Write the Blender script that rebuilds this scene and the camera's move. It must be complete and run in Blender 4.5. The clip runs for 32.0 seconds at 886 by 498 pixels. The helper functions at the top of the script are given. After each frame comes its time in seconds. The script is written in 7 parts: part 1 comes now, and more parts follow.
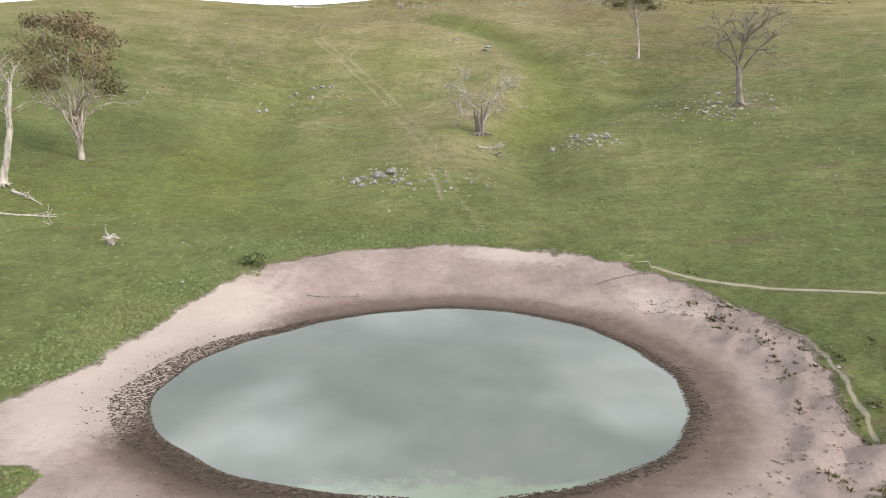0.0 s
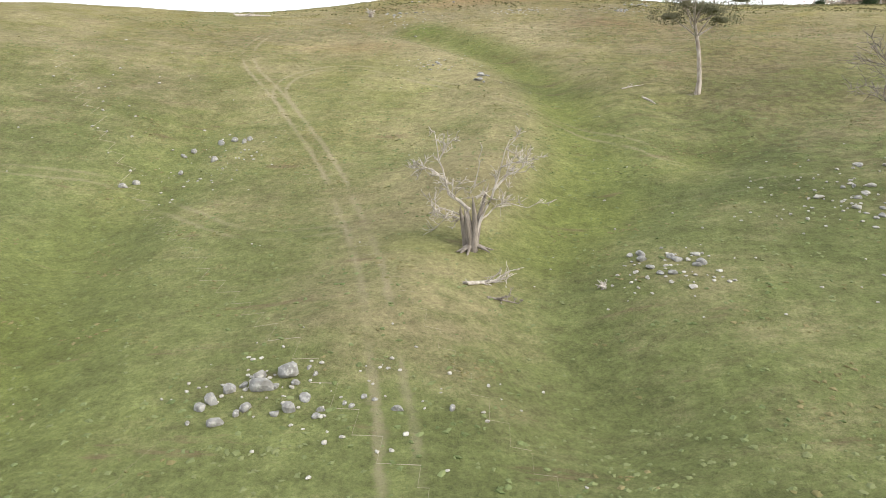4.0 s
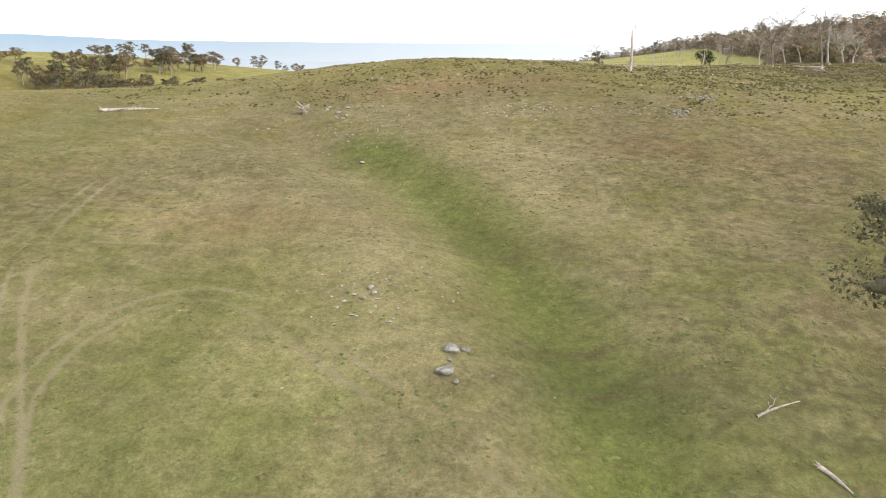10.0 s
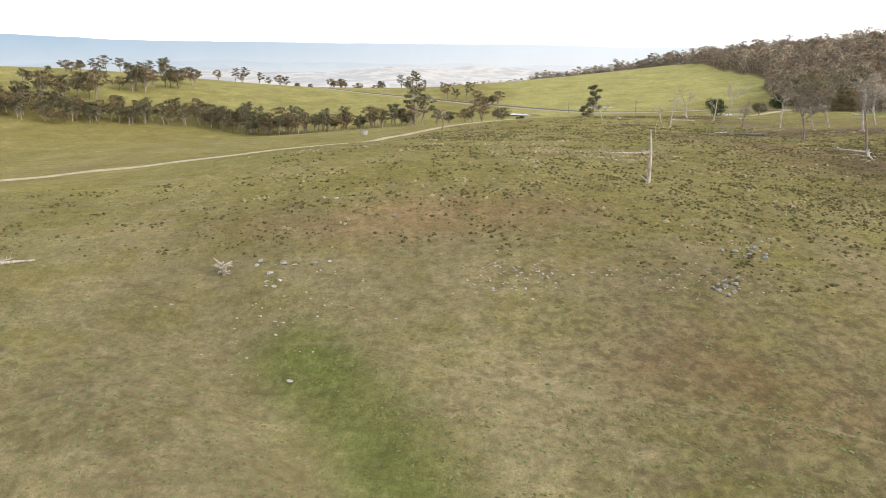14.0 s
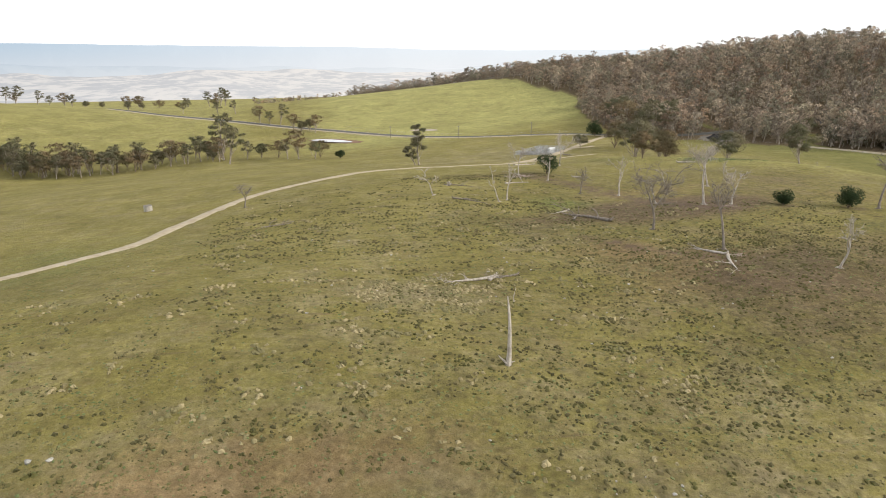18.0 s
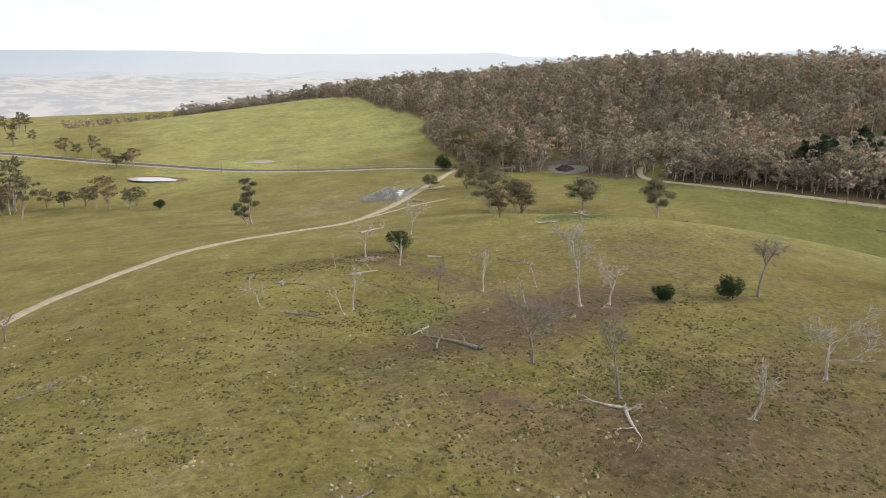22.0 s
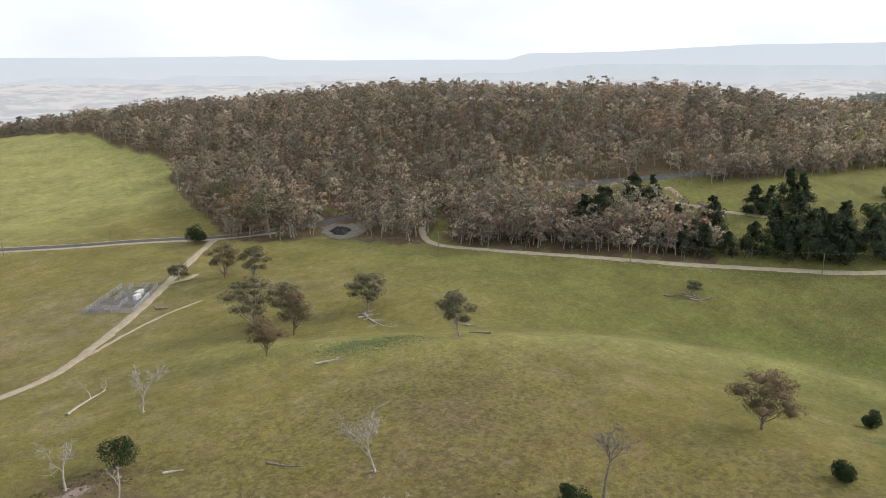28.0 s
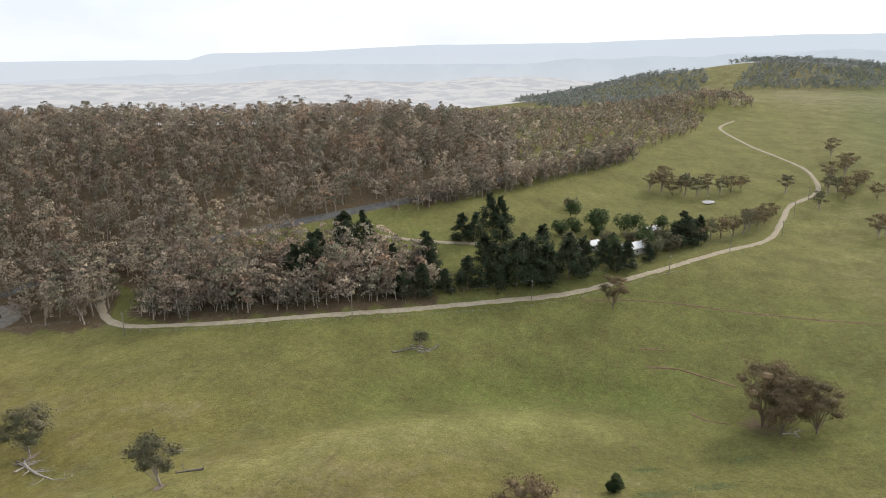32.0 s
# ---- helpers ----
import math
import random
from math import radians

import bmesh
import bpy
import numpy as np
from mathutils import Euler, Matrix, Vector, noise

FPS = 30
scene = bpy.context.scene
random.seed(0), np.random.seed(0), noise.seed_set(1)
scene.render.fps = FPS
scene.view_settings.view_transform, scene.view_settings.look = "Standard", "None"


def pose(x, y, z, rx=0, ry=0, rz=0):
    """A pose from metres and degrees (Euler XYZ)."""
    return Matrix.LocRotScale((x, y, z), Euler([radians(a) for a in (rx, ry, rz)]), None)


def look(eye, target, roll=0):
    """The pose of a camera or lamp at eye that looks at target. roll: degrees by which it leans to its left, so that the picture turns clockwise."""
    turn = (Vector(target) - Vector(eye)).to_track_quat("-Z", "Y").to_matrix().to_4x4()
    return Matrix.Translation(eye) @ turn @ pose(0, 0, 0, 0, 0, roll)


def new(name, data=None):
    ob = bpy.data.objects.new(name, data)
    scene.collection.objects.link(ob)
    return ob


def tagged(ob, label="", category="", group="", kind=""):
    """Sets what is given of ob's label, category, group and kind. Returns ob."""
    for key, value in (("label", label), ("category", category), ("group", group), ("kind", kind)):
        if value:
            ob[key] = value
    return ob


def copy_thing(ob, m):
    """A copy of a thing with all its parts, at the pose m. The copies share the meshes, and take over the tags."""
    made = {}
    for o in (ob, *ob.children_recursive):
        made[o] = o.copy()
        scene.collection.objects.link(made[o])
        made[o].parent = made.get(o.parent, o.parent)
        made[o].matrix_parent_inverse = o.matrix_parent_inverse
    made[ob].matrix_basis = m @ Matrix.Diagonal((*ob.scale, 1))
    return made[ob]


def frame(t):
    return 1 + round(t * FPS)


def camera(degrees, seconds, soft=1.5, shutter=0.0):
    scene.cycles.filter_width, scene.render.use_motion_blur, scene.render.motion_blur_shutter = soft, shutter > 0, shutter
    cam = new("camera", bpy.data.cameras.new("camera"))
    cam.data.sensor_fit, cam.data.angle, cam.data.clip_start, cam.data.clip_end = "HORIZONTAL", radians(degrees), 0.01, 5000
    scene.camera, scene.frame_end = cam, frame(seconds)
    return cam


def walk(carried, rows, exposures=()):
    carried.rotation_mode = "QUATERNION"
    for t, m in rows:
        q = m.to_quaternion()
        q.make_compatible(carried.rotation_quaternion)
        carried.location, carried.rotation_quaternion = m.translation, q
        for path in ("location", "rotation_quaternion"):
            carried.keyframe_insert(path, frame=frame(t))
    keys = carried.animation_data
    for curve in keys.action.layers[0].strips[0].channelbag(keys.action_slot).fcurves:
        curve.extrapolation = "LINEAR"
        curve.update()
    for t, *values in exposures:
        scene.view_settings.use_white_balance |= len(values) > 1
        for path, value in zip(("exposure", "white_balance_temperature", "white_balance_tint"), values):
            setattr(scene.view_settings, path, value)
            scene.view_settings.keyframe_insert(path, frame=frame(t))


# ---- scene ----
cam = camera(64.6, 32.0, 0.75)
PATH = [
    (0, (7.966, 3.271, 32.67), (7.806, 5.191, 32.134), -0.2),
    (0.5, (7.582, 8.616, 33.032), (7.428, 10.536, 32.495), -0.3),
    (1, (7.256, 13.834, 33.405), (7.108, 15.754, 32.867), -0.2),
    (1.5, (7.061, 19.1, 33.79), (6.917, 21.021, 33.25), -0.1),
    (2, (6.972, 24.366, 34.293), (6.828, 26.287, 33.754), -0.1),
    (2.5, (6.965, 29.718, 34.764), (6.82, 31.639, 34.227), -0.1),
    (4.5, (6.601, 51.031, 37.383), (6.467, 52.955, 36.852), -0.2),
    (5, (6.532, 56.455, 38.485), (6.401, 58.378, 37.953), -0.1),
    (5.5, (6.564, 61.868, 39.711), (6.434, 63.791, 39.177), -0.1),
    (6, (6.486, 67.278, 40.918), (6.36, 69.202, 40.385), -0.0),
    (7, (7.165, 77.431, 43.625), (7.024, 79.352, 43.086), -0.1),
    (8, (6.988, 86.085, 46.938), (6.85, 88.004, 46.394), -0.2),
    (9, (7.096, 94.599, 49.737), (6.963, 96.521, 49.202), -0.1),
    (10, (7.273, 102.307, 53.076), (7.143, 104.23, 52.544), 0.1),
    (11, (7.434, 109.509, 56.562), (7.308, 111.434, 56.036), 0.2),
    (12, (7.693, 116.96, 60.329), (7.566, 118.884, 59.799), 0.1),
    (13, (7.843, 124.759, 64.244), (7.714, 126.683, 63.713), 0.3),
    (13.5, (7.856, 128.75, 66.239), (7.729, 130.674, 65.705), 0.3),
    (15.5, (8.38, 145.455, 74.169), (8.453, 147.38, 73.631), 0.1),
    (16, (8.729, 149.789, 75.974), (8.861, 151.711, 75.436), 0.2),
    (16.5, (9.13, 153.858, 77.779), (9.32, 155.776, 77.242), 0.2),
    (17, (9.687, 158.098, 79.668), (9.946, 160.007, 79.132), 0.2),
    (18, (11.227, 166.649, 83.168), (11.602, 168.539, 82.634), 0.2),
    (19, (13.213, 175.142, 86.908), (13.691, 177.009, 86.375), 0.2),
    (20, (15.442, 182.918, 90.536), (16.02, 184.757, 90.005), 0.2),
    (21, (18.597, 191.026, 94.352), (19.281, 192.828, 93.821), 0.1),
    (22, (22.176, 199.033, 97.931), (22.951, 200.799, 97.402), 0.1),
    (23, (26.263, 207.005, 101.551), (27.111, 208.737, 101.023), 0.0),
    (24, (30.57, 214.503, 105.267), (31.489, 216.2, 104.739), 0.0),
    (25, (35.158, 221.926, 109.212), (36.157, 223.575, 108.682), -0.0),
    (25.5, (37.543, 225.529, 111.079), (38.577, 227.156, 110.549), -0.1),
    (27.5, (47.755, 238.815, 118.398), (48.975, 240.309, 117.869), -0.1),
    (28, (50.213, 242.136, 120.375), (51.509, 243.564, 119.844), -0.1),
    (28.5, (52.895, 245.253, 122.157), (54.266, 246.608, 121.624), -0.0),
    (29, (55.894, 248.096, 124.065), (57.342, 249.368, 123.531), -0.1),
    (29.5, (58.961, 250.947, 126.049), (60.479, 252.134, 125.514), -0.2),
    (30, (62.189, 253.801, 127.678), (63.769, 254.904, 127.143), -0.2),
    (30.5, (65.668, 256.524, 129.433), (67.301, 257.547, 128.897), -0.2),
    (31, (69.12, 258.87, 131.172), (70.801, 259.811, 130.635), -0.2),
    (31.5, (72.867, 261.001, 133.02), (74.594, 261.855, 132.482), -0.2),
    (32, (76.523, 263.431, 134.761), (78.291, 264.195, 134.222), -0.2),
]
walk(cam, [(t, look(eye, target, roll)) for t, eye, target, roll in PATH],
     [(0, 0.62, 6150, 10), (3, 0.74, 6150, 10), (6, 0.86, 6200, 10), (9, 0.64, 6400, 10), (13, 0.44, 6450, 10), (19, 0.28, 6450, 10), (25, 0.06, 6250, 10), (32, 0.04, 6150, 10)])

# ---- world and sun ----
SUN_AZ, SUN_EL = 110.0, 29.0          # degrees from +y towards +x, above the horizon
world = bpy.data.worlds.new("world")
scene.world = world
world.use_nodes = True
wn, wl = world.node_tree.nodes, world.node_tree.links
wn.clear()
w_out = wn.new("ShaderNodeOutputWorld")
w_bg = wn.new("ShaderNodeBackground")
w_sky = wn.new("ShaderNodeTexSky")
w_sky.sky_type = "NISHITA"
w_sky.sun_disc = False
w_sky.sun_elevation, w_sky.sun_rotation = radians(SUN_EL), radians(SUN_AZ)
w_sky.air_density, w_sky.dust_density = 1.0, 3.0
w_skymul = wn.new("ShaderNodeMix")
w_skymul.data_type, w_skymul.blend_type = "RGBA", "MULTIPLY"
w_skymul.inputs[0].default_value = 1.0
w_skymul.inputs[7].default_value = (0.11, 0.11, 0.11, 1)
w_tc = wn.new("ShaderNodeTexCoord")
w_map = wn.new("ShaderNodeMapping")
w_map.inputs["Scale"].default_value = (1.6, 1.6, 5.0)
w_noise = wn.new("ShaderNodeTexNoise")
w_noise.inputs["Scale"].default_value, w_noise.inputs["Detail"].default_value = 1.7, 6
w_ramp = wn.new("ShaderNodeValToRGB")
w_ramp.color_ramp.elements[0].position, w_ramp.color_ramp.elements[0].color = 0.36, (0.98, 1.01, 1.05, 1)
w_ramp.color_ramp.elements[1].position, w_ramp.color_ramp.elements[1].color = 0.56, (1.14, 1.14, 1.13, 1)
w_mix = wn.new("ShaderNodeMix")
w_mix.data_type = "RGBA"
w_mix.inputs[0].default_value = 0.86
wl.new(w_tc.outputs["Generated"], w_map.inputs[0])
wl.new(w_map.outputs[0], w_noise.inputs["Vector"])
wl.new(w_noise.outputs["Fac"], w_ramp.inputs[0])
wl.new(w_sky.outputs[0], w_skymul.inputs[6])
wl.new(w_skymul.outputs[2], w_mix.inputs[6])
# clouds show more grey higher up, the horizon is white
w_sep = wn.new("ShaderNodeSeparateXYZ")
w_up = wn.new("ShaderNodeMapRange")
w_up.inputs["From Min"].default_value, w_up.inputs["From Max"].default_value = 0.16, 0.42
w_high = wn.new("ShaderNodeValToRGB")
w_high.color_ramp.elements[0].position, w_high.color_ramp.elements[0].color = 0.40, (0.30, 0.32, 0.34, 1)
w_high.color_ramp.elements[1].position, w_high.color_ramp.elements[1].color = 0.62, (1.75, 1.75, 1.72, 1)
w_lift = wn.new("ShaderNodeMix")
w_lift.data_type = "RGBA"
wl.new(w_tc.outputs["Generated"], w_sep.inputs[0])
wl.new(w_sep.outputs[2], w_up.inputs["Value"])
wl.new(w_noise.outputs["Fac"], w_high.inputs[0])
wl.new(w_up.outputs[0], w_lift.inputs[0])
wl.new(w_ramp.outputs[0], w_lift.inputs[6])
wl.new(w_high.outputs[0], w_lift.inputs[7])
wl.new(w_lift.outputs[2], w_mix.inputs[7])
wl.new(w_mix.outputs[2], w_bg.inputs[0])
w_bg.inputs[1].default_value = 1.0
wl.new(w_bg.outputs[0], w_out.inputs[0])

sun = new("sun", bpy.data.lights.new("sun", "SUN"))
sun.data.energy, sun.data.angle, sun.data.color = 2.2, radians(15.0), (1.0, 0.90, 0.74)
_a, _e = radians(SUN_AZ), radians(SUN_EL)
sun_way = Vector((math.sin(_a) * math.cos(_e), math.cos(_a) * math.cos(_e), math.sin(_e)))
sun.matrix_world = look(sun_way * 400 + Vector((100, 300, 0)), (100, 300, 0))

# ---- lie of the land ----
# broad hills, then spurs and hollows: x, y, reach, rise
BROAD_HILLS = [
    (-3, 79, 177, -27.6), (1570, 132, 431, 75), (700, 1100, 264, -27.6), (-500, 1000, 249, -7),
    (836, 292, 218, 15.2), (228, 648, 184, -17.5), (0, 1150, 209, -26.6), (-240, 560, 170, -44.5),
    (450, 180, 153, -15.3), (1200, 250, 269, 14.3), (640, 600, 189, 41.5), (1000, 0, 264, -12.6),
    (40, 400, 136, 11.5), (-45, 802, 197, 4.9), (300, 1150, 220, -11.4),
]
OUTER_HILLS = [
    (-500, 600, 212, 14.4), (-214, 1000, 202, -0.7), (453, 774, 159, 8.3), (284, 362, 165, 1.4),
    (600, 0, 240, 8.7), (195, 959, 194, 39.7), (900, 500, 222, -10.7), (420, 560, 163, 27.3),
    (-140, 300, 171, 18.2), (250, 180, 144, 24.9), (-363, 722, 174, 35.2), (519, 342, 163, -5.9),
    (-25, 560, 158, -2.9), (68, 237, 132, 14.7), (560, 900, 180, 16.3),
]
SPURS = [
    (-3, 79, 32, -0.5), (236, 525, 52, -6.9), (-100, 500, 113, 6.5), (285, 248, 59, -16.6),
    (54, 319, 44, 2), (-90, 220, 47, 2), (60, 520, 50, 1.9), (120, 200, 52, -3.2),
    (146, 413, 36, -1.8), (252, 364, 59, -7), (0, 420, 44, 0.9), (180, 291, 44, 1),
    (60, 0, 50, 0.6), (23, 180, 38, -0.1), (-60, 0, 54, 2.5), (-40, 300, 52, -0.5),
    (-64, 140, 38, 0.8), (250, 180, 63, 0.3), (63, 244, 35, 0.1), (80, 140, 46, 0.4),
    (171, 542, 57, 6.7), (90, 60, 52, 2.4), (-90, 60, 48, 6.9),
]
HOLLOWS = [
    (57, 454, 49, -2.8), (-12, 236, 40, 8.1), (300, 320, 55, -8.1), (180, 220, 54, -1.4),
    (249, 463, 65, 1.1), (-30, 361, 51, -3.5), (113, 302, 41, -3.3), (5, 20, 47, -0.7),
    (112, 495, 51, -1.5), (82, 364, 39, -1.7), (43, 103, 36, -2.1), (169, 366, 41, 0.9),
    (22, 272, 40, -1.9), (-110, 150, 48, 12.6), (-19, 161, 36, 2.3), (40, 400, 40, 0.8),
    (-49, 203, 38, 0.1), (222, 287, 47, -4.2), (-21, 116, 33, -0.5), (19, 133, 33, 0.6),
    (122, 384, 33, 1.3), (97, 263, 32, -0), (-41, 82, 31, -2.8),
    (-95, 205, 29, 4.8), (-120, 365, 30, 1.4),
]
CREST_SWELLS = [
    (-11, 206, 24, -1.8), (57, 325, 28, -0.3), (80, 332, 28, -2.8), (-8, 184, 24, -0.5), (-43, 206, 24, -1.2), (-32, 102, 24, -2.7),
    (120, 269, 28, -1.7), (72, 298, 28, -1.5), (-37, 134, 24, -0.4), (-4, 78, 24, 1.5), (32, 234, 24, 0.5), (-65, 141, 24, 0.3),
    (39, 211, 24, 1.0), (32, 106, 24, 1.2), (132, 300, 28, -0.6), (101, 301, 28, 2.6), (6, 268, 28, 0.9), (-41, 82, 24, 1.2),
    (11, 230, 24, 0.8), (-2, 155, 24, -0.2), (46, 254, 28, -1.5), (185, 420, 28, 0.3), (20, 89, 24, -1.5), (81, 271, 28, 0.8),
]
CREST_DIPS = [
    (-21, 120, 24, 0.7), (72, 360, 28, 1.1),
]
FOREST_RIDGE = [
    (340, 500, 72, -1.7), (340, 580, 72, 2.1), (340, 660, 72, 4.3), (340, 740, 72, 3.8), (420, 500, 72, -3.2), (420, 580, 72, 10.0),
    (420, 660, 72, 3.8), (420, 740, 72, 8.7), (500, 500, 72, 8.0), (500, 580, 72, -4.1), (500, 660, 72, -6.7), (500, 740, 72, 2.1),
    (580, 500, 72, 7.8), (580, 580, 72, -4.9), (580, 660, 72, -4.2), (660, 500, 72, -4.7), (660, 580, 72, -4.7), (660, 660, 72, -3.2),
    (660, 740, 72, -1.6), (740, 500, 72, 7.8), (740, 580, 72, 1.2), (740, 660, 72, -7.7), (740, 740, 72, -4.0), (300, 900, 90, 10.5),
]
EAST_RISES = [
    (420, 860, 90, 7.2), (540, 820, 90, -14.6), (640, 420, 60, -3.5), (760, 620, 90, -12.4), (860, 500, 90, 0.2), (985, 318, 45, 12.4),
    (950, 400, 60, 2.1), (1090, 260, 80, 1.6), (700, 840, 110, -6.4), (1550, 100, 110, -3.3), (1550, 230, 110, 8.6), (1550, 360, 110, 3.3),
    (1550, 490, 110, -11.9), (1550, 620, 110, 6.5), (1300, 100, 110, -13.3), (1300, 230, 110, -9.2), (1300, 360, 110, -12.2), (1300, 490, 110, -11.3),
    (1120, 420, 90, -6.0), (1720, 400, 140, 4.3), (1720, 150, 140, 1.5),
]
LAND = np.array(BROAD_HILLS + OUTER_HILLS + SPURS + HOLLOWS + CREST_SWELLS + CREST_DIPS + FOREST_RIDGE + EAST_RISES)
# gullies and the noses between them: line, rise, reach
FOLDS = [
    ([(-20, 196), (-12, 189), (-6, 183), (0, 174), (6, 165.5), (10.5, 157.5), (13.5, 149), (14.6, 141), (16, 134), (17, 127), (16.4, 117), (14, 108.5), (11.8, 101), (11, 93), (11.4, 86), (13, 78)], -1.7, 5.0),
    ([(-22, 181), (-9, 168), (-1, 157), (4, 147), (7, 136), (7.5, 124), (5, 113)], 0.9, 6.0),
    ([(29, 134), (28, 122), (25, 111), (19, 105)], -1.1, 4.5),
    ([(48, 131), (41, 128), (35, 121), (30, 117)], -0.9, 4.0),
    ([(-62, 108), (-50, 103), (-38, 97), (-30, 88)], 1.5, 5.0),
    ([(-28, 128), (-27, 113), (-27, 100), (-24, 88), (-20, 76)], -1.3, 5.5),
    ([(4, 110), (1, 98), (-2, 86)], 1.1, 6.0),
    ([(26, 150), (36, 160), (50, 168)], 0.9, 6.0),
    ([(120, 402), (132, 392), (162, 367), (190, 351), (220, 337), (246, 320), (260, 294)], 2.1, 11.0),
    ([(150, 410), (185, 386), (218, 366), (255, 346), (282, 318), (296, 280)], -2.0, 12.0),
]
POND, WATER_Z = (4.3, 37.4), 16.0
POND_X, POND_Y = 13.35, 10.6          # half-widths of the water


def smooth(a, b, v):
    s = np.clip((v - a) / (b - a), 0, 1)
    return s * s * (3 - 2 * s)


def lattice(x, y, cell, seed=0):
    """Soft value noise, 0 to 1."""
    x, y = np.asarray(x, float) / cell + 137.3 * seed, np.asarray(y, float) / cell + 71.7 * seed
    i, j = np.floor(x), np.floor(y)
    u, v = x - i, y - j
    u, v = u * u * (3 - 2 * u), v * v * (3 - 2 * v)

    def dot(a, b):
        s = np.sin(a * 127.1 + b * 311.7 + seed * 17.0) * 43758.5453
        return s - np.floor(s)
    return (dot(i, j) * (1 - u) + dot(i + 1, j) * u) * (1 - v) + (dot(i, j + 1) * (1 - u) + dot(i + 1, j + 1) * u) * v


def pond_rim(a):
    return 1 - 0.044 * np.sin(a) + 0.034 * np.sin(2 * a) - 0.017 * np.cos(3 * a) - 0.033 * np.sin(3 * a) + 0.006 * np.sin(9 * a + 1) + 0.005 * np.sin(17 * a)


def pond_radius(x, y):
    """How far out from the pond's middle, 1 at the water's edge."""
    dx, dy = (x - POND[0]) / POND_X, (y - POND[1]) / POND_Y
    return np.hypot(dx, dy) / pond_rim(np.arctan2(dy, dx))


def off_line(points, x, y):
    """Distance from a line through the points."""
    best = np.full(np.broadcast(x, y).shape, 1e9)
    for (ax, ay), (bx, by) in zip(points[:-1], points[1:]):
        dx, dy = bx - ax, by - ay
        t = np.clip(((x - ax) * dx + (y - ay) * dy) / (dx * dx + dy * dy), 0, 1)
        best = np.minimum(best, np.hypot(x - ax - t * dx, y - ay - t * dy))
    return best


def height(x, y):
    x, y = np.asarray(x, float), np.asarray(y, float)
    if np.broadcast(x, y).ndim == 0:
        z = 30.0 + (LAND[:, 3] * np.exp(-((x - LAND[:, 0]) ** 2 + (y - LAND[:, 1]) ** 2) / (2 * LAND[:, 2] ** 2))).sum()
    else:
        z = np.full(np.broadcast(x, y).shape, 30.0)
        for cx, cy, r, h in LAND:
            z = z + h * np.exp(-((x - cx) ** 2 + (y - cy) ** 2) / (2 * r * r))
    if np.any((x > -90) & (x < 320) & (y > 50) & (y < 430)):
        for points, rise, reach in FOLDS:
            z = z + rise * np.exp(-(off_line(points, x, y) / reach) ** 2)
    # the dug bowl of the pond, with a low bank
    r = pond_radius(x, y)
    bowl = np.where(r < 1, WATER_Z - 1.6 * (1 - np.clip(r, 0, 1) ** 2), WATER_Z + 1.35 * (r - 1))
    k = smooth(1.25, 2.1, r)
    z = bowl * (1 - k) + z * k
    # trodden, broken edge of the clay on the pond's far side from the snag
    if np.any(r < 1.8):
        a = np.degrees(np.arctan2((y - POND[1]) / POND_Y, (x - POND[0]) / POND_X))
        side = smooth(-50, -32, a) * (1 - smooth(38, 52, a)) * smooth(1.30, 1.38, r) * (1 - smooth(1.56, 1.68, r))
        z = z + side * (0.75 * (lattice(x, y, 1.1, 21) - 0.45) + 0.35 * (lattice(x, y, 0.55, 22) - 0.5))
    # beyond the near hills the land falls to the valley
    far = np.hypot(x - 200, y - 420)
    s = smooth(900, 2000, far) * (1 - smooth(550, 1100, x) * (1 - smooth(450, 900, y)))
    z = z * (1 - s) - 170 * s
    # small unevenness
    k = (1 - smooth(380, 460, y)) * (1 - smooth(140, 200, np.abs(x - 20)))
    z = z + k * ((lattice(x, y, 9, 1) - 0.5) * 0.35 * smooth(1.05, 1.6, r) + (lattice(x, y, 27, 2) - 0.5) * 0.5 * smooth(1.2, 2.2, r))
    return z


def ground_z(x, y):
    return float(height(x, y))

# ---- materials ----
def material(name):
    m = bpy.data.materials.new(name)
    m.use_nodes = True
    m.node_tree.nodes.clear()
    return m, m.node_tree.nodes, m.node_tree.links


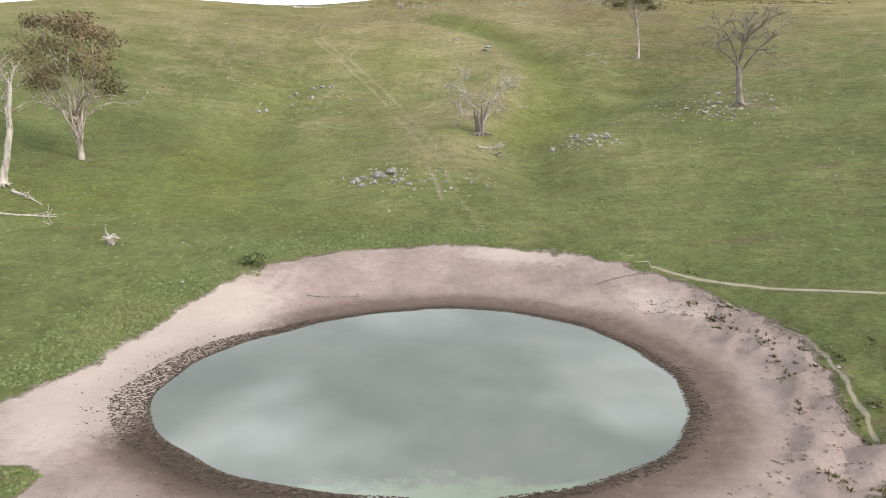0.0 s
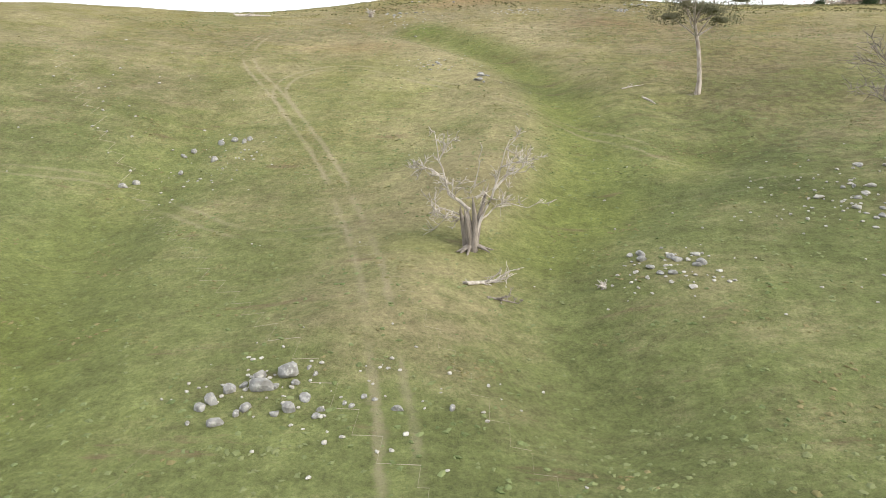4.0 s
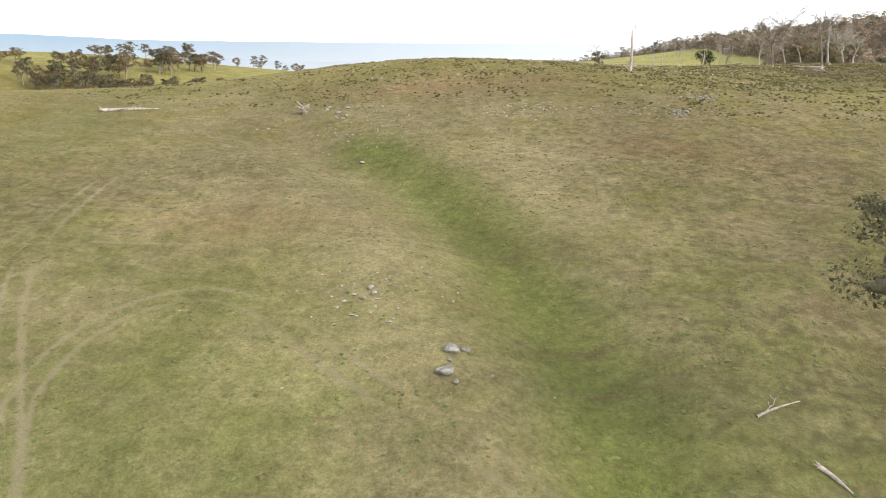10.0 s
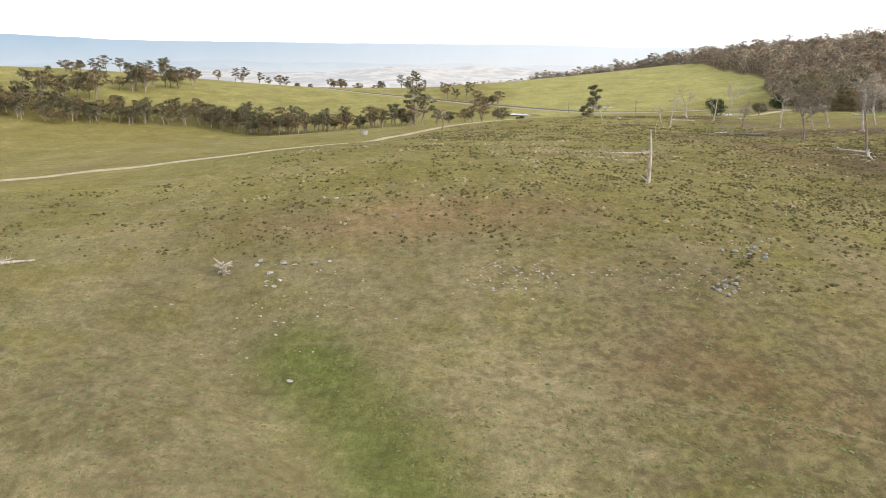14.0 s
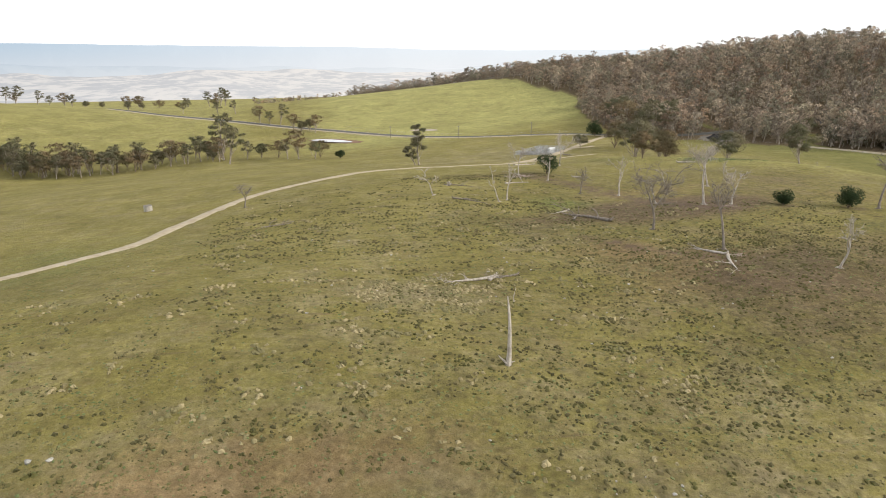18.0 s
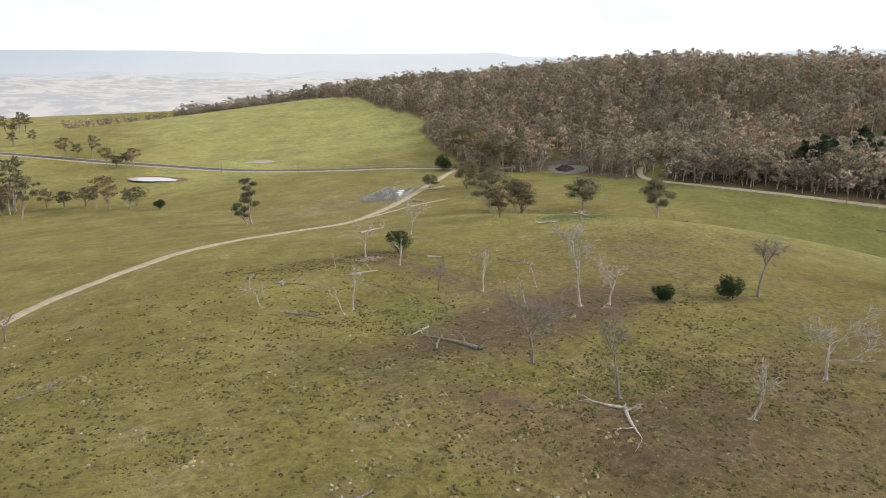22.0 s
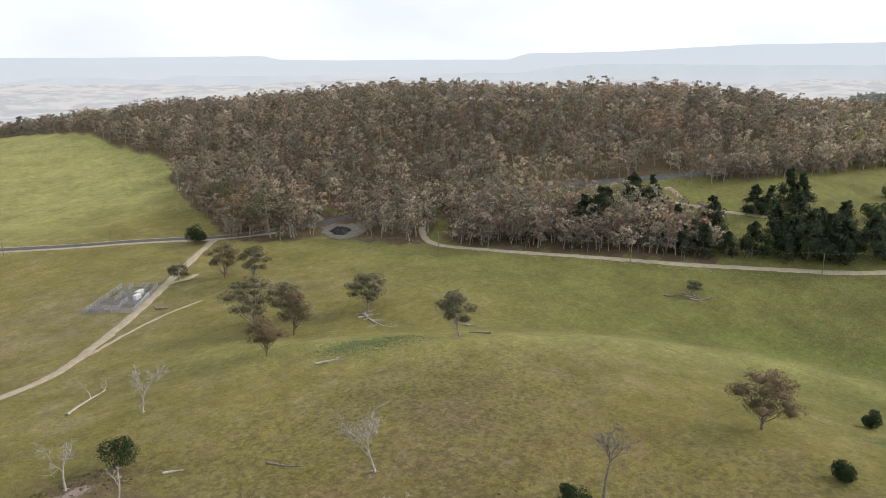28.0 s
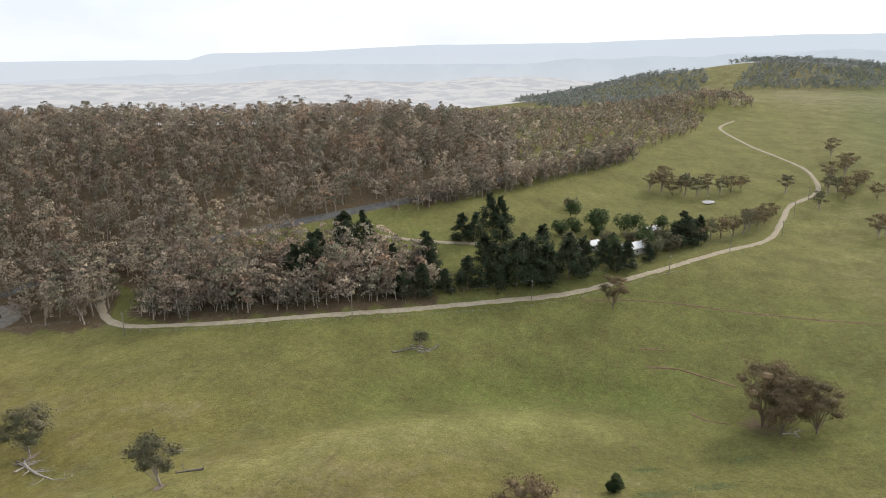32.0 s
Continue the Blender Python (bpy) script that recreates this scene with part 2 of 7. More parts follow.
class Net:
    """Node building in few words."""
    def __init__(self, name):
        self.m, self.n, self.l = material(name)

    def node(self, kind, **fields):
        return self.n.new(kind)

    def link(self, a, b):
        self.l.new(a, b)

    def pos(self):
        return self.n.new("ShaderNodeNewGeometry").outputs["Position"]

    def noise(self, scale, detail=4, rough=0.55, vec=None, stretch=None):
        t = self.n.new("ShaderNodeTexNoise")
        t.inputs["Scale"].default_value, t.inputs["Detail"].default_value, t.inputs["Roughness"].default_value = scale, detail, rough
        v = vec if vec is not None else self.pos()
        if stretch:
            mp = self.n.new("ShaderNodeMapping")
            mp.inputs["Scale"].default_value = stretch
            self.l.new(v, mp.inputs[0])
            v = mp.outputs[0]
        self.l.new(v, t.inputs["Vector"])
        return t.outputs["Fac"]

    def attr(self, name):
        a = self.n.new("ShaderNodeAttribute")
        a.attribute_name = name
        return a.outputs["Fac"]

    def mathn(self, op, a, b=None, c=None, clamp=False):
        t = self.n.new("ShaderNodeMath")
        t.operation, t.use_clamp = op, clamp
        for k, v in enumerate((a, b, c)):
            if v is None:
                continue
            if isinstance(v, (int, float)):
                t.inputs[k].default_value = v
            else:
                self.l.new(v, t.inputs[k])
        return t.outputs[0]

    def step(self, v, lo, hi):
        t = self.n.new("ShaderNodeMapRange")
        t.interpolation_type = "SMOOTHSTEP"
        t.inputs["From Min"].default_value, t.inputs["From Max"].default_value = lo, hi
        self.l.new(v, t.inputs["Value"])
        return t.outputs["Result"]

    def mix(self, fac, a, b):
        t = self.n.new("ShaderNodeMix")
        t.data_type = "RGBA"
        for k, v in ((0, fac), (6, a), (7, b)):
            if isinstance(v, (int, float)):
                t.inputs[k].default_value = v
            elif isinstance(v, tuple):
                t.inputs[k].default_value = (*v, 1)
            else:
                self.l.new(v, t.inputs[k])
        return t.outputs[2]

    def mul(self, c, lo, hi, fac):
        """The colour times a grey between lo and hi."""
        t = self.n.new("ShaderNodeMapRange")
        t.inputs["To Min"].default_value, t.inputs["To Max"].default_value = lo, hi
        t.inputs["From Min"].default_value, t.inputs["From Max"].default_value = 0.3, 0.7
        self.l.new(fac, t.inputs["Value"])
        g = self.n.new("ShaderNodeVectorMath")
        g.operation = "SCALE"
        self.l.new(c, g.inputs[0])
        self.l.new(t.outputs[0], g.inputs["Scale"])
        return g.outputs[0]

    def ramp(self, fac, *stops):
        t = self.n.new("ShaderNodeValToRGB")
        e = t.color_ramp.elements
        while len(e) < len(stops):
            e.new(0.5)
        for k, (p, c) in enumerate(stops):
            e[k].position, e[k].color = p, (*c, 1)
        self.l.new(fac, t.inputs[0])
        return t.outputs[0]

    def bump(self, h, strength, dist):
        t = self.n.new("ShaderNodeBump")
        t.inputs["Strength"].default_value, t.inputs["Distance"].default_value = strength, dist
        self.l.new(h, t.inputs["Height"])
        return t.outputs[0]

    def surface(self, color, rough=0.9, bump=None, metal=0.0, spec=0.25, translucent=0.0, sheen=0.0):
        b = self.n.new("ShaderNodeBsdfPrincipled")
        o = self.n.new("ShaderNodeOutputMaterial")
        if isinstance(color, tuple):
            b.inputs["Base Color"].default_value = (*color, 1)
        else:
            self.l.new(color, b.inputs["Base Color"])
        if isinstance(rough, (int, float)):
            b.inputs["Roughness"].default_value = rough
        else:
            self.l.new(rough, b.inputs["Roughness"])
        b.inputs["Metallic"].default_value = metal
        b.inputs["Specular IOR Level"].default_value = spec
        if sheen:
            b.inputs["Sheen Weight"].default_value, b.inputs["Sheen Roughness"].default_value = sheen, 0.42
            b.inputs["Sheen Tint"].default_value = (0.96, 0.90, 0.52, 1)
        if bump is not None:
            self.l.new(bump, b.inputs["Normal"])
        out = b.outputs[0]
        if translucent:
            t = self.n.new("ShaderNodeBsdfTranslucent")
            if isinstance(color, tuple):
                t.inputs[0].default_value = (*color, 1)
            else:
                self.l.new(color, t.inputs[0])
            mx = self.n.new("ShaderNodeMixShader")
            mx.inputs[0].default_value = translucent
            self.l.new(out, mx.inputs[1])
            self.l.new(t.outputs[0], mx.inputs[2])
            out = mx.outputs[0]
        self.l.new(out, o.inputs[0])
        return self.m

    def island(self):
        return self.n.new("ShaderNodeNewGeometry").outputs["Random Per Island"]

    def chance(self):
        return self.n.new("ShaderNodeObjectInfo").outputs["Random"]


def ground_material():
    k = Net("pasture")
    p = k.pos()
    big = k.noise(0.018, 5, 0.6, p)
    mid = k.noise(0.11, 5, 0.6, p)
    fine = k.noise(1.3, 6, 0.72, p)
    tiny = k.noise(6.5, 4, 0.75, p)
    streak = k.noise(0.30, 5, 0.65, p, (0.75, 1.9, 1))
    green = k.mix(k.attr("gold"), k.mix(fine, (0.088, 0.106, 0.033), (0.170, 0.190, 0.074)), k.mix(fine, (0.160, 0.140, 0.038), (0.280, 0.244, 0.080)))
    straw = k.mix(fine, (0.165, 0.138, 0.070), (0.33, 0.28, 0.168))
    brown = k.mix(fine, (0.112, 0.074, 0.046), (0.212, 0.150, 0.098))
    lush = k.mix(fine, (0.096, 0.116, 0.027), (0.180, 0.208, 0.060))
    dryness = k.mathn("ADD", k.attr("dry"), k.mathn("MULTIPLY", k.mathn("SUBTRACT", mid, 0.5), 1.3))
    dryness = k.mathn("ADD", dryness, k.mathn("MULTIPLY", k.mathn("SUBTRACT", streak, 0.5), 0.9))
    dryness = k.mathn("ADD", dryness, k.mathn("MULTIPLY", k.mathn("SUBTRACT", big, 0.5), 0.6))
    dryness = k.mathn("ADD", dryness, k.mathn("MULTIPLY", k.mathn("SUBTRACT", tiny, 0.5), 0.7))
    c = k.mix(k.step(dryness, 0.15, 0.95), green, straw)
    br = k.mathn("ADD", k.attr("bare"), k.mathn("MULTIPLY", k.mathn("SUBTRACT", mid, 0.5), 0.7))
    br = k.mathn("ADD", br, k.mathn("MULTIPLY", k.mathn("SUBTRACT", tiny, 0.5), 0.9))
    c = k.mix(k.step(br, 0.22, 0.75), c, brown)
    # reddish bleached grass on the thin soils
    ru = k.mathn("ADD", k.attr("rust"), k.mathn("MULTIPLY", k.mathn("SUBTRACT", k.noise(0.16, 5, 0.65, p), 0.5), 0.9))
    c = k.mix(k.mathn("MULTIPLY", k.step(ru, 0.2, 0.8), 0.85), c, k.mix(fine, (0.165, 0.108, 0.052), (0.335, 0.236, 0.132)))
    lu = k.mathn("ADD", k.attr("lush"), k.mathn("MULTIPLY", k.mathn("SUBTRACT", mid, 0.5), 0.9))
    c = k.mix(k.step(lu, 0.15, 1.0), c, lush)
    # sunlight painted as brighter yellow-green grass, by the pale mask
    c = k.mix(k.mathn("MULTIPLY", k.attr("pale"), 0.8), c, k.mix(fine, (0.31, 0.305, 0.105), (0.43, 0.41, 0.165)))
    c = k.mul(c, 0.42, 1.58, k.noise(3.2, 10, 0.88, p))
    c = k.mul(c, 0.76, 1.24, k.noise(1.1, 6, 0.75, p))
    # terracettes worn along the slopes
    worn_line = k.step(k.noise(0.22, 5, 0.7, p, (0.4, 1.9, 1)), 0.60, 0.70)
    c = k.mix(k.mathn("MULTIPLY", worn_line, 0.6), c, brown)
    # dark tussocky mottling on the thin crest soil
    mott = k.step(k.mathn("ADD", k.noise(0.8, 6, 0.75, p), k.mathn("MULTIPLY", k.attr("bare"), 0.12)), 0.53, 0.60)
    mott = k.mathn("MULTIPLY", mott, k.step(k.attr("bare"), -0.02, 0.26))
    c = k.mix(k.mathn("MULTIPLY", mott, 0.48), c, k.mix(tiny, (0.048, 0.038, 0.022), (0.100, 0.084, 0.045)))
    # bleached clumps between them
    tuftlight = k.mathn("MULTIPLY", k.step(k.noise(1.1, 5, 0.7, p), 0.55, 0.66), k.mathn("MULTIPLY", k.attr("gold"), 0.5))
    c = k.mix(tuftlight, c, straw)
    c = k.mul(c, 0.82, 1.18, k.noise(0.45, 6, 0.7, p))
    c = k.mul(c, 0.80, 1.20, k.noise(0.05, 4, 0.6, p))
    # ochre and dark green drifts over the grazed paddock
    drift = k.noise(0.14, 8, 0.8, p, (1.0, 1.6, 1))
    c = k.mix(k.mathn("MULTIPLY", k.step(drift, 0.50, 0.66), k.mathn("MULTIPLY", k.attr("gold"), 0.5)), c, k.mix(fine, (0.125, 0.092, 0.038), (0.265, 0.200, 0.092)))
    c = k.mul(c, 0.80, 1.18, k.noise(0.25, 8, 0.85, p))
    # bare reddish soil between the dead trees
    so = k.mathn("ADD", k.attr("soil"), k.mathn("MULTIPLY", k.mathn("SUBTRACT", k.noise(0.35, 6, 0.7, p), 0.5), 1.1))
    earth = k.mul(k.mix(fine, (0.098, 0.064, 0.048), (0.205, 0.142, 0.112)), 0.75, 1.25, k.noise(2.0, 6, 0.8, p))
    c = k.mix(k.mathn("MULTIPLY", k.step(so, 0.30, 0.72), 0.85), c, earth)
    # faint wheel ruts and sheep paths
    worn = k.mix(tiny, (0.22, 0.18, 0.11), (0.42, 0.37, 0.245))
    for name, gap, half, top in (("track_a", 0.85, 0.26, 0.75), ("track_b", 0.85, 0.24, 0.65), ("track_c", 0.85, 0.24, 0.42), ("path_a", 0.0, 0.16, 0.55), ("path_b", 0.0, 0.24, 0.95), ("path_c", 0.0, 0.16, 0.6), ("path_d", 0.0, 0.18, 0.5), ("path_e", 0.0, 0.16, 0.5), ("path_f", 0.0, 0.15, 0.81)):
        u = k.mathn("ABSOLUTE", k.mathn("SUBTRACT", k.mathn("ABSOLUTE", k.mathn("ADD", k.attr(name), k.mathn("MULTIPLY", k.mathn("SUBTRACT", mid, 0.5), 0.8))), gap))
        trodden = top > 0.8
        u = k.mathn("ADD", u, k.mathn("MULTIPLY", k.mathn("SUBTRACT", k.noise(0.8, 5, 0.75, p), 0.5), 0.35 if trodden else 1.3))
        broken = k.step(k.noise(0.10, 4, 0.65, p), 0.10 if trodden else 0.34, 0.30 if trodden else 0.60)
        f = k.mathn("MULTIPLY", k.mathn("SUBTRACT", 1.0, k.step(u, half * 0.2, half * (1.0 if trodden else 1.7))), k.mathn("MULTIPLY", broken, top))
        c = k.mix(f, c, k.mix(tiny, (0.33, 0.28, 0.21), (0.50, 0.44, 0.355)) if trodden else worn)
    # bare earth
    d = k.mathn("ADD", k.attr("dirt"), k.mathn("MULTIPLY", k.mathn("SUBTRACT", k.noise(0.5, 5, 0.65, p), 0.5), 0.55))
    d = k.mathn("ADD", d, k.mathn("MULTIPLY", k.mathn("SUBTRACT", tiny, 0.5), 0.25))
    dirtmask = k.step(d, 0.46, 0.58)
    sand = k.mix(k.noise(0.28, 5, 0.6, p), (0.225, 0.165, 0.145), (0.405, 0.328, 0.295))
    sand = k.mul(sand, 0.78, 1.20, k.noise(0.30, 6, 0.75, p))
    sand = k.mul(sand, 0.86, 1.12, k.noise(1.6, 6, 0.8, p))
    sand = k.mul(sand, 0.92, 1.08, k.noise(9.0, 5, 0.8, p))
    sand = k.mix(k.step(k.mathn("ADD", k.attr("mud"), k.mathn("MULTIPLY", k.mathn("SUBTRACT", mid, 0.5), 0.7)), 0.05, 0.6), sand, (0.205, 0.148, 0.128))
    sand = k.mix(k.mathn("MULTIPLY", k.step(k.noise(2.2, 5, 0.7, p), 0.60, 0.70), 0.6), sand, (0.15, 0.10, 0.075))
    sand = k.mix(k.mathn("MULTIPLY", k.attr("mud"), k.step(k.mathn("ADD", fine, k.attr("mud")), 0.75, 1.15)), sand, (0.075, 0.056, 0.045))
    sand = k.mix(k.mathn("MULTIPLY", k.step(k.mathn("ADD", k.attr("clay"), k.mathn("MULTIPLY", k.mathn("SUBTRACT", fine, 0.5), 0.8)), 0.25, 0.75), 0.6), sand, k.mix(tiny, (0.49, 0.40, 0.352), (0.62, 0.53, 0.478)))
    c = k.mix(dirtmask, c, sand)
    c = k.mul(c, 0.80, 0.94, mid)
    h = k.mathn("ADD", k.mathn("MULTIPLY", fine, 0.7), k.mathn("MULTIPLY", tiny, 0.3))
    h = k.mathn("MULTIPLY", h, k.mathn("SUBTRACT", 1.0, k.mathn("MULTIPLY", dirtmask, 0.8)))
    return k.surface(c, 0.95, k.bump(h, 0.9, 0.45), spec=0.08, sheen=0.04)


def bark_material(name, dark, light, scale=3.0):
    k = Net(name)
    t = k.n.new("ShaderNodeTexCoord").outputs["Object"]
    a = k.noise(scale, 5, 0.65, t, (1, 1, 0.25))
    b = k.noise(scale * 7, 4, 0.7, t, (1, 1, 0.3))
    c = k.mix(k.step(a, 0.3, 0.7), dark, light)
    c = k.mix(k.mathn("MULTIPLY", k.step(b, 0.52, 0.72), 0.5), c, tuple(0.45 * v for v in dark))
    return k.surface(c, 0.85, k.bump(b, 0.5, 0.04), spec=0.15)


def leaf_material(name, a, b, c, patch=0.12, thin=0.35):
    k = Net(name)
    col = k.mix(k.island(), a, b)
    col = k.mix(k.step(k.noise(patch, 2, 0.5), 0.42, 0.62), col, c)
    return k.surface(col, 0.75, spec=0.15, translucent=thin)


def forest_material(name):
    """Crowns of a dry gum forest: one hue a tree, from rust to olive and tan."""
    k = Net(name)
    col = k.ramp(k.attr("tint"), (0.0, (0.350, 0.248, 0.172)), (0.30, (0.305, 0.258, 0.208)), (0.55, (0.252, 0.242, 0.174)), (0.80, (0.375, 0.302, 0.222)), (1.0, (0.500, 0.418, 0.318)))
    col = k.mul(col, 0.80, 1.20, k.island())
    col = k.mul(col, 0.85, 1.15, k.noise(0.012, 3, 0.5))
    col = k.mul(col, 0.72, 1.40, k.attr("shade"))
    return k.surface(col, 0.75, spec=0.15, translucent=0.35)


def stone_material(name, dark, light, lichen):
    k = Net(name)
    t = k.n.new("ShaderNodeTexCoord").outputs["Object"]
    c = k.mix(k.step(k.noise(2.0, 5, 0.6, t), 0.3, 0.7), dark, light)
    c = k.mix(k.mathn("MULTIPLY", k.step(k.noise(5.0, 5, 0.7, t), 0.52, 0.66), 0.8), c, lichen)
    c = k.mix(k.mathn("MULTIPLY", k.chance(), 0.4), c, tuple(v * 0.6 for v in light))
    return k.surface(c, 0.9, k.bump(k.noise(9, 5, 0.7, t), 0.6, 0.05), spec=0.2)


def plain_material(name, a, b, scale=2.0, rough=0.8, metal=0.0, spec=0.3, bump=0.02):
    k = Net(name)
    n1, n2 = k.noise(scale, 5, 0.6), k.noise(scale * 8, 4, 0.7)
    c = k.mix(k.step(n1, 0.3, 0.7), a, b)
    c = k.mix(k.mathn("MULTIPLY", n2, 0.35), c, tuple(v * 0.6 for v in a))
    return k.surface(c, rough, k.bump(n2, 0.4, bump), metal, spec)


def water_material(name, tint, deep):
    k = Net(name)
    rip = k.noise(1.6, 4, 0.6)
    murk = k.mix(k.step(k.noise(0.10, 4, 0.6), 0.35, 0.65), tint, deep)
    scum = k.mathn("ADD", k.attr("scum"), k.mathn("MULTIPLY", k.mathn("SUBTRACT", k.noise(0.9, 5, 0.7), 0.5), 1.2))
    murk = k.mix(k.mathn("MULTIPLY", k.step(scum, 0.40, 0.75), 0.75), murk, (0.22, 0.26, 0.19))
    return k.surface(murk, 0.04, k.bump(rip, 0.04, 0.02), spec=1.0)


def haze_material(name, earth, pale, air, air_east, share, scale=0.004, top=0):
    """Far land with haze painted in: emission in an air colour mixed over its diffuse."""
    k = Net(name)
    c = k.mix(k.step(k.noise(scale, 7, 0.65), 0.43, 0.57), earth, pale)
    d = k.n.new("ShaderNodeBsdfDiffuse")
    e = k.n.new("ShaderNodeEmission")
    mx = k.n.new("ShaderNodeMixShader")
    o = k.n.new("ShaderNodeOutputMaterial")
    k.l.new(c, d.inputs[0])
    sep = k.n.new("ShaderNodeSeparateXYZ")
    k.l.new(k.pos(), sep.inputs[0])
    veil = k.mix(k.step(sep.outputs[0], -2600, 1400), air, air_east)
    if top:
        # the painted haze is palest low down
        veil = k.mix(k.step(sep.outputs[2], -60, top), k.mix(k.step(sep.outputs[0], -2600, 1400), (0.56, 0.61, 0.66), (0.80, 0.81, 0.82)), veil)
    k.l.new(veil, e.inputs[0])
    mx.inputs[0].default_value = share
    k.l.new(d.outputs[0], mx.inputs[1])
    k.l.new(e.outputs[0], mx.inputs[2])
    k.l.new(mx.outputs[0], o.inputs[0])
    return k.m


M_GROUND = ground_material()
M_WATER = water_material("pond_water", (0.175, 0.178, 0.155), (0.135, 0.150, 0.128))
M_MILKY = plain_material("milky_water", (0.45, 0.43, 0.42), (0.55, 0.53, 0.52), 0.1, 0.15, 0, 0.5, 0.005)
M_DEAD = bark_material("silvered_deadwood", (0.27, 0.235, 0.20), (0.56, 0.51, 0.455))
M_GREYWOOD = bark_material("grey_deadwood", (0.135, 0.115, 0.096), (0.30, 0.262, 0.225))
M_BARK = bark_material("pale_gum_bark", (0.225, 0.182, 0.145), (0.50, 0.445, 0.385))
M_ROUGHBARK = bark_material("brown_gum_bark", (0.13, 0.095, 0.07), (0.27, 0.215, 0.17))
M_LEAF = leaf_material("gum_leaves", (0.135, 0.128, 0.075), (0.275, 0.245, 0.158), (0.160, 0.160, 0.092))
M_LEAF_RUST = leaf_material("rusty_gum_leaves", (0.178, 0.132, 0.078), (0.332, 0.250, 0.150), (0.172, 0.146, 0.082))
M_FOREST = forest_material("forest_leaves")
# leaf colour lightened and greyed to stand in for distance haze
M_FARWOOD = leaf_material("hazed_far_leaves", (0.26, 0.28, 0.26), (0.36, 0.38, 0.36), (0.24, 0.27, 0.25), 0.02)
M_SHRUB = leaf_material("dark_shrub_leaves", (0.023, 0.042, 0.018), (0.058, 0.085, 0.034), (0.039, 0.058, 0.023), 0.8)
M_PINE = leaf_material("pine_needles", (0.042, 0.058, 0.034), (0.105, 0.126, 0.070), (0.060, 0.080, 0.045), 0.3)
M_GARDEN = leaf_material("garden_leaves", (0.050, 0.078, 0.028), (0.118, 0.150, 0.062), (0.070, 0.100, 0.038), 0.2)
M_TUSSOCK = leaf_material("tussock_blades", (0.066, 0.060, 0.026), (0.160, 0.136, 0.062), (0.088, 0.084, 0.028), 0.3, thin=0.05)
M_STRAW = leaf_material("straw_blades", (0.195, 0.162, 0.080), (0.380, 0.322, 0.185), (0.180, 0.162, 0.078), 0.3, thin=0.05)
M_DRYGRASS = leaf_material("dry_grass_blades", (0.125, 0.112, 0.045), (0.225, 0.192, 0.090), (0.150, 0.140, 0.056), 0.3, thin=0.05)
M_GRASS = leaf_material("grass_blades", (0.092, 0.118, 0.042), (0.180, 0.212, 0.088), (0.165, 0.180, 0.078), 0.2, thin=0.05)
M_STONE = stone_material("lichened_basalt", (0.15, 0.145, 0.132), (0.34, 0.33, 0.308), (0.45, 0.445, 0.40))
M_PALESTONE = stone_material("pale_fieldstone", (0.28, 0.26, 0.225), (0.46, 0.44, 0.39), (0.52, 0.50, 0.45))
M_GRAVEL = plain_material("gravel", (0.36, 0.30, 0.215), (0.47, 0.405, 0.305), 0.6, 0.95, 0, 0.1, 0.03)
M_ASPHALT = plain_material("asphalt", (0.105, 0.102, 0.097), (0.165, 0.160, 0.152), 0.5, 1.0, 0, 0.04, 0.01)
M_SAND = plain_material("pale_clay", (0.33, 0.28, 0.23), (0.48, 0.42, 0.36), 0.25, 0.95, 0, 0.1, 0.04)
M_YARD = plain_material("trampled_yard_soil", (0.15, 0.135, 0.115), (0.24, 0.215, 0.185), 0.4, 0.95, 0, 0.1, 0.04)
M_REDCLAY = plain_material("red_clay", (0.17, 0.105, 0.07), (0.25, 0.165, 0.115), 0.4, 0.95, 0, 0.1, 0.05)
M_COAL = plain_material("dark_heap", (0.025, 0.024, 0.025), (0.06, 0.056, 0.055), 0.8, 0.9, 0, 0.2, 0.06)
M_STEEL = plain_material("galvanised_steel", (0.42, 0.43, 0.44), (0.56, 0.57, 0.58), 3.0, 0.45, 0.6, 0.4, 0.003)
M_TIMBER = plain_material("weathered_timber", (0.17, 0.15, 0.13), (0.30, 0.27, 0.235), 2.0, 0.85, 0, 0.2, 0.02)
M_ROOF = plain_material("white_sheet_roof", (0.62, 0.63, 0.64), (0.76, 0.77, 0.78), 1.0, 0.45, 0, 0.4, 0.005)
M_WALL = plain_material("cream_weatherboard", (0.50, 0.47, 0.42), (0.60, 0.57, 0.51), 1.0, 0.8, 0, 0.3, 0.005)
M_WINDOW = plain_material("dark_window_glass", (0.03, 0.035, 0.04), (0.05, 0.055, 0.06), 1.0, 0.1, 0, 0.5, 0.001)
M_WHITE = plain_material("white_paint", (0.70, 0.70, 0.69), (0.80, 0.80, 0.79), 1.0, 0.6, 0, 0.3, 0.002)

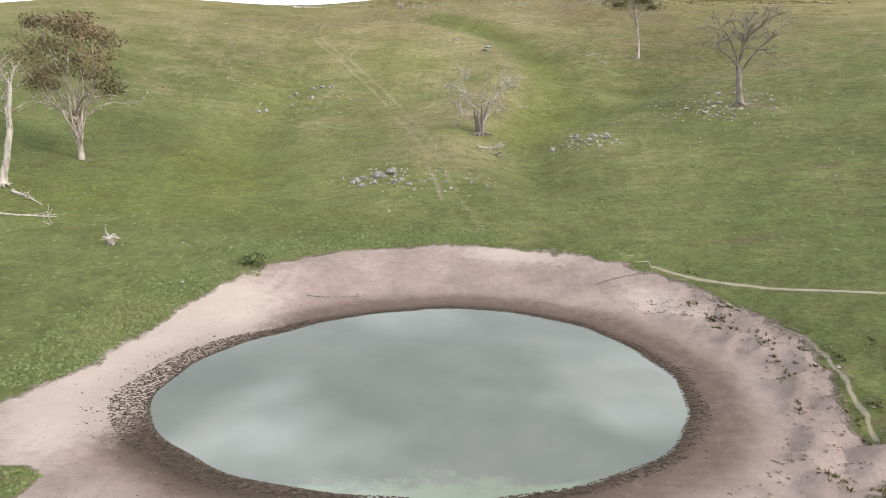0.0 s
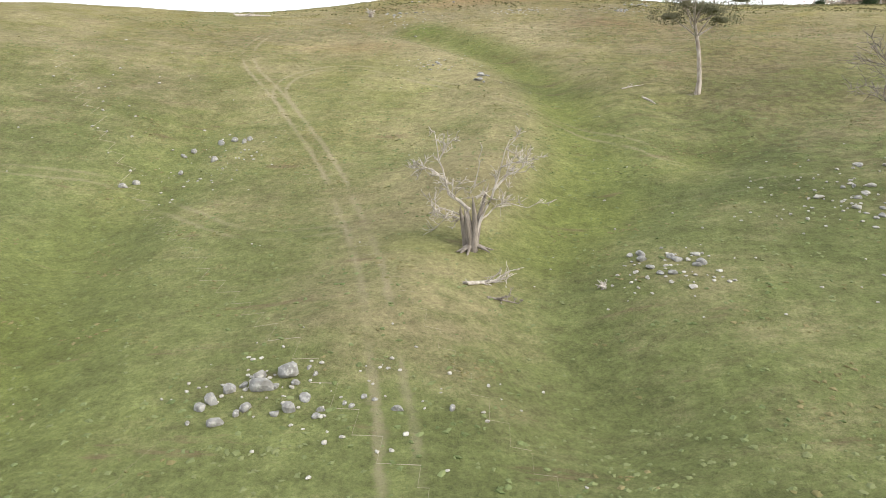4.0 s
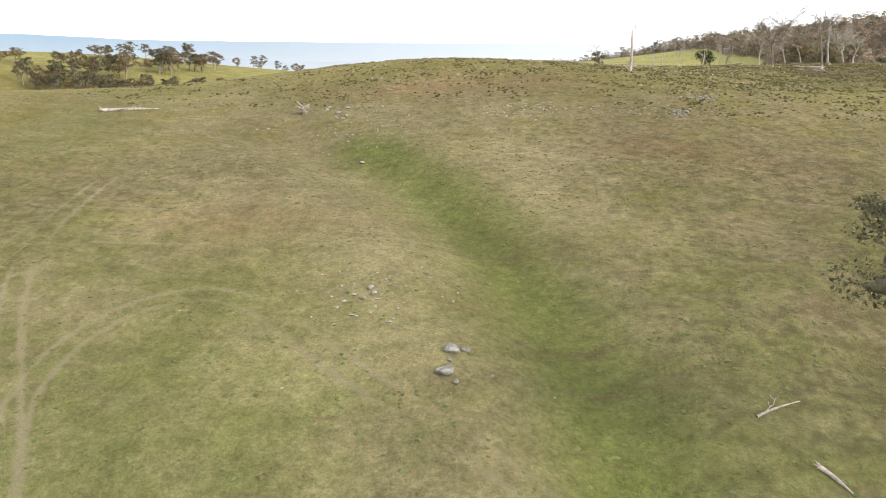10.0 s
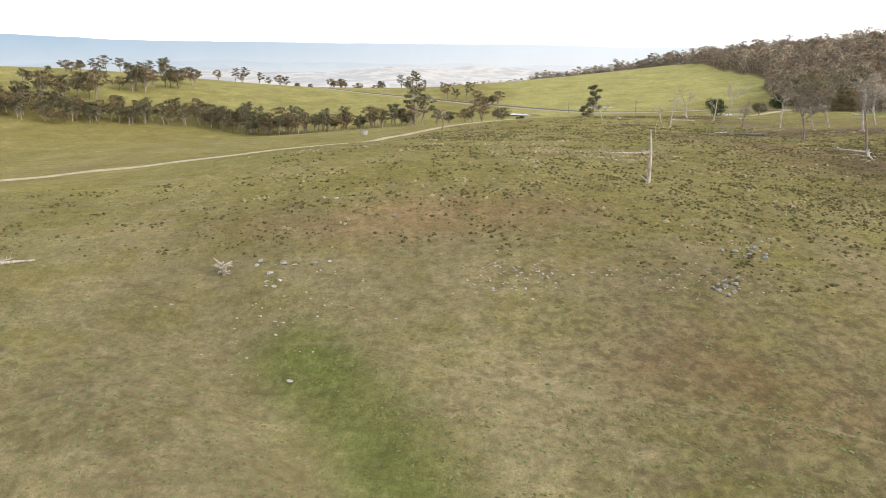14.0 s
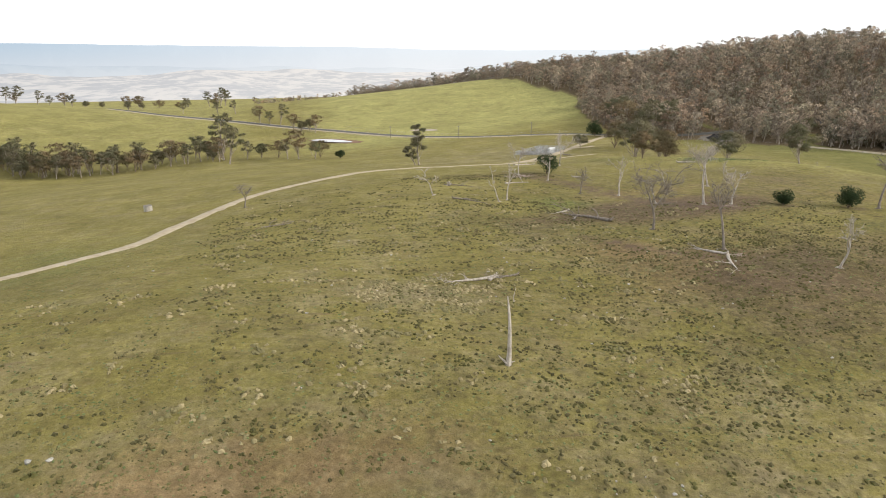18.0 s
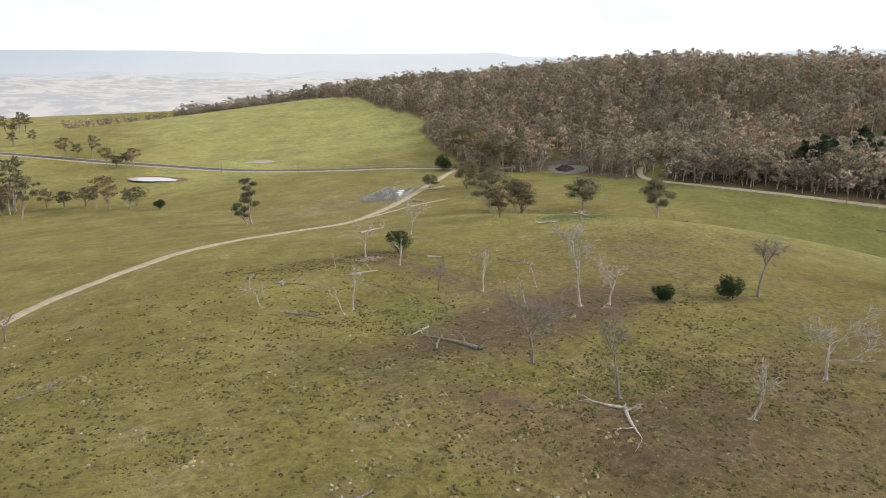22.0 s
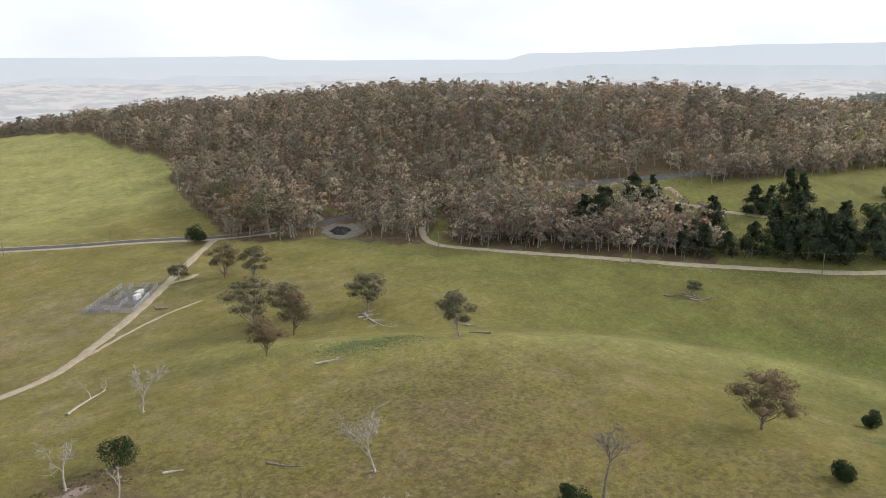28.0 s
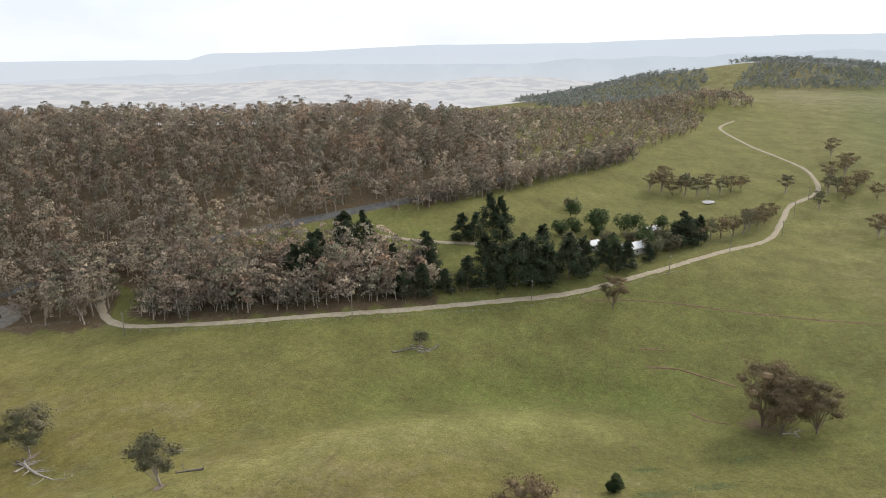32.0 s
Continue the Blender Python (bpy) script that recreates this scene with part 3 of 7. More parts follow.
# ---- mesh making ----
def tri_mesh(name, verts, tris, smooth_faces=False, normals=None):
    """A mesh from arrays of places and of corner triples."""
    verts, tris = np.asarray(verts, np.float32).reshape(-1, 3), np.asarray(tris, np.int32).reshape(-1, 3)
    if normals is not None:
        # each face turns its front to the side that its normals name
        e1, e2 = verts[tris[:, 1]] - verts[tris[:, 0]], verts[tris[:, 2]] - verts[tris[:, 0]]
        away = (np.cross(e1, e2) * np.asarray(normals)[tris[:, 0]]).sum(1) < 0
        tris = np.where(away[:, None], tris[:, ::-1], tris)
    me = bpy.data.meshes.new(name)
    me.vertices.add(len(verts))
    me.vertices.foreach_set("co", verts.ravel())
    me.loops.add(tris.size)
    me.loops.foreach_set("vertex_index", tris.ravel())
    me.polygons.add(len(tris))
    me.polygons.foreach_set("loop_start", np.arange(0, tris.size, 3, dtype=np.int32))
    me.polygons.foreach_set("use_smooth", np.full(len(tris), smooth_faces))
    me.update(calc_edges=True)
    if normals is not None:
        me.polygons.foreach_set("use_smooth", np.full(len(tris), True))
        me.normals_split_custom_set_from_vertices(np.asarray(normals, np.float32))
    return me


def sheet(name, xs, ys, zfun, mat):
    gx, gy = np.meshgrid(xs, ys)
    x, y = gx.ravel(), gy.ravel()
    nx, ny = len(xs), len(ys)
    a = (np.arange(ny - 1)[:, None] * nx + np.arange(nx - 1)[None]).ravel()
    tris = np.concatenate([np.stack([a, a + 1, a + nx + 1], 1), np.stack([a, a + nx + 1, a + nx], 1)])
    me = tri_mesh(name, np.stack([x, y, zfun(x, y)], 1), tris, True)
    me.materials.append(mat)
    return new(name, me), x, y


def attribute(ob, name, values):
    at = ob.data.attributes.new(name, "FLOAT", "POINT")
    at.data.foreach_set("value", np.asarray(values, np.float32))


def lines(spans):
    out = []
    for a, b, step in spans:
        out += list(np.arange(a, b, step))
    return np.unique(np.round(out, 3))


def spread(a, far, first, grow):
    out, s = [a], first
    while abs(out[-1]) < abs(far):
        out.append(out[-1] + math.copysign(s, far))
        s *= grow
    return out


def along(points, x, y, reach=7.0):
    """Signed offset from a line through the points; reach beyond its ends or far off."""
    best, sign = np.full(x.shape, 1e9), np.full(x.shape, reach)
    for (ax, ay), (bx, by) in zip(points[:-1], points[1:]):
        dx, dy = bx - ax, by - ay
        ll = math.hypot(dx, dy)
        t = np.clip(((x - ax) * dx + (y - ay) * dy) / ll / ll, 0, 1)
        d = np.hypot(x - ax - t * dx, y - ay - t * dy)
        s = ((x - ax) * dy - (y - ay) * dx) / ll
        near = d < best
        best = np.where(near, d, best)
        sign = np.where(near, np.sign(s) * d, sign)
    return np.clip(sign, -reach, reach)


def curve_points(points, step=2.0):
    """A smooth line through the points, evenly cut."""
    p = np.array([points[0], *points, points[-1]], float)
    out = []
    for k in range(1, len(p) - 2):
        a, b, c, d = p[k - 1], p[k], p[k + 1], p[k + 2]
        n = max(2, int(np.linalg.norm(c - b) / step))
        for t in np.arange(n) / n:
            out.append(0.5 * (2 * b + (c - a) * t + (2 * a - 5 * b + 4 * c - d) * t * t + (3 * b - a - 3 * c + d) * t ** 3))
    return np.array([*out, p[-2]])


def blob(x, y, cx, cy, rx, ry=None, turn=0.0):
    c, s = math.cos(radians(turn)), math.sin(radians(turn))
    u, v = (x - cx) * c + (y - cy) * s, -(x - cx) * s + (y - cy) * c
    return np.exp(-(u / rx) ** 2 - (v / (ry or rx)) ** 2)


# ---- ground ----
FOREST = [(252, 560), (236, 590), (232, 650), (238, 720), (226, 800), (222, 870), (176, 960), (120, 1010), (60, 1015), (90, 1080), (300, 1080), (400, 960), (440, 800), (468, 690), (490, 630), (545, 590), (600, 540), (625, 480), (600, 430), (520, 400), (462, 392), (440, 404), (425, 400), (400, 405), (380, 396),
          (372, 385), (372, 350), (352, 346), (330, 366), (306, 392), (284, 414), (264, 440), (258, 462), (276, 480), (272, 505), (258, 520)]


def inside(poly, x, y):
    hit = np.zeros(x.shape, bool)
    for (ax, ay), (bx, by) in zip(poly, poly[1:] + poly[:1]):
        cross = ((ay > y) != (by > y)) & (x < (bx - ax) * (y - ay) / ((by - ay) or 1e-9) + ax)
        hit ^= cross
    return hit


xs = lines([(-82, -30, 2), (-30, -11, 1), (-11, 16, 0.5), (16, 27, 0.3), (27, 42, 1), (42, 152, 2)])
xs = np.unique(np.concatenate([spread(-82, -4700, 2.5, 1.045), xs, spread(152, 4700, 2.5, 1.04)]))
ys = lines([(0, 16, 2), (16, 24, 1), (24, 50, 0.5), (50, 72, 1), (72, 400, 2)])
ys = np.unique(np.concatenate([spread(0, -3000, 2.5, 1.06), ys, spread(400, 4700, 2.5, 1.035)]))
ground, gx, gy = sheet("ground", xs, ys, height, M_GROUND)
tagged(ground, "grazed green and straw-coloured pasture over rolling hills", "ground", kind="structure")
pr = pond_radius(gx, gy)
ang = np.degrees(np.arctan2((gy - POND[1]) / POND_Y, (gx - POND[0]) / POND_X))
BANK_A = [-180, -168, -160, -143, -120, -90, -60, -25, -15, 3, 15, 32, 46, 60, 80, 96, 112, 128, 138, 158, 180]
BANK_R = [1.36, 1.41, 1.49, 1.60, 1.62, 1.65, 1.66, 1.60, 1.52, 1.58, 1.64, 1.66, 1.71, 1.79, 1.87, 1.93, 1.91, 1.83, 1.71, 1.47, 1.36]
bank = np.interp(ang, BANK_A, BANK_R)
dirt = 0.5 + np.clip((bank - pr) * 2.2, -0.5, 0.5)
BARE_SPOTS = [(72, 360, 9, 4), (82, 270, 5, 3), (32, 139, 2.2, 1.8), (41, 104, 3, 2), (103, 303, 4, 3), (113, 329, 4, 2.5), (116, 301.5, 3.5, 2),
              (236, 527, 16, 9), (-40, 81, 2.5, 2), (168, 366, 5, 3), (284, 362, 8, 2.5), (172, 410, 6, 3)]
for cx, cy, rx, ry in BARE_SPOTS:
    dirt = np.maximum(dirt, 0.62 * blob(gx, gy, cx, cy, rx, ry))
dirt = dirt - 0.85 * blob(gx, gy, -11.2, 25.6, 1.5, 1.3, 40)
attribute(ground, "dirt", dirt)
rim = 0.55 + 0.45 * smooth(0.0, 0.7, -np.sin(np.radians(ang)) * 0.7 - np.cos(np.radians(ang)) * 0.7)
attribute(ground, "mud", 1.15 * rim * np.exp(-(np.maximum(pr - 1.0, 0) / (0.03 + 0.075 * rim ** 2)) ** 2) + 0.55 * np.exp(-((pr - 1.12) / 0.15) ** 2))
attribute(ground, "clay", 0.9 * blob(gx, gy, -11, 43, 5, 9, -25) + 0.8 * blob(gx, gy, -12, 33, 4, 8) + 0.6 * blob(gx, gy, 18.5, 48, 2.2, 6, 38) + 0.7 * blob(gx, gy, 9, 56, 7, 2.2, -10) + 0.2 * blob(gx, gy, 22, 36, 1.6, 8, 10))
GULLY_GRASS = [(-9, 192), (-4.5, 187.5), (-0.5, 182.5), (3.6, 174.5), (6.8, 167.5), (10, 158), (14, 146), (15.6, 134), (16.6, 127), (16.2, 117), (14, 108.5), (11.8, 101), (11, 93), (12, 82)]
gully = off_line(GULLY_GRASS, gx, gy)
# green blobs at (1, 97) and (27, 139) paint the soft shadows of two trees
lush = 0.82 * np.exp(-(gully / 5.8) ** 2) * smooth(88, 100, gy) + 0.32 * np.exp(-(off_line(FOLDS[2][0], gx, gy) / 5.5) ** 2) + 0.26 * np.exp(-(off_line(FOLDS[3][0], gx, gy) / 5) ** 2) + 0.45 * np.exp(-(off_line(FOLDS[5][0], gx, gy) / 7) ** 2) + 0.6 * blob(gx, gy, 1, 97, 6, 4) + 0.25 * blob(gx, gy, 27, 139, 8, 5) + 0.5 * blob(gx, gy, -10, 64, 26, 5, -8)
lush = lush + 0.5 * blob(gx, gy, -34, 72, 22, 24) + 0.8 * blob(gx, gy, 68, 320, 9, 13, -15) + 0.5 * blob(gx, gy, 88, 264, 9, 6) + 0.5 * blob(gx, gy, 124, 284, 18, 9, -20) + 1.0 * blob(gx, gy, 150, 380, 14, 4.5, -10)
lush = lush + 0.42 * smooth(190, 300, gx) * (1 - smooth(380, 420, gx)) + 0.35 * blob(gx, gy, 60, 630, 110, 30) + 0.2 * smooth(20, 60, gx) * (1 - smooth(60, 110, gy)) + 0.3 * blob(gx, gy, 560, 320, 120, 40)
# open grass between the sealed road, the pines and the homestead
OPEN = [(322, 492), (345, 468), (362, 455), (384, 442), (404, 424), (425, 408), (444, 404), (440, 360), (378, 330), (322, 362), (322, 372), (336, 386), (340, 402), (344, 420), (334, 446), (318, 474)]
# woods round the clay pad, up to the farm track's bend and along its inner side
PADWOOD = [(186, 540), (196, 531), (202, 523), (212, 517), (219, 522), (226, 508), (230, 491), (236, 476), (243, 470), (262, 482), (276, 500), (262, 520), (246, 545), (240, 580), (228, 640), (236, 700), (220, 690), (206, 620), (196, 570)]
EDGEWOOD = [(251, 464), (252, 448), (264, 429), (286, 405), (308, 382), (330, 358), (338, 380), (340, 410), (318, 440), (285, 478)]
WOODED = (inside(FOREST, gx, gy) | inside(PADWOOD, gx, gy) | inside(EDGEWOOD, gx, gy)) & ~inside(OPEN, gx, gy)
dry = 0.30 + 0.20 * smooth(100, 190, gy) * (1 - smooth(205, 250, gy)) - 0.10 * smooth(430, 640, gy) + 0.22 * blob(gx, gy, 0, 105, 18, 36) + 0.45 * blob(gx, gy, 26, 256, 9, 6) - 0.12 * smooth(170, 260, gx)
dry = dry + 0.30 * np.exp(-(off_line(FOLDS[1][0], gx, gy) / 7) ** 2) + 0.35 * np.exp(-(off_line(FOLDS[6][0], gx, gy) / 7) ** 2) + 0.25 * blob(gx, gy, 5, 190, 50, 40) + 0.15 * blob(gx, gy, 190, 335, 60, 16, -12) - 0.35 * blob(gx, gy, -34, 66, 34, 32) - 0.2 * blob(gx, gy, 40, 60, 30, 30) + 0.3 * blob(gx, gy, 120, 480, 60, 40)
# far hill tinted strawy beyond x 900, haze put into the grass colour
dry = dry + 0.4 * smooth(900, 1100, gx)
attribute(ground, "dry", dry - 0.07 * (1 - smooth(60, 130, gy)) - 0.16 * smooth(190, 260, gx))
rust = 0.75 * blob(gx, gy, 2, 219, 30, 9, 6) + 0.6 * blob(gx, gy, 30, 187, 16, 9, -30) + 0.7 * blob(gx, gy, 64, 276, 12, 8) + 0.55 * blob(gx, gy, -16, 166, 16, 8) + 0.5 * blob(gx, gy, 66, 262, 26, 8, 30) + 0.5 * blob(gx, gy, 92, 328, 30, 8, 8) + 0.45 * blob(gx, gy, 148, 310, 34, 12, -20) + 0.4 * blob(gx, gy, -14, 124, 10, 14) + 0.35 * blob(gx, gy, 12, 152, 5, 14, 20)
lush = lush + 0.45 * blob(gx, gy, -48, 200, 14, 40) + 0.4 * blob(gx, gy, 8, 231, 12, 6) + 0.5 * blob(gx, gy, -36, 300, 20, 40) - 0.5 * blob(gx, gy, 2, 219, 30, 9, 6) + 0.35 * np.exp(-(off_line(FOLDS[9][0], gx, gy) / 16) ** 2)
attribute(ground, "lush", np.where(WOODED, -1.0, lush))
attribute(ground, "soil", 0.57 * np.exp(-(off_line([(74, 362), (83, 344), (86, 328), (90, 315), (97, 307), (104, 302)], gx, gy) / 6.5) ** 2) + 0.35 * blob(gx, gy, 91, 299, 9, 7) + 0.6 * blob(gx, gy, 115.5, 300.5, 4, 2.6) + 0.6 * blob(gx, gy, 131, 298.5, 5, 2.8) + 0.75 * blob(gx, gy, 284, 251, 10, 6, 30) + 0.45 * blob(gx, gy, 168, 365, 6, 3) + 0.4 * blob(gx, gy, 170, 408, 7, 4) + 0.5 * np.exp(-(off_line([(62, 284), (70, 275), (80, 269)], gx, gy) / 5) ** 2) + 0.22 * np.exp(-(off_line([(70, 260), (74, 246), (77, 234)], gx, gy) / 9) ** 2) + 0.25 * np.exp(-(off_line([(36, 379), (56, 377), (69, 370)], gx, gy) / 4) ** 2))
attribute(ground, "rust", np.where(WOODED, 0.0, rust))
attribute(ground, "gold", smooth(110, 210, gy) * (1 - 0.5 * smooth(170, 250, gx)))
bare = 0.16 * blob(gx, gy, 22, 197, 40, 22) + 1.3 * blob(gx, gy, 88, 306, 26, 9, 8) + 0.55 * blob(gx, gy, 82, 264, 14, 7, 20) + 0.38 * blob(gx, gy, 92, 250, 28, 24) + 0.14 * blob(gx, gy, 30, 240, 70, 40) + 0.15 * blob(gx, gy, 40, 290, 60, 40) + 0.2 * blob(gx, gy, 118, 270, 50, 40)
bare = bare + 0.38 * blob(gx, gy, 125, 340, 60, 26) + 0.34 * blob(gx, gy, 46, 172, 26, 34) + 0.2 * blob(gx, gy, 48, 125, 16, 30) + 0.16 * blob(gx, gy, 34, 136, 18, 26) + 0.22 * blob(gx, gy, 44, 70, 20, 22) + 0.25 * blob(gx, gy, -34, 172, 22, 26) + 0.3 * blob(gx, gy, 150, 275, 40, 26) + 0.4 * blob(gx, gy, 66, 361, 22, 5)
# where sunlight is painted in: far green hill, hillside spur, paddock rim
pale = 0.9 * smooth(560, 640, gy - 0.25 * gx) * (1 - smooth(230, 300, gx)) * (1 - smooth(1000, 1100, gy)) * smooth(-20, 60, gx) + 0.12 * smooth(400, 470, gx) * (1 - smooth(380, 420, gy)) + 0.45 * smooth(620, 700, gy) * (1 - smooth(-60, 0, gx))
pale = pale + 0.24 * blob(gx, gy, -4, 130, 24, 48) + 0.5 * np.exp(-(off_line(FOLDS[8][0], gx, gy) / 11) ** 2)
attribute(ground, "pale", np.where(WOODED, 0.0, np.clip(pale, 0, 1)))
bare = np.where(WOODED, 1.3, bare)
attribute(ground, "bare", bare)
TRACK_A = [(5.5, 62), (3.4, 70), (0.8, 82), (-1.2, 90), (-3.4, 98), (-6.4, 107), (-10, 116.5), (-15.4, 127), (-22, 139), (-27, 147), (-31, 155), (-33.6, 164), (-34.4, 178)]
TRACK_B = [(24, 119), (19, 126.5), (15, 131.4), (11.9, 133.8), (8.4, 136), (4.6, 139), (0.3, 142.5), (-4.7, 147), (-9.7, 151.4), (-14.6, 153.2), (-19.4, 151), (-22, 146), (-22, 140), (-19, 134), (-16.4, 129)]
TRACK_C = [(-42, 112), (-35.5, 112.8), (-31, 113), (-26, 110.8), (-19.5, 105), (-14.4, 101.6), (-10.7, 101), (-6.9, 101.5)]
PATH_A = [(-30, 194), (-11.2, 193.4), (-1.5, 191.8), (6.1, 188.3), (15, 185.6), (24.8, 184), (33.6, 181.9), (46, 178)]
PATH_C = [(8.8, 191.4), (15.5, 186), (21.8, 181.4), (26.3, 177.8), (31.9, 175), (37, 172.8), (50, 168)]
PATH_D = [(-40, 167), (-27.2, 168), (-21.2, 168.6), (-14.1, 170), (-10.6, 174)]
PATH_F = [(21.5, 48.4), (23, 45.4), (24.2, 42.8), (25.1, 41), (25.2, 38.3), (24.7, 35.1), (24.5, 33), (23.9, 30.2), (23.2, 26)]
PATH_E = [(-29, 160.2), (-19, 161), (-9.8, 160.6), (2, 164.5)]
PATH_B = [(19.2, 52.4), (20.3, 51.2), (23.5, 48.6), (26.5, 46.8), (29, 45.9), (31.2, 45.2), (38, 44), (52, 43)]
for name, pts in (("track_a", TRACK_A), ("track_b", TRACK_B), ("track_c", TRACK_C), ("path_a", PATH_A), ("path_b", PATH_B), ("path_c", PATH_C), ("path_d", PATH_D), ("path_e", PATH_E), ("path_f", PATH_F)):
    attribute(ground, name, along(curve_points(pts, 3.0), gx, gy))

# ---- pond ----
water, wx, wy = sheet("water", np.arange(-11, 20.1, 0.5), np.arange(25, 50.1, 0.5), lambda x, y: np.full(x.shape, WATER_Z), M_WATER)
tagged(water, "still murky grey-green farm pond water reflecting cloud", "pond", kind="structure")
attribute(water, "scum", 0.75 * blob(wx, wy, 8, 27.4, 9, 1.6) + 0.25 * smooth(0.95, 1.0, pond_radius(wx, wy)))


# ---- far valley and ranges ----
def ring_land(name, r0, r1, rings, top, mat, label, seed, a0=-75, a1=150):
    """Hilly land between two distances, over a fan of headings from +y towards +x."""
    rr, aa = np.linspace(r0, r1, rings), np.radians(np.linspace(a0, a1, 420))
    ga, gr = np.meshgrid(aa, rr)
    a, r = ga.ravel(), gr.ravel()
    x, y = 100 + r * np.sin(a), 350 + r * np.cos(a)
    n = len(aa)
    q = (np.arange(rings - 1)[:, None] * n + np.arange(n - 1)[None]).ravel()
    tris = np.concatenate([np.stack([q, q + n, q + n + 1], 1), np.stack([q, q + n + 1, q + 1], 1)])
    me = tri_mesh(name, np.stack([x, y, top(x, y, np.degrees(a), (r - r0) / (r1 - r0))], 1), tris, True)
    me.materials.append(mat)
    return tagged(new(name, me), label, "backdrop", kind="structure")


def valley_top(x, y, a, s):
    return -170 + 46 * lattice(x, y, 520, 3) ** 1.5 + 20 * lattice(x, y, 170, 4) + 6 * lattice(x, y, 60, 6) + 120 * s ** 0.8


# crest of the tableland, by heading from +y towards +x, with its cliff-edged steps
TABLE_A = [-75, -36, -30, -8, 2, 10, 20, 28.5, 29.5, 36, 48, 49.5, 57, 66, 79, 83, 88, 93, 150]
TABLE_Z = [175, 166, 142, 130, 132, 114, 114, 121, 100, 92, 97, 135, 147, 184, 192, 206, 217, 228, 228]


def tableland(x, y, a, s):
    crest = np.interp(a, TABLE_A, TABLE_Z) + 5 * (lattice(a, 0 * a, 3, 9) - 0.5) + 2.5 * lattice(a, 0 * a, 0.8, 10)
    face = smooth(0.0, 0.55, s + 0.10 * (lattice(a, 0 * a, 1.7, 12) - 0.5)) * 0.6 + 0.4 * smooth(0.55, 0.8, s)
    return -180 + (crest + 180) * face


def foothills(x, y, a, s):
    crest = 8 + 62 * (lattice(a, 0 * a, 11, 5) - 0.5) + 30 * (lattice(a, 0 * a, 3.2, 6) - 0.5) + 5 * lattice(a, 0 * a, 0.9, 7) + 75 * smooth(46, 60, a) + 40 * smooth(75, 100, a)
    return -180 + (crest + 180) * smooth(0, 0.85, s) + 25 * (lattice(x, y, 200, 8) - 0.5) * (1 - s)


# haze on these three is emission colour, bluer towards the west
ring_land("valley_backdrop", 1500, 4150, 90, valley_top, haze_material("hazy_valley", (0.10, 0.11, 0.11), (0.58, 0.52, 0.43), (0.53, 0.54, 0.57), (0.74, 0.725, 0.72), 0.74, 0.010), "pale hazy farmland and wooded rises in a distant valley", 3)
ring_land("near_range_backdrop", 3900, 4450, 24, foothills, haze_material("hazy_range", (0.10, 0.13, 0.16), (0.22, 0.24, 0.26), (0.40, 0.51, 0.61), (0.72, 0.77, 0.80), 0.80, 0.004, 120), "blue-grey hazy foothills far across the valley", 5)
ring_land("far_range_backdrop", 4400, 4720, 30, tableland, haze_material("hazy_plateau", (0.12, 0.15, 0.19), (0.20, 0.23, 0.26), (0.37, 0.50, 0.62), (0.77, 0.82, 0.86), 0.86, 0.003, 220), "flat-topped plateau on the horizon in painted pale blue haze", 9)


# ---- things and parts ----
def thing(name, x, y, label, category, group="", turn=0.0, z=None, size=1.0):
    ob = new(name)
    ob.empty_display_size = 0.2
    ob.matrix_world = Matrix.LocRotScale((x, y, ground_z(x, y) if z is None else z), Euler((0, 0, radians(turn))), (size,) * 3)
    return tagged(ob, label, category, group)


def part(name, me, mat, parent, label=""):
    if not me.materials:
        me.materials.append(mat)
    ob = new(name, me)
    ob.parent = parent
    return tagged(ob, label)


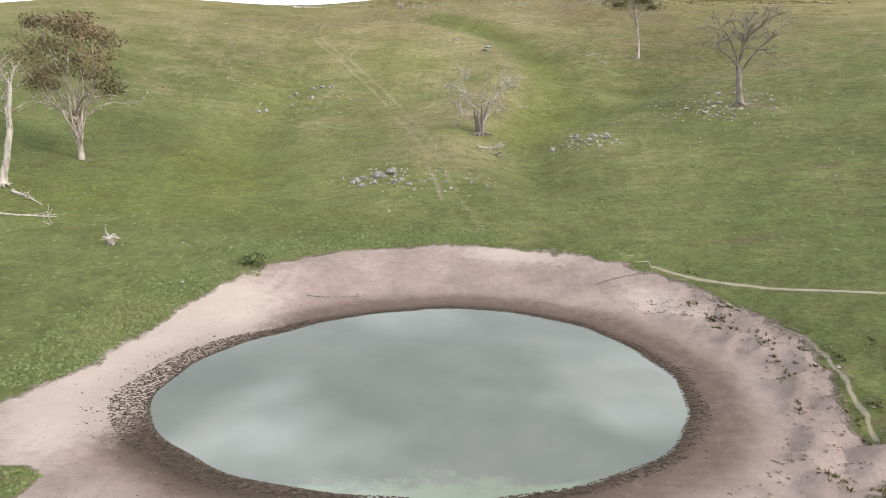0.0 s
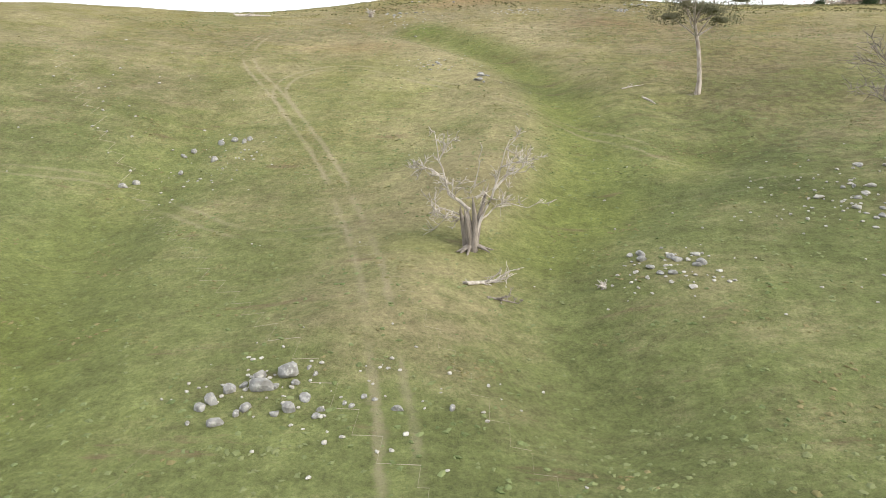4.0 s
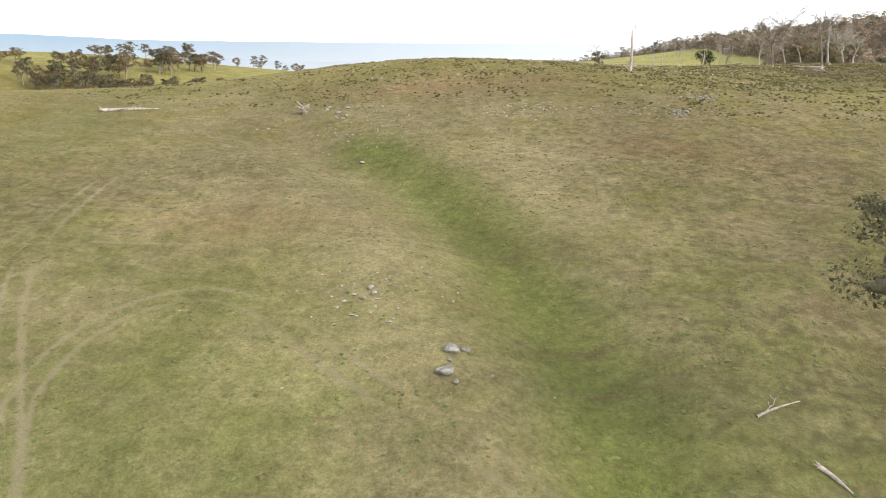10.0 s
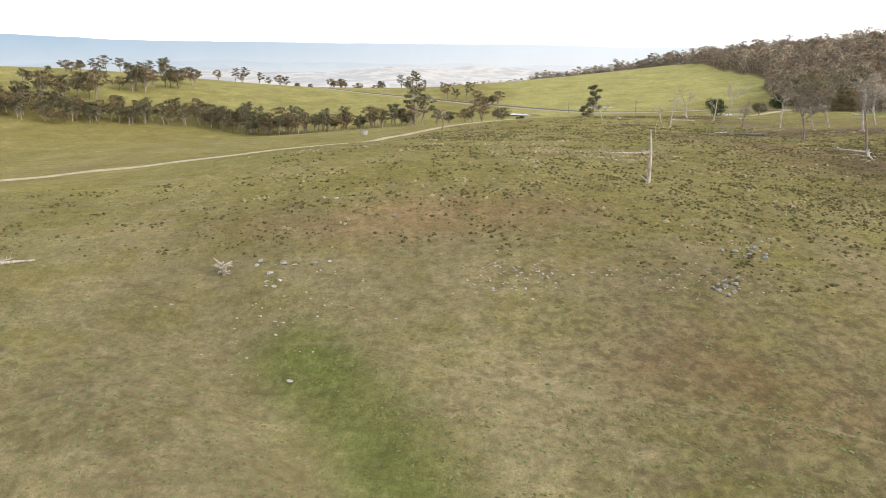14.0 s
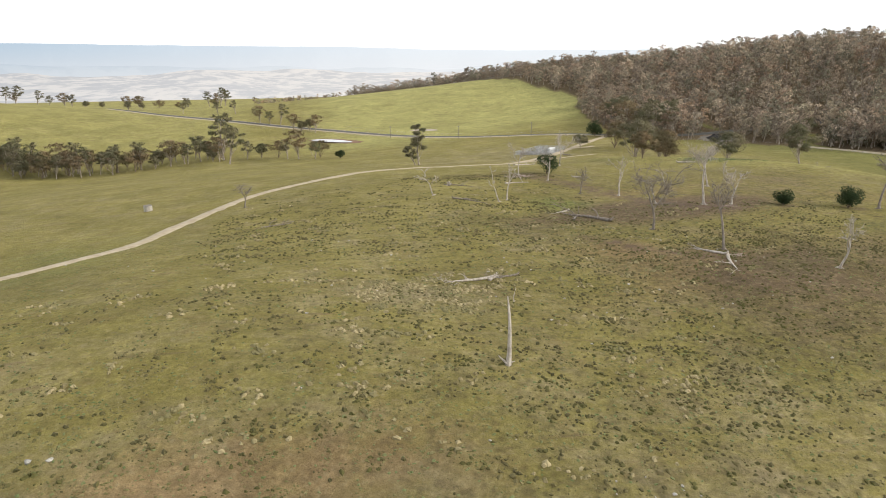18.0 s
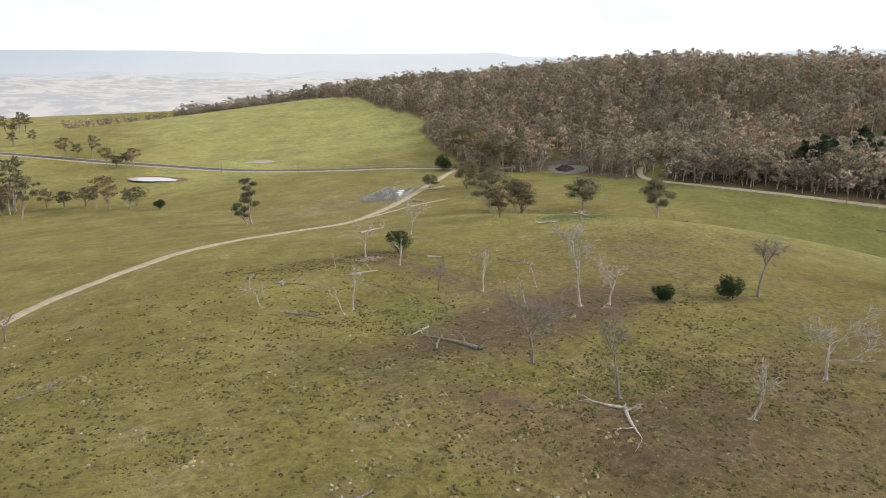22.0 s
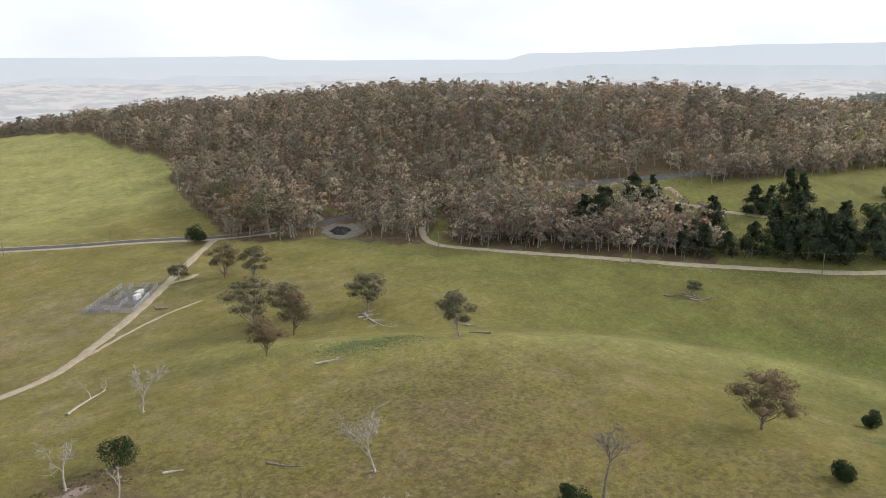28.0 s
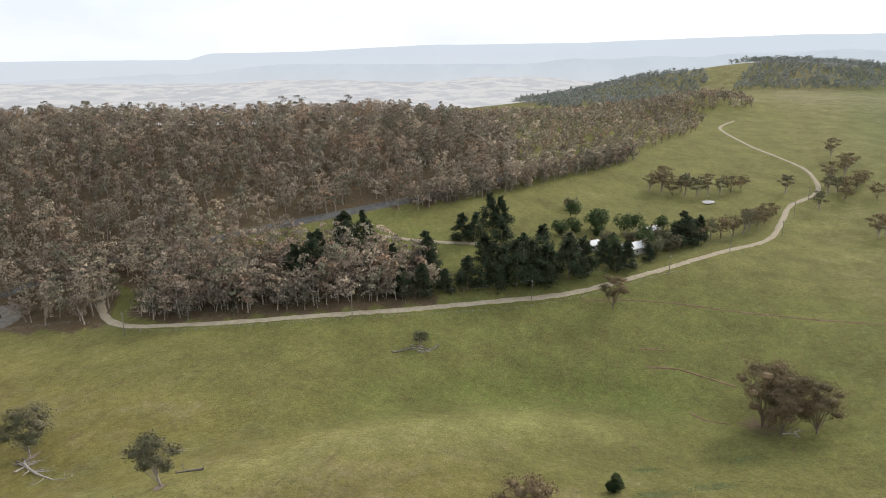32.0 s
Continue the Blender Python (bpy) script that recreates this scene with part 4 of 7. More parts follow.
class Shape:
    """Gathers tubes and cards into one mesh."""
    def __init__(self):
        self.v, self.t, self.n, self.out = [], [], 0, []

    def add(self, v, t, out=None):
        self.v.append(np.asarray(v, float))
        self.out.append(np.zeros((len(v), 3)) if out is None else out)
        self.t.append(np.asarray(t, int) + self.n)
        self.n += len(v)

    def tube(self, pts, rad, sides=6, cap=True):
        pts = np.asarray(pts, float)
        k = len(pts)
        way = np.gradient(pts, axis=0)
        way /= np.linalg.norm(way, axis=1)[:, None] + 1e-9
        ref = np.where(np.abs(way[:, 2:3]) < 0.9, [[0.0, 0, 1]], [[1.0, 0, 0]])
        a = np.cross(way, ref)
        a /= np.linalg.norm(a, axis=1)[:, None] + 1e-9
        b = np.cross(way, a)
        th = np.arange(sides) * 2 * np.pi / sides
        ring = pts[:, None] + np.asarray(rad, float)[:, None, None] * (np.cos(th)[None, :, None] * a[:, None] + np.sin(th)[None, :, None] * b[:, None])
        i, j = np.meshgrid(np.arange(k - 1), np.arange(sides), indexing="ij")
        p, q = (i * sides + j).ravel(), (i * sides + (j + 1) % sides).ravel()
        t = np.concatenate([np.stack([p, q, q + sides], 1), np.stack([p, q + sides, p + sides], 1)])
        v = ring.reshape(-1, 3)
        if cap:
            v = np.concatenate([v, pts[-1:]])
            e = (k - 1) * sides + np.arange(sides)
            t = np.concatenate([t, np.stack([e, (k - 1) * sides + (np.arange(sides) + 1) % sides, np.full(sides, len(v) - 1)], 1)])
        self.add(v, t)

    def cards(self, at, size, rng, droop=0.4, slim=0.55, middle=None, up=0.35):
        """Leaf sprays: a bent pair of triangles each, turned at random."""
        n = len(at)
        u = rng.normal(size=(n, 3))
        u[:, 2] -= droop
        u /= np.linalg.norm(u, axis=1)[:, None]
        w = rng.normal(size=(n, 3))
        w = np.cross(u, w)
        w /= np.linalg.norm(w, axis=1)[:, None] + 1e-9
        s = (size * rng.uniform(0.6, 1.4, n))[:, None]
        v = np.stack([at - u * s * 0.5, at + w * s * slim * 0.5 + np.cross(u, w) * s * 0.12, at + u * s * 0.5, at - w * s * slim * 0.5], 1).reshape(-1, 3)
        b = np.arange(n) * 4
        out = None
        if middle is not None:
            out = at - middle
            out = out / (np.linalg.norm(out, axis=1)[:, None] + 1e-6) + np.array([0, 0, up]) + rng.normal(size=out.shape) * 0.25
            out = np.repeat(out / (np.linalg.norm(out, axis=1)[:, None] + 1e-6), 4, 0)
        self.add(v, np.concatenate([np.stack([b, b + 1, b + 2], 1), np.stack([b, b + 2, b + 3], 1)]), out)

    def arrays(self):
        return np.concatenate(self.v), np.concatenate(self.t)

    def outward(self):
        return np.concatenate(self.out)

    def mesh(self, name, smooth_faces=True):
        o = self.outward()
        return tri_mesh(name, *self.arrays(), smooth_faces, o if np.abs(o).max() > 0 else None)


def wander(rng, start, way, length, bends, kink, lift=0.0):
    """A crooked line of bends + 1 places."""
    pts, d = [np.array(start, float)], np.array(way, float)
    d /= np.linalg.norm(d)
    for _ in range(bends):
        d = d + rng.normal(size=3) * kink + np.array([0, 0, lift])
        d /= np.linalg.norm(d)
        pts.append(pts[-1] + d * length / bends)
    return np.array(pts)


def twigs(shape, rng, pts, rad, depth, length, kink, count, lift=0.02, sides=4):
    """Side branches along a branch, and theirs."""
    for _ in range(count):
        k = rng.uniform(0.3, 1.0) * (len(pts) - 1)
        i = min(int(k), len(pts) - 2)
        at = pts[i] + (pts[i + 1] - pts[i]) * (k - i)
        r = np.interp(k, np.arange(len(pts)), rad) * rng.uniform(0.45, 0.7)
        way = pts[i + 1] - pts[i]
        way = way / np.linalg.norm(way) + rng.normal(size=3) * 0.75
        way[2] = abs(way[2]) * 0.6 + 0.15 if rng.random() < 0.75 else way[2]
        ln = length * rng.uniform(0.45, 1.0)
        line = wander(rng, at, way, ln, 4, kink, lift)
        rr = np.linspace(max(r * 0.8, 0.034), max(0.018, r * 0.3), 5)
        shape.tube(line, rr, sides)
        if depth > 0:
            twigs(shape, rng, line, rr, depth - 1, ln * 0.6, kink, max(2, count - 1), lift, 3)


def dead_tree(name, x, y, tall, seed, label, limbs=4, lean=(0, 0), girth=0.0, fork=0.45, splay=0.7, twig=4, mat=None, depth=2, group="dead trees on the hill", roots=True, stout=0.54):
    rng = np.random.default_rng(seed)
    mat = mat or M_DEAD
    ob = thing(name, x, y, label, "dead tree", group)
    g = girth or 0.013 * tall + 0.08
    s = Shape()
    top = tall * (fork + 0.12)
    line = wander(rng, (0, 0, -0.25), (lean[0], lean[1], 1), top, 7, 0.10, 0.03)
    rad = g * np.array([1.55, 1.1, 0.98, 0.92, 0.86, 0.8, 0.7, 0.45])
    s.tube(line, rad, 9)
    if roots:
        for _ in range(5):
            a = rng.uniform(0, 6.28)
            root = wander(rng, (0, 0, 0.25), (math.cos(a), math.sin(a), -0.28), g * 4.5, 3, 0.12)
            s.tube(root, g * np.array([0.6, 0.42, 0.25, 0.06]), 6)
    part("trunk", s.mesh("dead_trunk"), mat, ob)
    a0 = rng.uniform(0, 6.28)
    for k in range(limbs):
        c = Shape()
        i = 7 if k == 0 else int(rng.integers(4, 8))
        a = a0 + k * 2 * math.pi / limbs + rng.normal() * 0.35
        way = (math.cos(a) * splay + lean[0], math.sin(a) * splay + lean[1], rng.uniform(0.65, 1.1))
        ln = max(0.8, (tall - line[i][2]) / (0.55 + 0.5 * way[2] / math.hypot(*way))) * rng.uniform(0.7, 1.0)
        limb = wander(rng, line[i], way, ln, 7, 0.20, 0.05)
        lr = np.linspace(rad[i] * stout, 0.05, 8)
        c.tube(limb, lr, 6)
        twigs(c, rng, limb, lr, depth - 1, ln * 0.48, 0.26, twig + 4)
        part("limb", c.mesh("dead_limb"), mat, ob)
    return ob


def gum_shapes(rng, tall, wide, clumps, sprays, spray, bole=0.45, lean=(0, 0), sides=7, twig=2, flat=0.5, low=0.5, dome=0.45, core=0.0, up=0.35, first=2, girth=1.0):
    """Wood of the trunk, wood of each limb, and the leaves of a gum tree."""
    trunk, limbs, leaves = Shape(), [], Shape()
    g = (0.014 * tall + 0.06) * girth
    line = wander(rng, (0, 0, -0.3), (lean[0], lean[1], 1), tall * bole, 5, 0.07, 0.03)
    rad = g * np.array([1.5, 1.05, 0.95, 0.88, 0.8, 0.6])
    trunk.tube(line, rad, sides)
    centres = []
    for k in range(clumps):
        a = k * 2.4 + rng.uniform(-0.5, 0.5)
        u = (k + rng.uniform(0.2, 0.8)) / clumps
        r = math.sqrt(max(0.05, 1 - ((u - 0.42) / 0.62) ** 2)) * rng.uniform(0.35, 1.0)
        centres.append(np.array([line[-1][0] + math.cos(a) * r * wide * 0.40, line[-1][1] + math.sin(a) * r * wide * 0.40, tall * (low + (0.92 - low) * u)]))
    heart = np.mean(centres, axis=0) - np.array([0, 0, 0.1 * tall])
    for c in centres:
        i = int(rng.integers(first, 6))
        limb = Shape()
        d = c - line[i]
        n = max(1e-3, np.linalg.norm(d))
        pts = wander(rng, line[i], d / n + np.array([0, 0, -0.15]), n, 5, 0.12, 0.05)
        pts += np.linspace(0, 1, 6)[:, None] * (c - pts[-1])
        lr = np.linspace(rad[i] * 0.5, 0.03, 6)
        limb.tube(pts, lr, max(3, sides - 2))
        if twig:
            twigs(limb, rng, pts, lr, 0, n * 0.35, 0.2, twig)
        limbs.append(limb)
        m = max(4, int(sprays / clumps * rng.uniform(0.7, 1.3)))
        r = wide * 0.58 / math.sqrt(clumps) * rng.uniform(0.9, 1.5)
        d = rng.normal(size=(m, 3))
        d /= np.linalg.norm(d, axis=1)[:, None]
        d *= rng.uniform(0.45, 1.0, (m, 1)) ** 0.6
        d[:, 2] = d[:, 2] * flat + 0.12
        # sprays gather in small tufts
        tuft = rng.normal(size=(max(3, m // 9), 3))
        tuft /= np.linalg.norm(tuft, axis=1)[:, None]
        tuft[:, 2] *= flat
        pick = tuft[rng.integers(0, len(tuft), m)]
        if core:
            # close inner foliage
            th, ph = np.arange(7) * 2 * np.pi / 7, np.array([-0.75, 0.1, 0.85])
            ball = np.array([(math.cos(q) * math.cos(p), math.cos(q) * math.sin(p), math.sin(q)) for q in ph for p in th + q] + [(0, 0, 1.0), (0, 0, -1.0)])
            ball = ball * rng.uniform(0.65, 1.15, (len(ball), 1)) * core * r * np.array([1, 1, flat])
            tri = [(a * 7 + b, a * 7 + (b + 1) % 7, a * 7 + 7 + b) for a in (0, 1) for b in range(7)] + [(a * 7 + (b + 1) % 7, a * 7 + 7 + (b + 1) % 7, a * 7 + 7 + b) for a in (0, 1) for b in range(7)]
            tri += [(14 + b, 14 + (b + 1) % 7, 21) for b in range(7)] + [((b + 1) % 7, b, 22) for b in range(7)]
            away = ball / (np.linalg.norm(ball, axis=1)[:, None] + 1e-6) + rng.normal(size=ball.shape) * 0.2
            leaves.add(c + ball, tri, away)
        leaves.cards(c + r * (0.5 * d + 0.62 * pick), spray, rng, middle=(1 - dome) * c + dome * heart, up=up)
    return trunk, limbs, leaves


def gum_tree(name, x, y, tall, wide, seed, label, clumps=9, sprays=2600, spray=0.34, bole=0.42, lean=(0, 0), leaf=None, bark=None, group="paddock gum trees", flat=0.6, low=0.27, first=1, girth=1.0, core=0.0):
    rng = np.random.default_rng(seed)
    ob = thing(name, x, y, label, "tree", group)
    trunk, limbs, leaves = gum_shapes(rng, tall, wide, clumps, sprays, spray, bole, lean, 9, 3, flat, low, first=first, girth=girth, core=core)
    part("trunk", trunk.mesh("gum_trunk"), bark or M_BARK, ob)
    for li in limbs:
        part("limb", li.mesh("gum_limb"), bark or M_BARK, ob)
    part("crown", leaves.mesh("gum_crown", False), leaf or M_LEAF, ob)
    return ob


def shrub(name, x, y, tall, wide, seed, label, leaf=None, sprays=1500, spray=0.22, group="dark shrubs"):
    rng = np.random.default_rng(seed)
    ob = thing(name, x, y, label, "shrub", group)
    s, lv = Shape(), Shape()
    for k in range(6):
        a = rng.uniform(0, 6.28)
        s.tube(wander(rng, (0, 0, -0.1), (math.cos(a) * 0.5, math.sin(a) * 0.5, 1), tall * 0.6, 4, 0.15), np.linspace(0.09, 0.02, 5), 5)
    part("woody_base", s.mesh("shrub_stems"), M_ROUGHBARK, ob)
    lobes = rng.normal(size=(11, 3))
    lobes /= np.linalg.norm(lobes, axis=1)[:, None]
    pick = lobes[rng.integers(0, 11, sprays)]
    d = rng.normal(size=(sprays, 3))
    d /= np.linalg.norm(d, axis=1)[:, None]
    p = 0.55 * pick + 0.5 * d * rng.uniform(0.5, 1, (sprays, 1))
    p[:, 2] = np.maximum(p[:, 2], -0.85)
    lv.cards(p * np.array([wide / 2, wide / 2, tall / 2]) + np.array([0, 0, tall * 0.52]), spray, rng, 0.0, 0.7, np.array([0, 0, tall * 0.35]))
    part("foliage", lv.mesh("shrub_leaves", False), leaf or M_SHRUB, ob)
    return ob


def grove(name, spots, makers, label, category, mats, seed, kind="stuff"):
    """Many far trees in one object: each spot x, y, size takes one of the shapes, turned."""
    rng = np.random.default_rng(seed)
    vs, ts, mi, ns, tint, n = [], [], [], [], [], 0
    for x, y, size in spots:
        wood, leaf = makers[rng.integers(0, len(makers))]
        a, s = rng.uniform(0, 6.28), size * rng.uniform(0.85, 1.2)
        c, d = math.cos(a) * s, math.sin(a) * s
        z0 = ground_z(x, y)
        one, two = rng.random(), 0.3 + 0.4 * rng.random()
        for slot, (v, t, o) in enumerate((wood, leaf)):
            q = np.stack([x + v[:, 0] * c - v[:, 1] * d, y + v[:, 0] * d + v[:, 1] * c, z0 + v[:, 2] * s], 1)
            vs.append(q)
            ns.append(np.stack([(o[:, 0] * c - o[:, 1] * d) / s, (o[:, 0] * d + o[:, 1] * c) / s, o[:, 2]], 1))
            ts.append(t + n)
            mi.append(np.full(len(t), slot, np.int32))
            tint.append(np.full((len(v), 2), (one, two), np.float32))
            n += len(v)
    me = tri_mesh(name, np.concatenate(vs), np.concatenate(ts), False, np.concatenate(ns))
    for m in mats:
        me.materials.append(m)
    me.polygons.foreach_set("material_index", np.concatenate(mi))
    ob, tint = new(name, me), np.concatenate(tint)
    attribute(ob, "tint", tint[:, 0])
    attribute(ob, "shade", tint[:, 1])
    return tagged(ob, label, category, kind=kind)


def joined(trunk, limbs, leaves):
    s = Shape()
    for part_shape in (trunk, *limbs):
        v, t = part_shape.arrays()
        s.add(v, t)
    return (*s.arrays(), s.outward()), (*leaves.arrays(), leaves.outward())


def scatter(rng, poly, step, keep=1.0):
    xs_, ys_ = zip(*poly)
    gx_, gy_ = np.meshgrid(np.arange(min(xs_), max(xs_), step), np.arange(min(ys_), max(ys_), step))
    p = np.stack([gx_.ravel(), gy_.ravel()], 1) + rng.uniform(-0.45, 0.45, (gx_.size, 2)) * step
    p = p[inside(list(poly), p[:, 0], p[:, 1])]
    return p[rng.random(len(p)) < keep]


# ---- woods ----
rng_w = np.random.default_rng(5)
forest_kinds = [joined(*gum_shapes(rng_w, rng_w.uniform(9.5, 15), rng_w.uniform(7.0, 10.5), 7, 230, 1.02, 0.5, (rng_w.normal() * 0.09, rng_w.normal() * 0.09), 4, 0, 0.62, 0.26, 0.4, 0.0, 0.6)) for _ in range(11)]
spots = scatter(rng_w, FOREST, 7.5, 0.95)
spots = np.concatenate([spots, scatter(rng_w, [(255, 464), (257, 449), (270, 429), (291, 406), (312, 384), (330, 366), (340, 376), (345, 400), (330, 425), (300, 462), (280, 480)], 5.6, 0.9)])
CLEARINGS = [(237, 521, 12), (231, 512, 11), (342, 498, 12), (356, 455, 9), (336, 474, 7), (318, 488, 5), (290, 511, 5), (384, 440, 7), (262, 478, 5), (362, 425, 9), (370, 408, 10), (386, 402, 9), (420, 424, 5), (449, 408, 5)]
spots = spots[~inside(OPEN, spots[:, 0], spots[:, 1])]
spots = np.concatenate([spots, scatter(rng_w, PADWOOD, 6.2, 0.9), scatter(rng_w, [(250, 458), (253, 446), (262, 434), (277, 418), (291, 402), (303, 390), (316, 380), (322, 388), (300, 412), (272, 446), (258, 464)], 5.5, 0.95)])
for cx, cy, r in CLEARINGS:
    spots = spots[np.hypot(spots[:, 0] - cx, spots[:, 1] - cy) > r]
# thicker growth on the near side of the sealed road
for a, b in (((252, 523), (300, 490)), ((300, 490), (318, 478)), ((398, 424), (455, 396)), ((455, 396), (560, 366)), ((560, 366), (630, 350))):
    for t in np.arange(0, 1, 5.0 / math.hypot(b[0] - a[0], b[1] - a[1])):
        spots = np.concatenate([spots, [(a[0] + (b[0] - a[0]) * t + rng_w.normal() * 2, a[1] + (b[1] - a[1]) * t + rng_w.normal() * 2)]])
for t in np.arange(0, 1, 0.008):
    x = 404 + 226 * t
    far_side = np.interp(x, [404, 455, 560, 630], [421, 396, 364, 347])
    spots = np.concatenate([spots, [(x + rng_w.normal() * 2, far_side - rng_w.uniform(0, 7))]])
edge = scatter(rng_w, [(253, 464), (255, 448), (268, 427), (289, 404), (310, 382), (333, 358), (338, 380), (340, 410), (318, 440), (285, 478)], 4.4, 0.8)
edge_spots = [(x, y, s) for (x, y), s in zip(edge, rng_w.uniform(0.28, 0.6, len(edge)))]
grove("forest_edge", edge_spots, forest_kinds, "low olive-brown gum regrowth beside the farm track", "forest", (M_BARK, leaf_material("olive_gum_leaves", (0.085, 0.082, 0.050), (0.200, 0.176, 0.112), (0.112, 0.112, 0.064), 0.14)), 16)
forest_spots = [(x, y, s) for (x, y), s in zip(spots, rng_w.uniform(0.75, 1.15, len(spots)))]
grove("forest", forest_spots, forest_kinds, "dense dry gum forest with rusty brown and olive crowns", "forest", (M_BARK, M_FOREST), 6)


# ---- roads and tracks ----
def strip(name, points, half, mat, label, category="road", lift=0.12, ragged=0.15, seed=1, step=2.5):
    """A band of ground laid along a line."""
    rng = np.random.default_rng(seed)
    c = curve_points(points, step)
    d = np.gradient(c, axis=0)
    d /= np.linalg.norm(d, axis=1)[:, None]
    nrm = np.stack([-d[:, 1], d[:, 0]], 1)
    cols = np.array([-1.0, -0.6, 0, 0.6, 1.0])
    w = half * (1 + ragged * rng.normal(size=(len(c), 2)).clip(-1.5, 1.5))
    off = np.stack([cols[0] * w[:, 0], cols[1] * w[:, 0], 0 * w[:, 0], cols[3] * w[:, 1], cols[4] * w[:, 1]], 1)
    p = c[:, None] + off[..., None] * nrm[:, None]
    z = height(p[..., 0], p[..., 1]) + lift
    z[:, 0] -= lift + 0.1
    z[:, -1] -= lift + 0.1
    z[:, 2] += 0.03
    v = np.concatenate([p, z[..., None]], 2).reshape(-1, 3)
    i, j = np.meshgrid(np.arange(len(c) - 1), np.arange(4), indexing="ij")
    a = (i * 5 + j).ravel()
    me = tri_mesh(name, v, np.concatenate([np.stack([a, a + 6, a + 1], 1), np.stack([a, a + 5, a + 6], 1)]), True)
    me.materials.append(mat)
    return tagged(new(name, me), label, category, kind="structure")


FARM_ROAD = [(-130, 262), (-90, 272), (-60, 279), (-42, 287), (-32, 297), (-24, 309), (-18, 326), (-12, 344), (-4, 360), (6, 373), (18, 386), (33, 402), (55, 416), (75, 424), (88, 432), (104, 451), (122, 472), (142, 496), (170, 530), (184, 547)]
HIGHWAY = [(-160, 860), (-110, 810), (-50, 766), (0, 724), (35, 696), (75, 659), (113, 625), (148, 583), (183, 549), (215, 540), (252, 533), (288, 512), (336, 473), (386, 440), (449, 408), (549, 376), (631, 356)]
TRACK_EAST = [(284, 514), (268, 496), (254, 481), (246, 466), (247, 452), (261, 428), (282, 404), (303, 382), (328, 356), (353, 327), (372, 311), (401, 291), (443, 269), (486, 247), (533, 239), (571, 233), (603, 218), (628, 214), (671, 220), (703, 238), (747, 264), (823, 289), (879, 278)]
strip("farm_road", FARM_ROAD, 2.0, M_GRAVEL, "pale gravel farm road curving over the hill", lift=0.22)
strip("road_shoulder", HIGHWAY[:10], 5.2, M_GRAVEL, "pale gravel shoulder of the sealed road", ragged=0.06, lift=0.26, seed=9)
strip("highway", HIGHWAY, 3.9, M_ASPHALT, "two-lane grey sealed road below the hills", ragged=0.02, lift=0.35)
strip("farm_track", TRACK_EAST, 1.8, M_GRAVEL, "unsealed farm track along the forest edge", lift=0.3, seed=3)
strip("driveway", [(352, 440), (361, 417), (368, 396), (384, 368)], 1.6, M_GRAVEL, "dirt driveway between the pines", lift=0.3, seed=4)
strip("side_track", [(97, 440), (112, 452), (126, 460), (141, 465)], 0.9, M_GRAVEL, "worn earth side track leaving the road", lift=0.12, ragged=0.4, seed=5)
strip("ditch", [(352, 318), (360, 302), (365.2, 280), (366, 260), (366.8, 233), (368, 205)], 0.55, M_REDCLAY, "narrow eroded ditch across the pasture", "ditch", 0.10, 0.45, 11)
for pts in ([(325.5, 291.5), (327.5, 287), (326.8, 282.9)], [(314.1, 287), (316.5, 280), (315.3, 272.9), (309.5, 258)], [(289.1, 271.1), (284.5, 266), (283, 259)]):
    strip("scarp", pts, 0.5, M_REDCLAY, "low eroded earth scarp in the pasture", "ground", 0.10, 0.5, 12)
strip("road_spur", [(141, 494), (148, 494), (153, 497)], 1.3, M_GRAVEL, "short gravel spur beside the road", lift=0.2, ragged=0.3, seed=6)


# ---- far dams ----
def disc(name, x, y, rx, ry, turn, z, mat, label, category, edge=0.12, seed=0, kind="structure", dome=0.0):
    rng = np.random.default_rng(seed)
    n, rings = 44, 6
    a = np.arange(n) * 2 * np.pi / n
    wob = 1 + edge * (np.sin(2 * a + rng.uniform(0, 6)) + 0.6 * np.sin(3 * a + rng.uniform(0, 6)) + 0.3 * rng.normal(size=n))
    q = np.linspace(0, 1, rings + 1)[1:, None]
    c, s = math.cos(radians(turn)), math.sin(radians(turn))
    u, v = rx * q * wob * np.cos(a), ry * q * wob * np.sin(a)
    px, py = x + u * c - v * s, y + u * s + v * c
    pz = height(px, py) + 0.15 if z is None else np.full(px.shape, z)
    pz = pz + dome * (1 - q ** 2) * np.ones(n) * (1 + 0.25 * rng.normal(size=px.shape))
    if dome or z is None:
        pz[-1] -= 0.4
    z0 = (ground_z(x, y) + 0.15 if z is None else z) + dome
    verts = np.concatenate([[[x, y, z0]], np.stack([px.ravel(), py.ravel(), pz.ravel()], 1)])
    t = [np.stack([np.zeros(n, int), 1 + np.arange(n), 1 + (np.arange(n) + 1) % n], 1)]
    for k in range(rings - 1):
        i, j = 1 + k * n + np.arange(n), 1 + k * n + (np.arange(n) + 1) % n
        t += [np.stack([i, i + n, j + n], 1), np.stack([i, j + n, j], 1)]
    me = tri_mesh(name, verts, np.concatenate(t), True)
    me.materials.append(mat)
    return tagged(new(name, me), label, category, kind=kind)


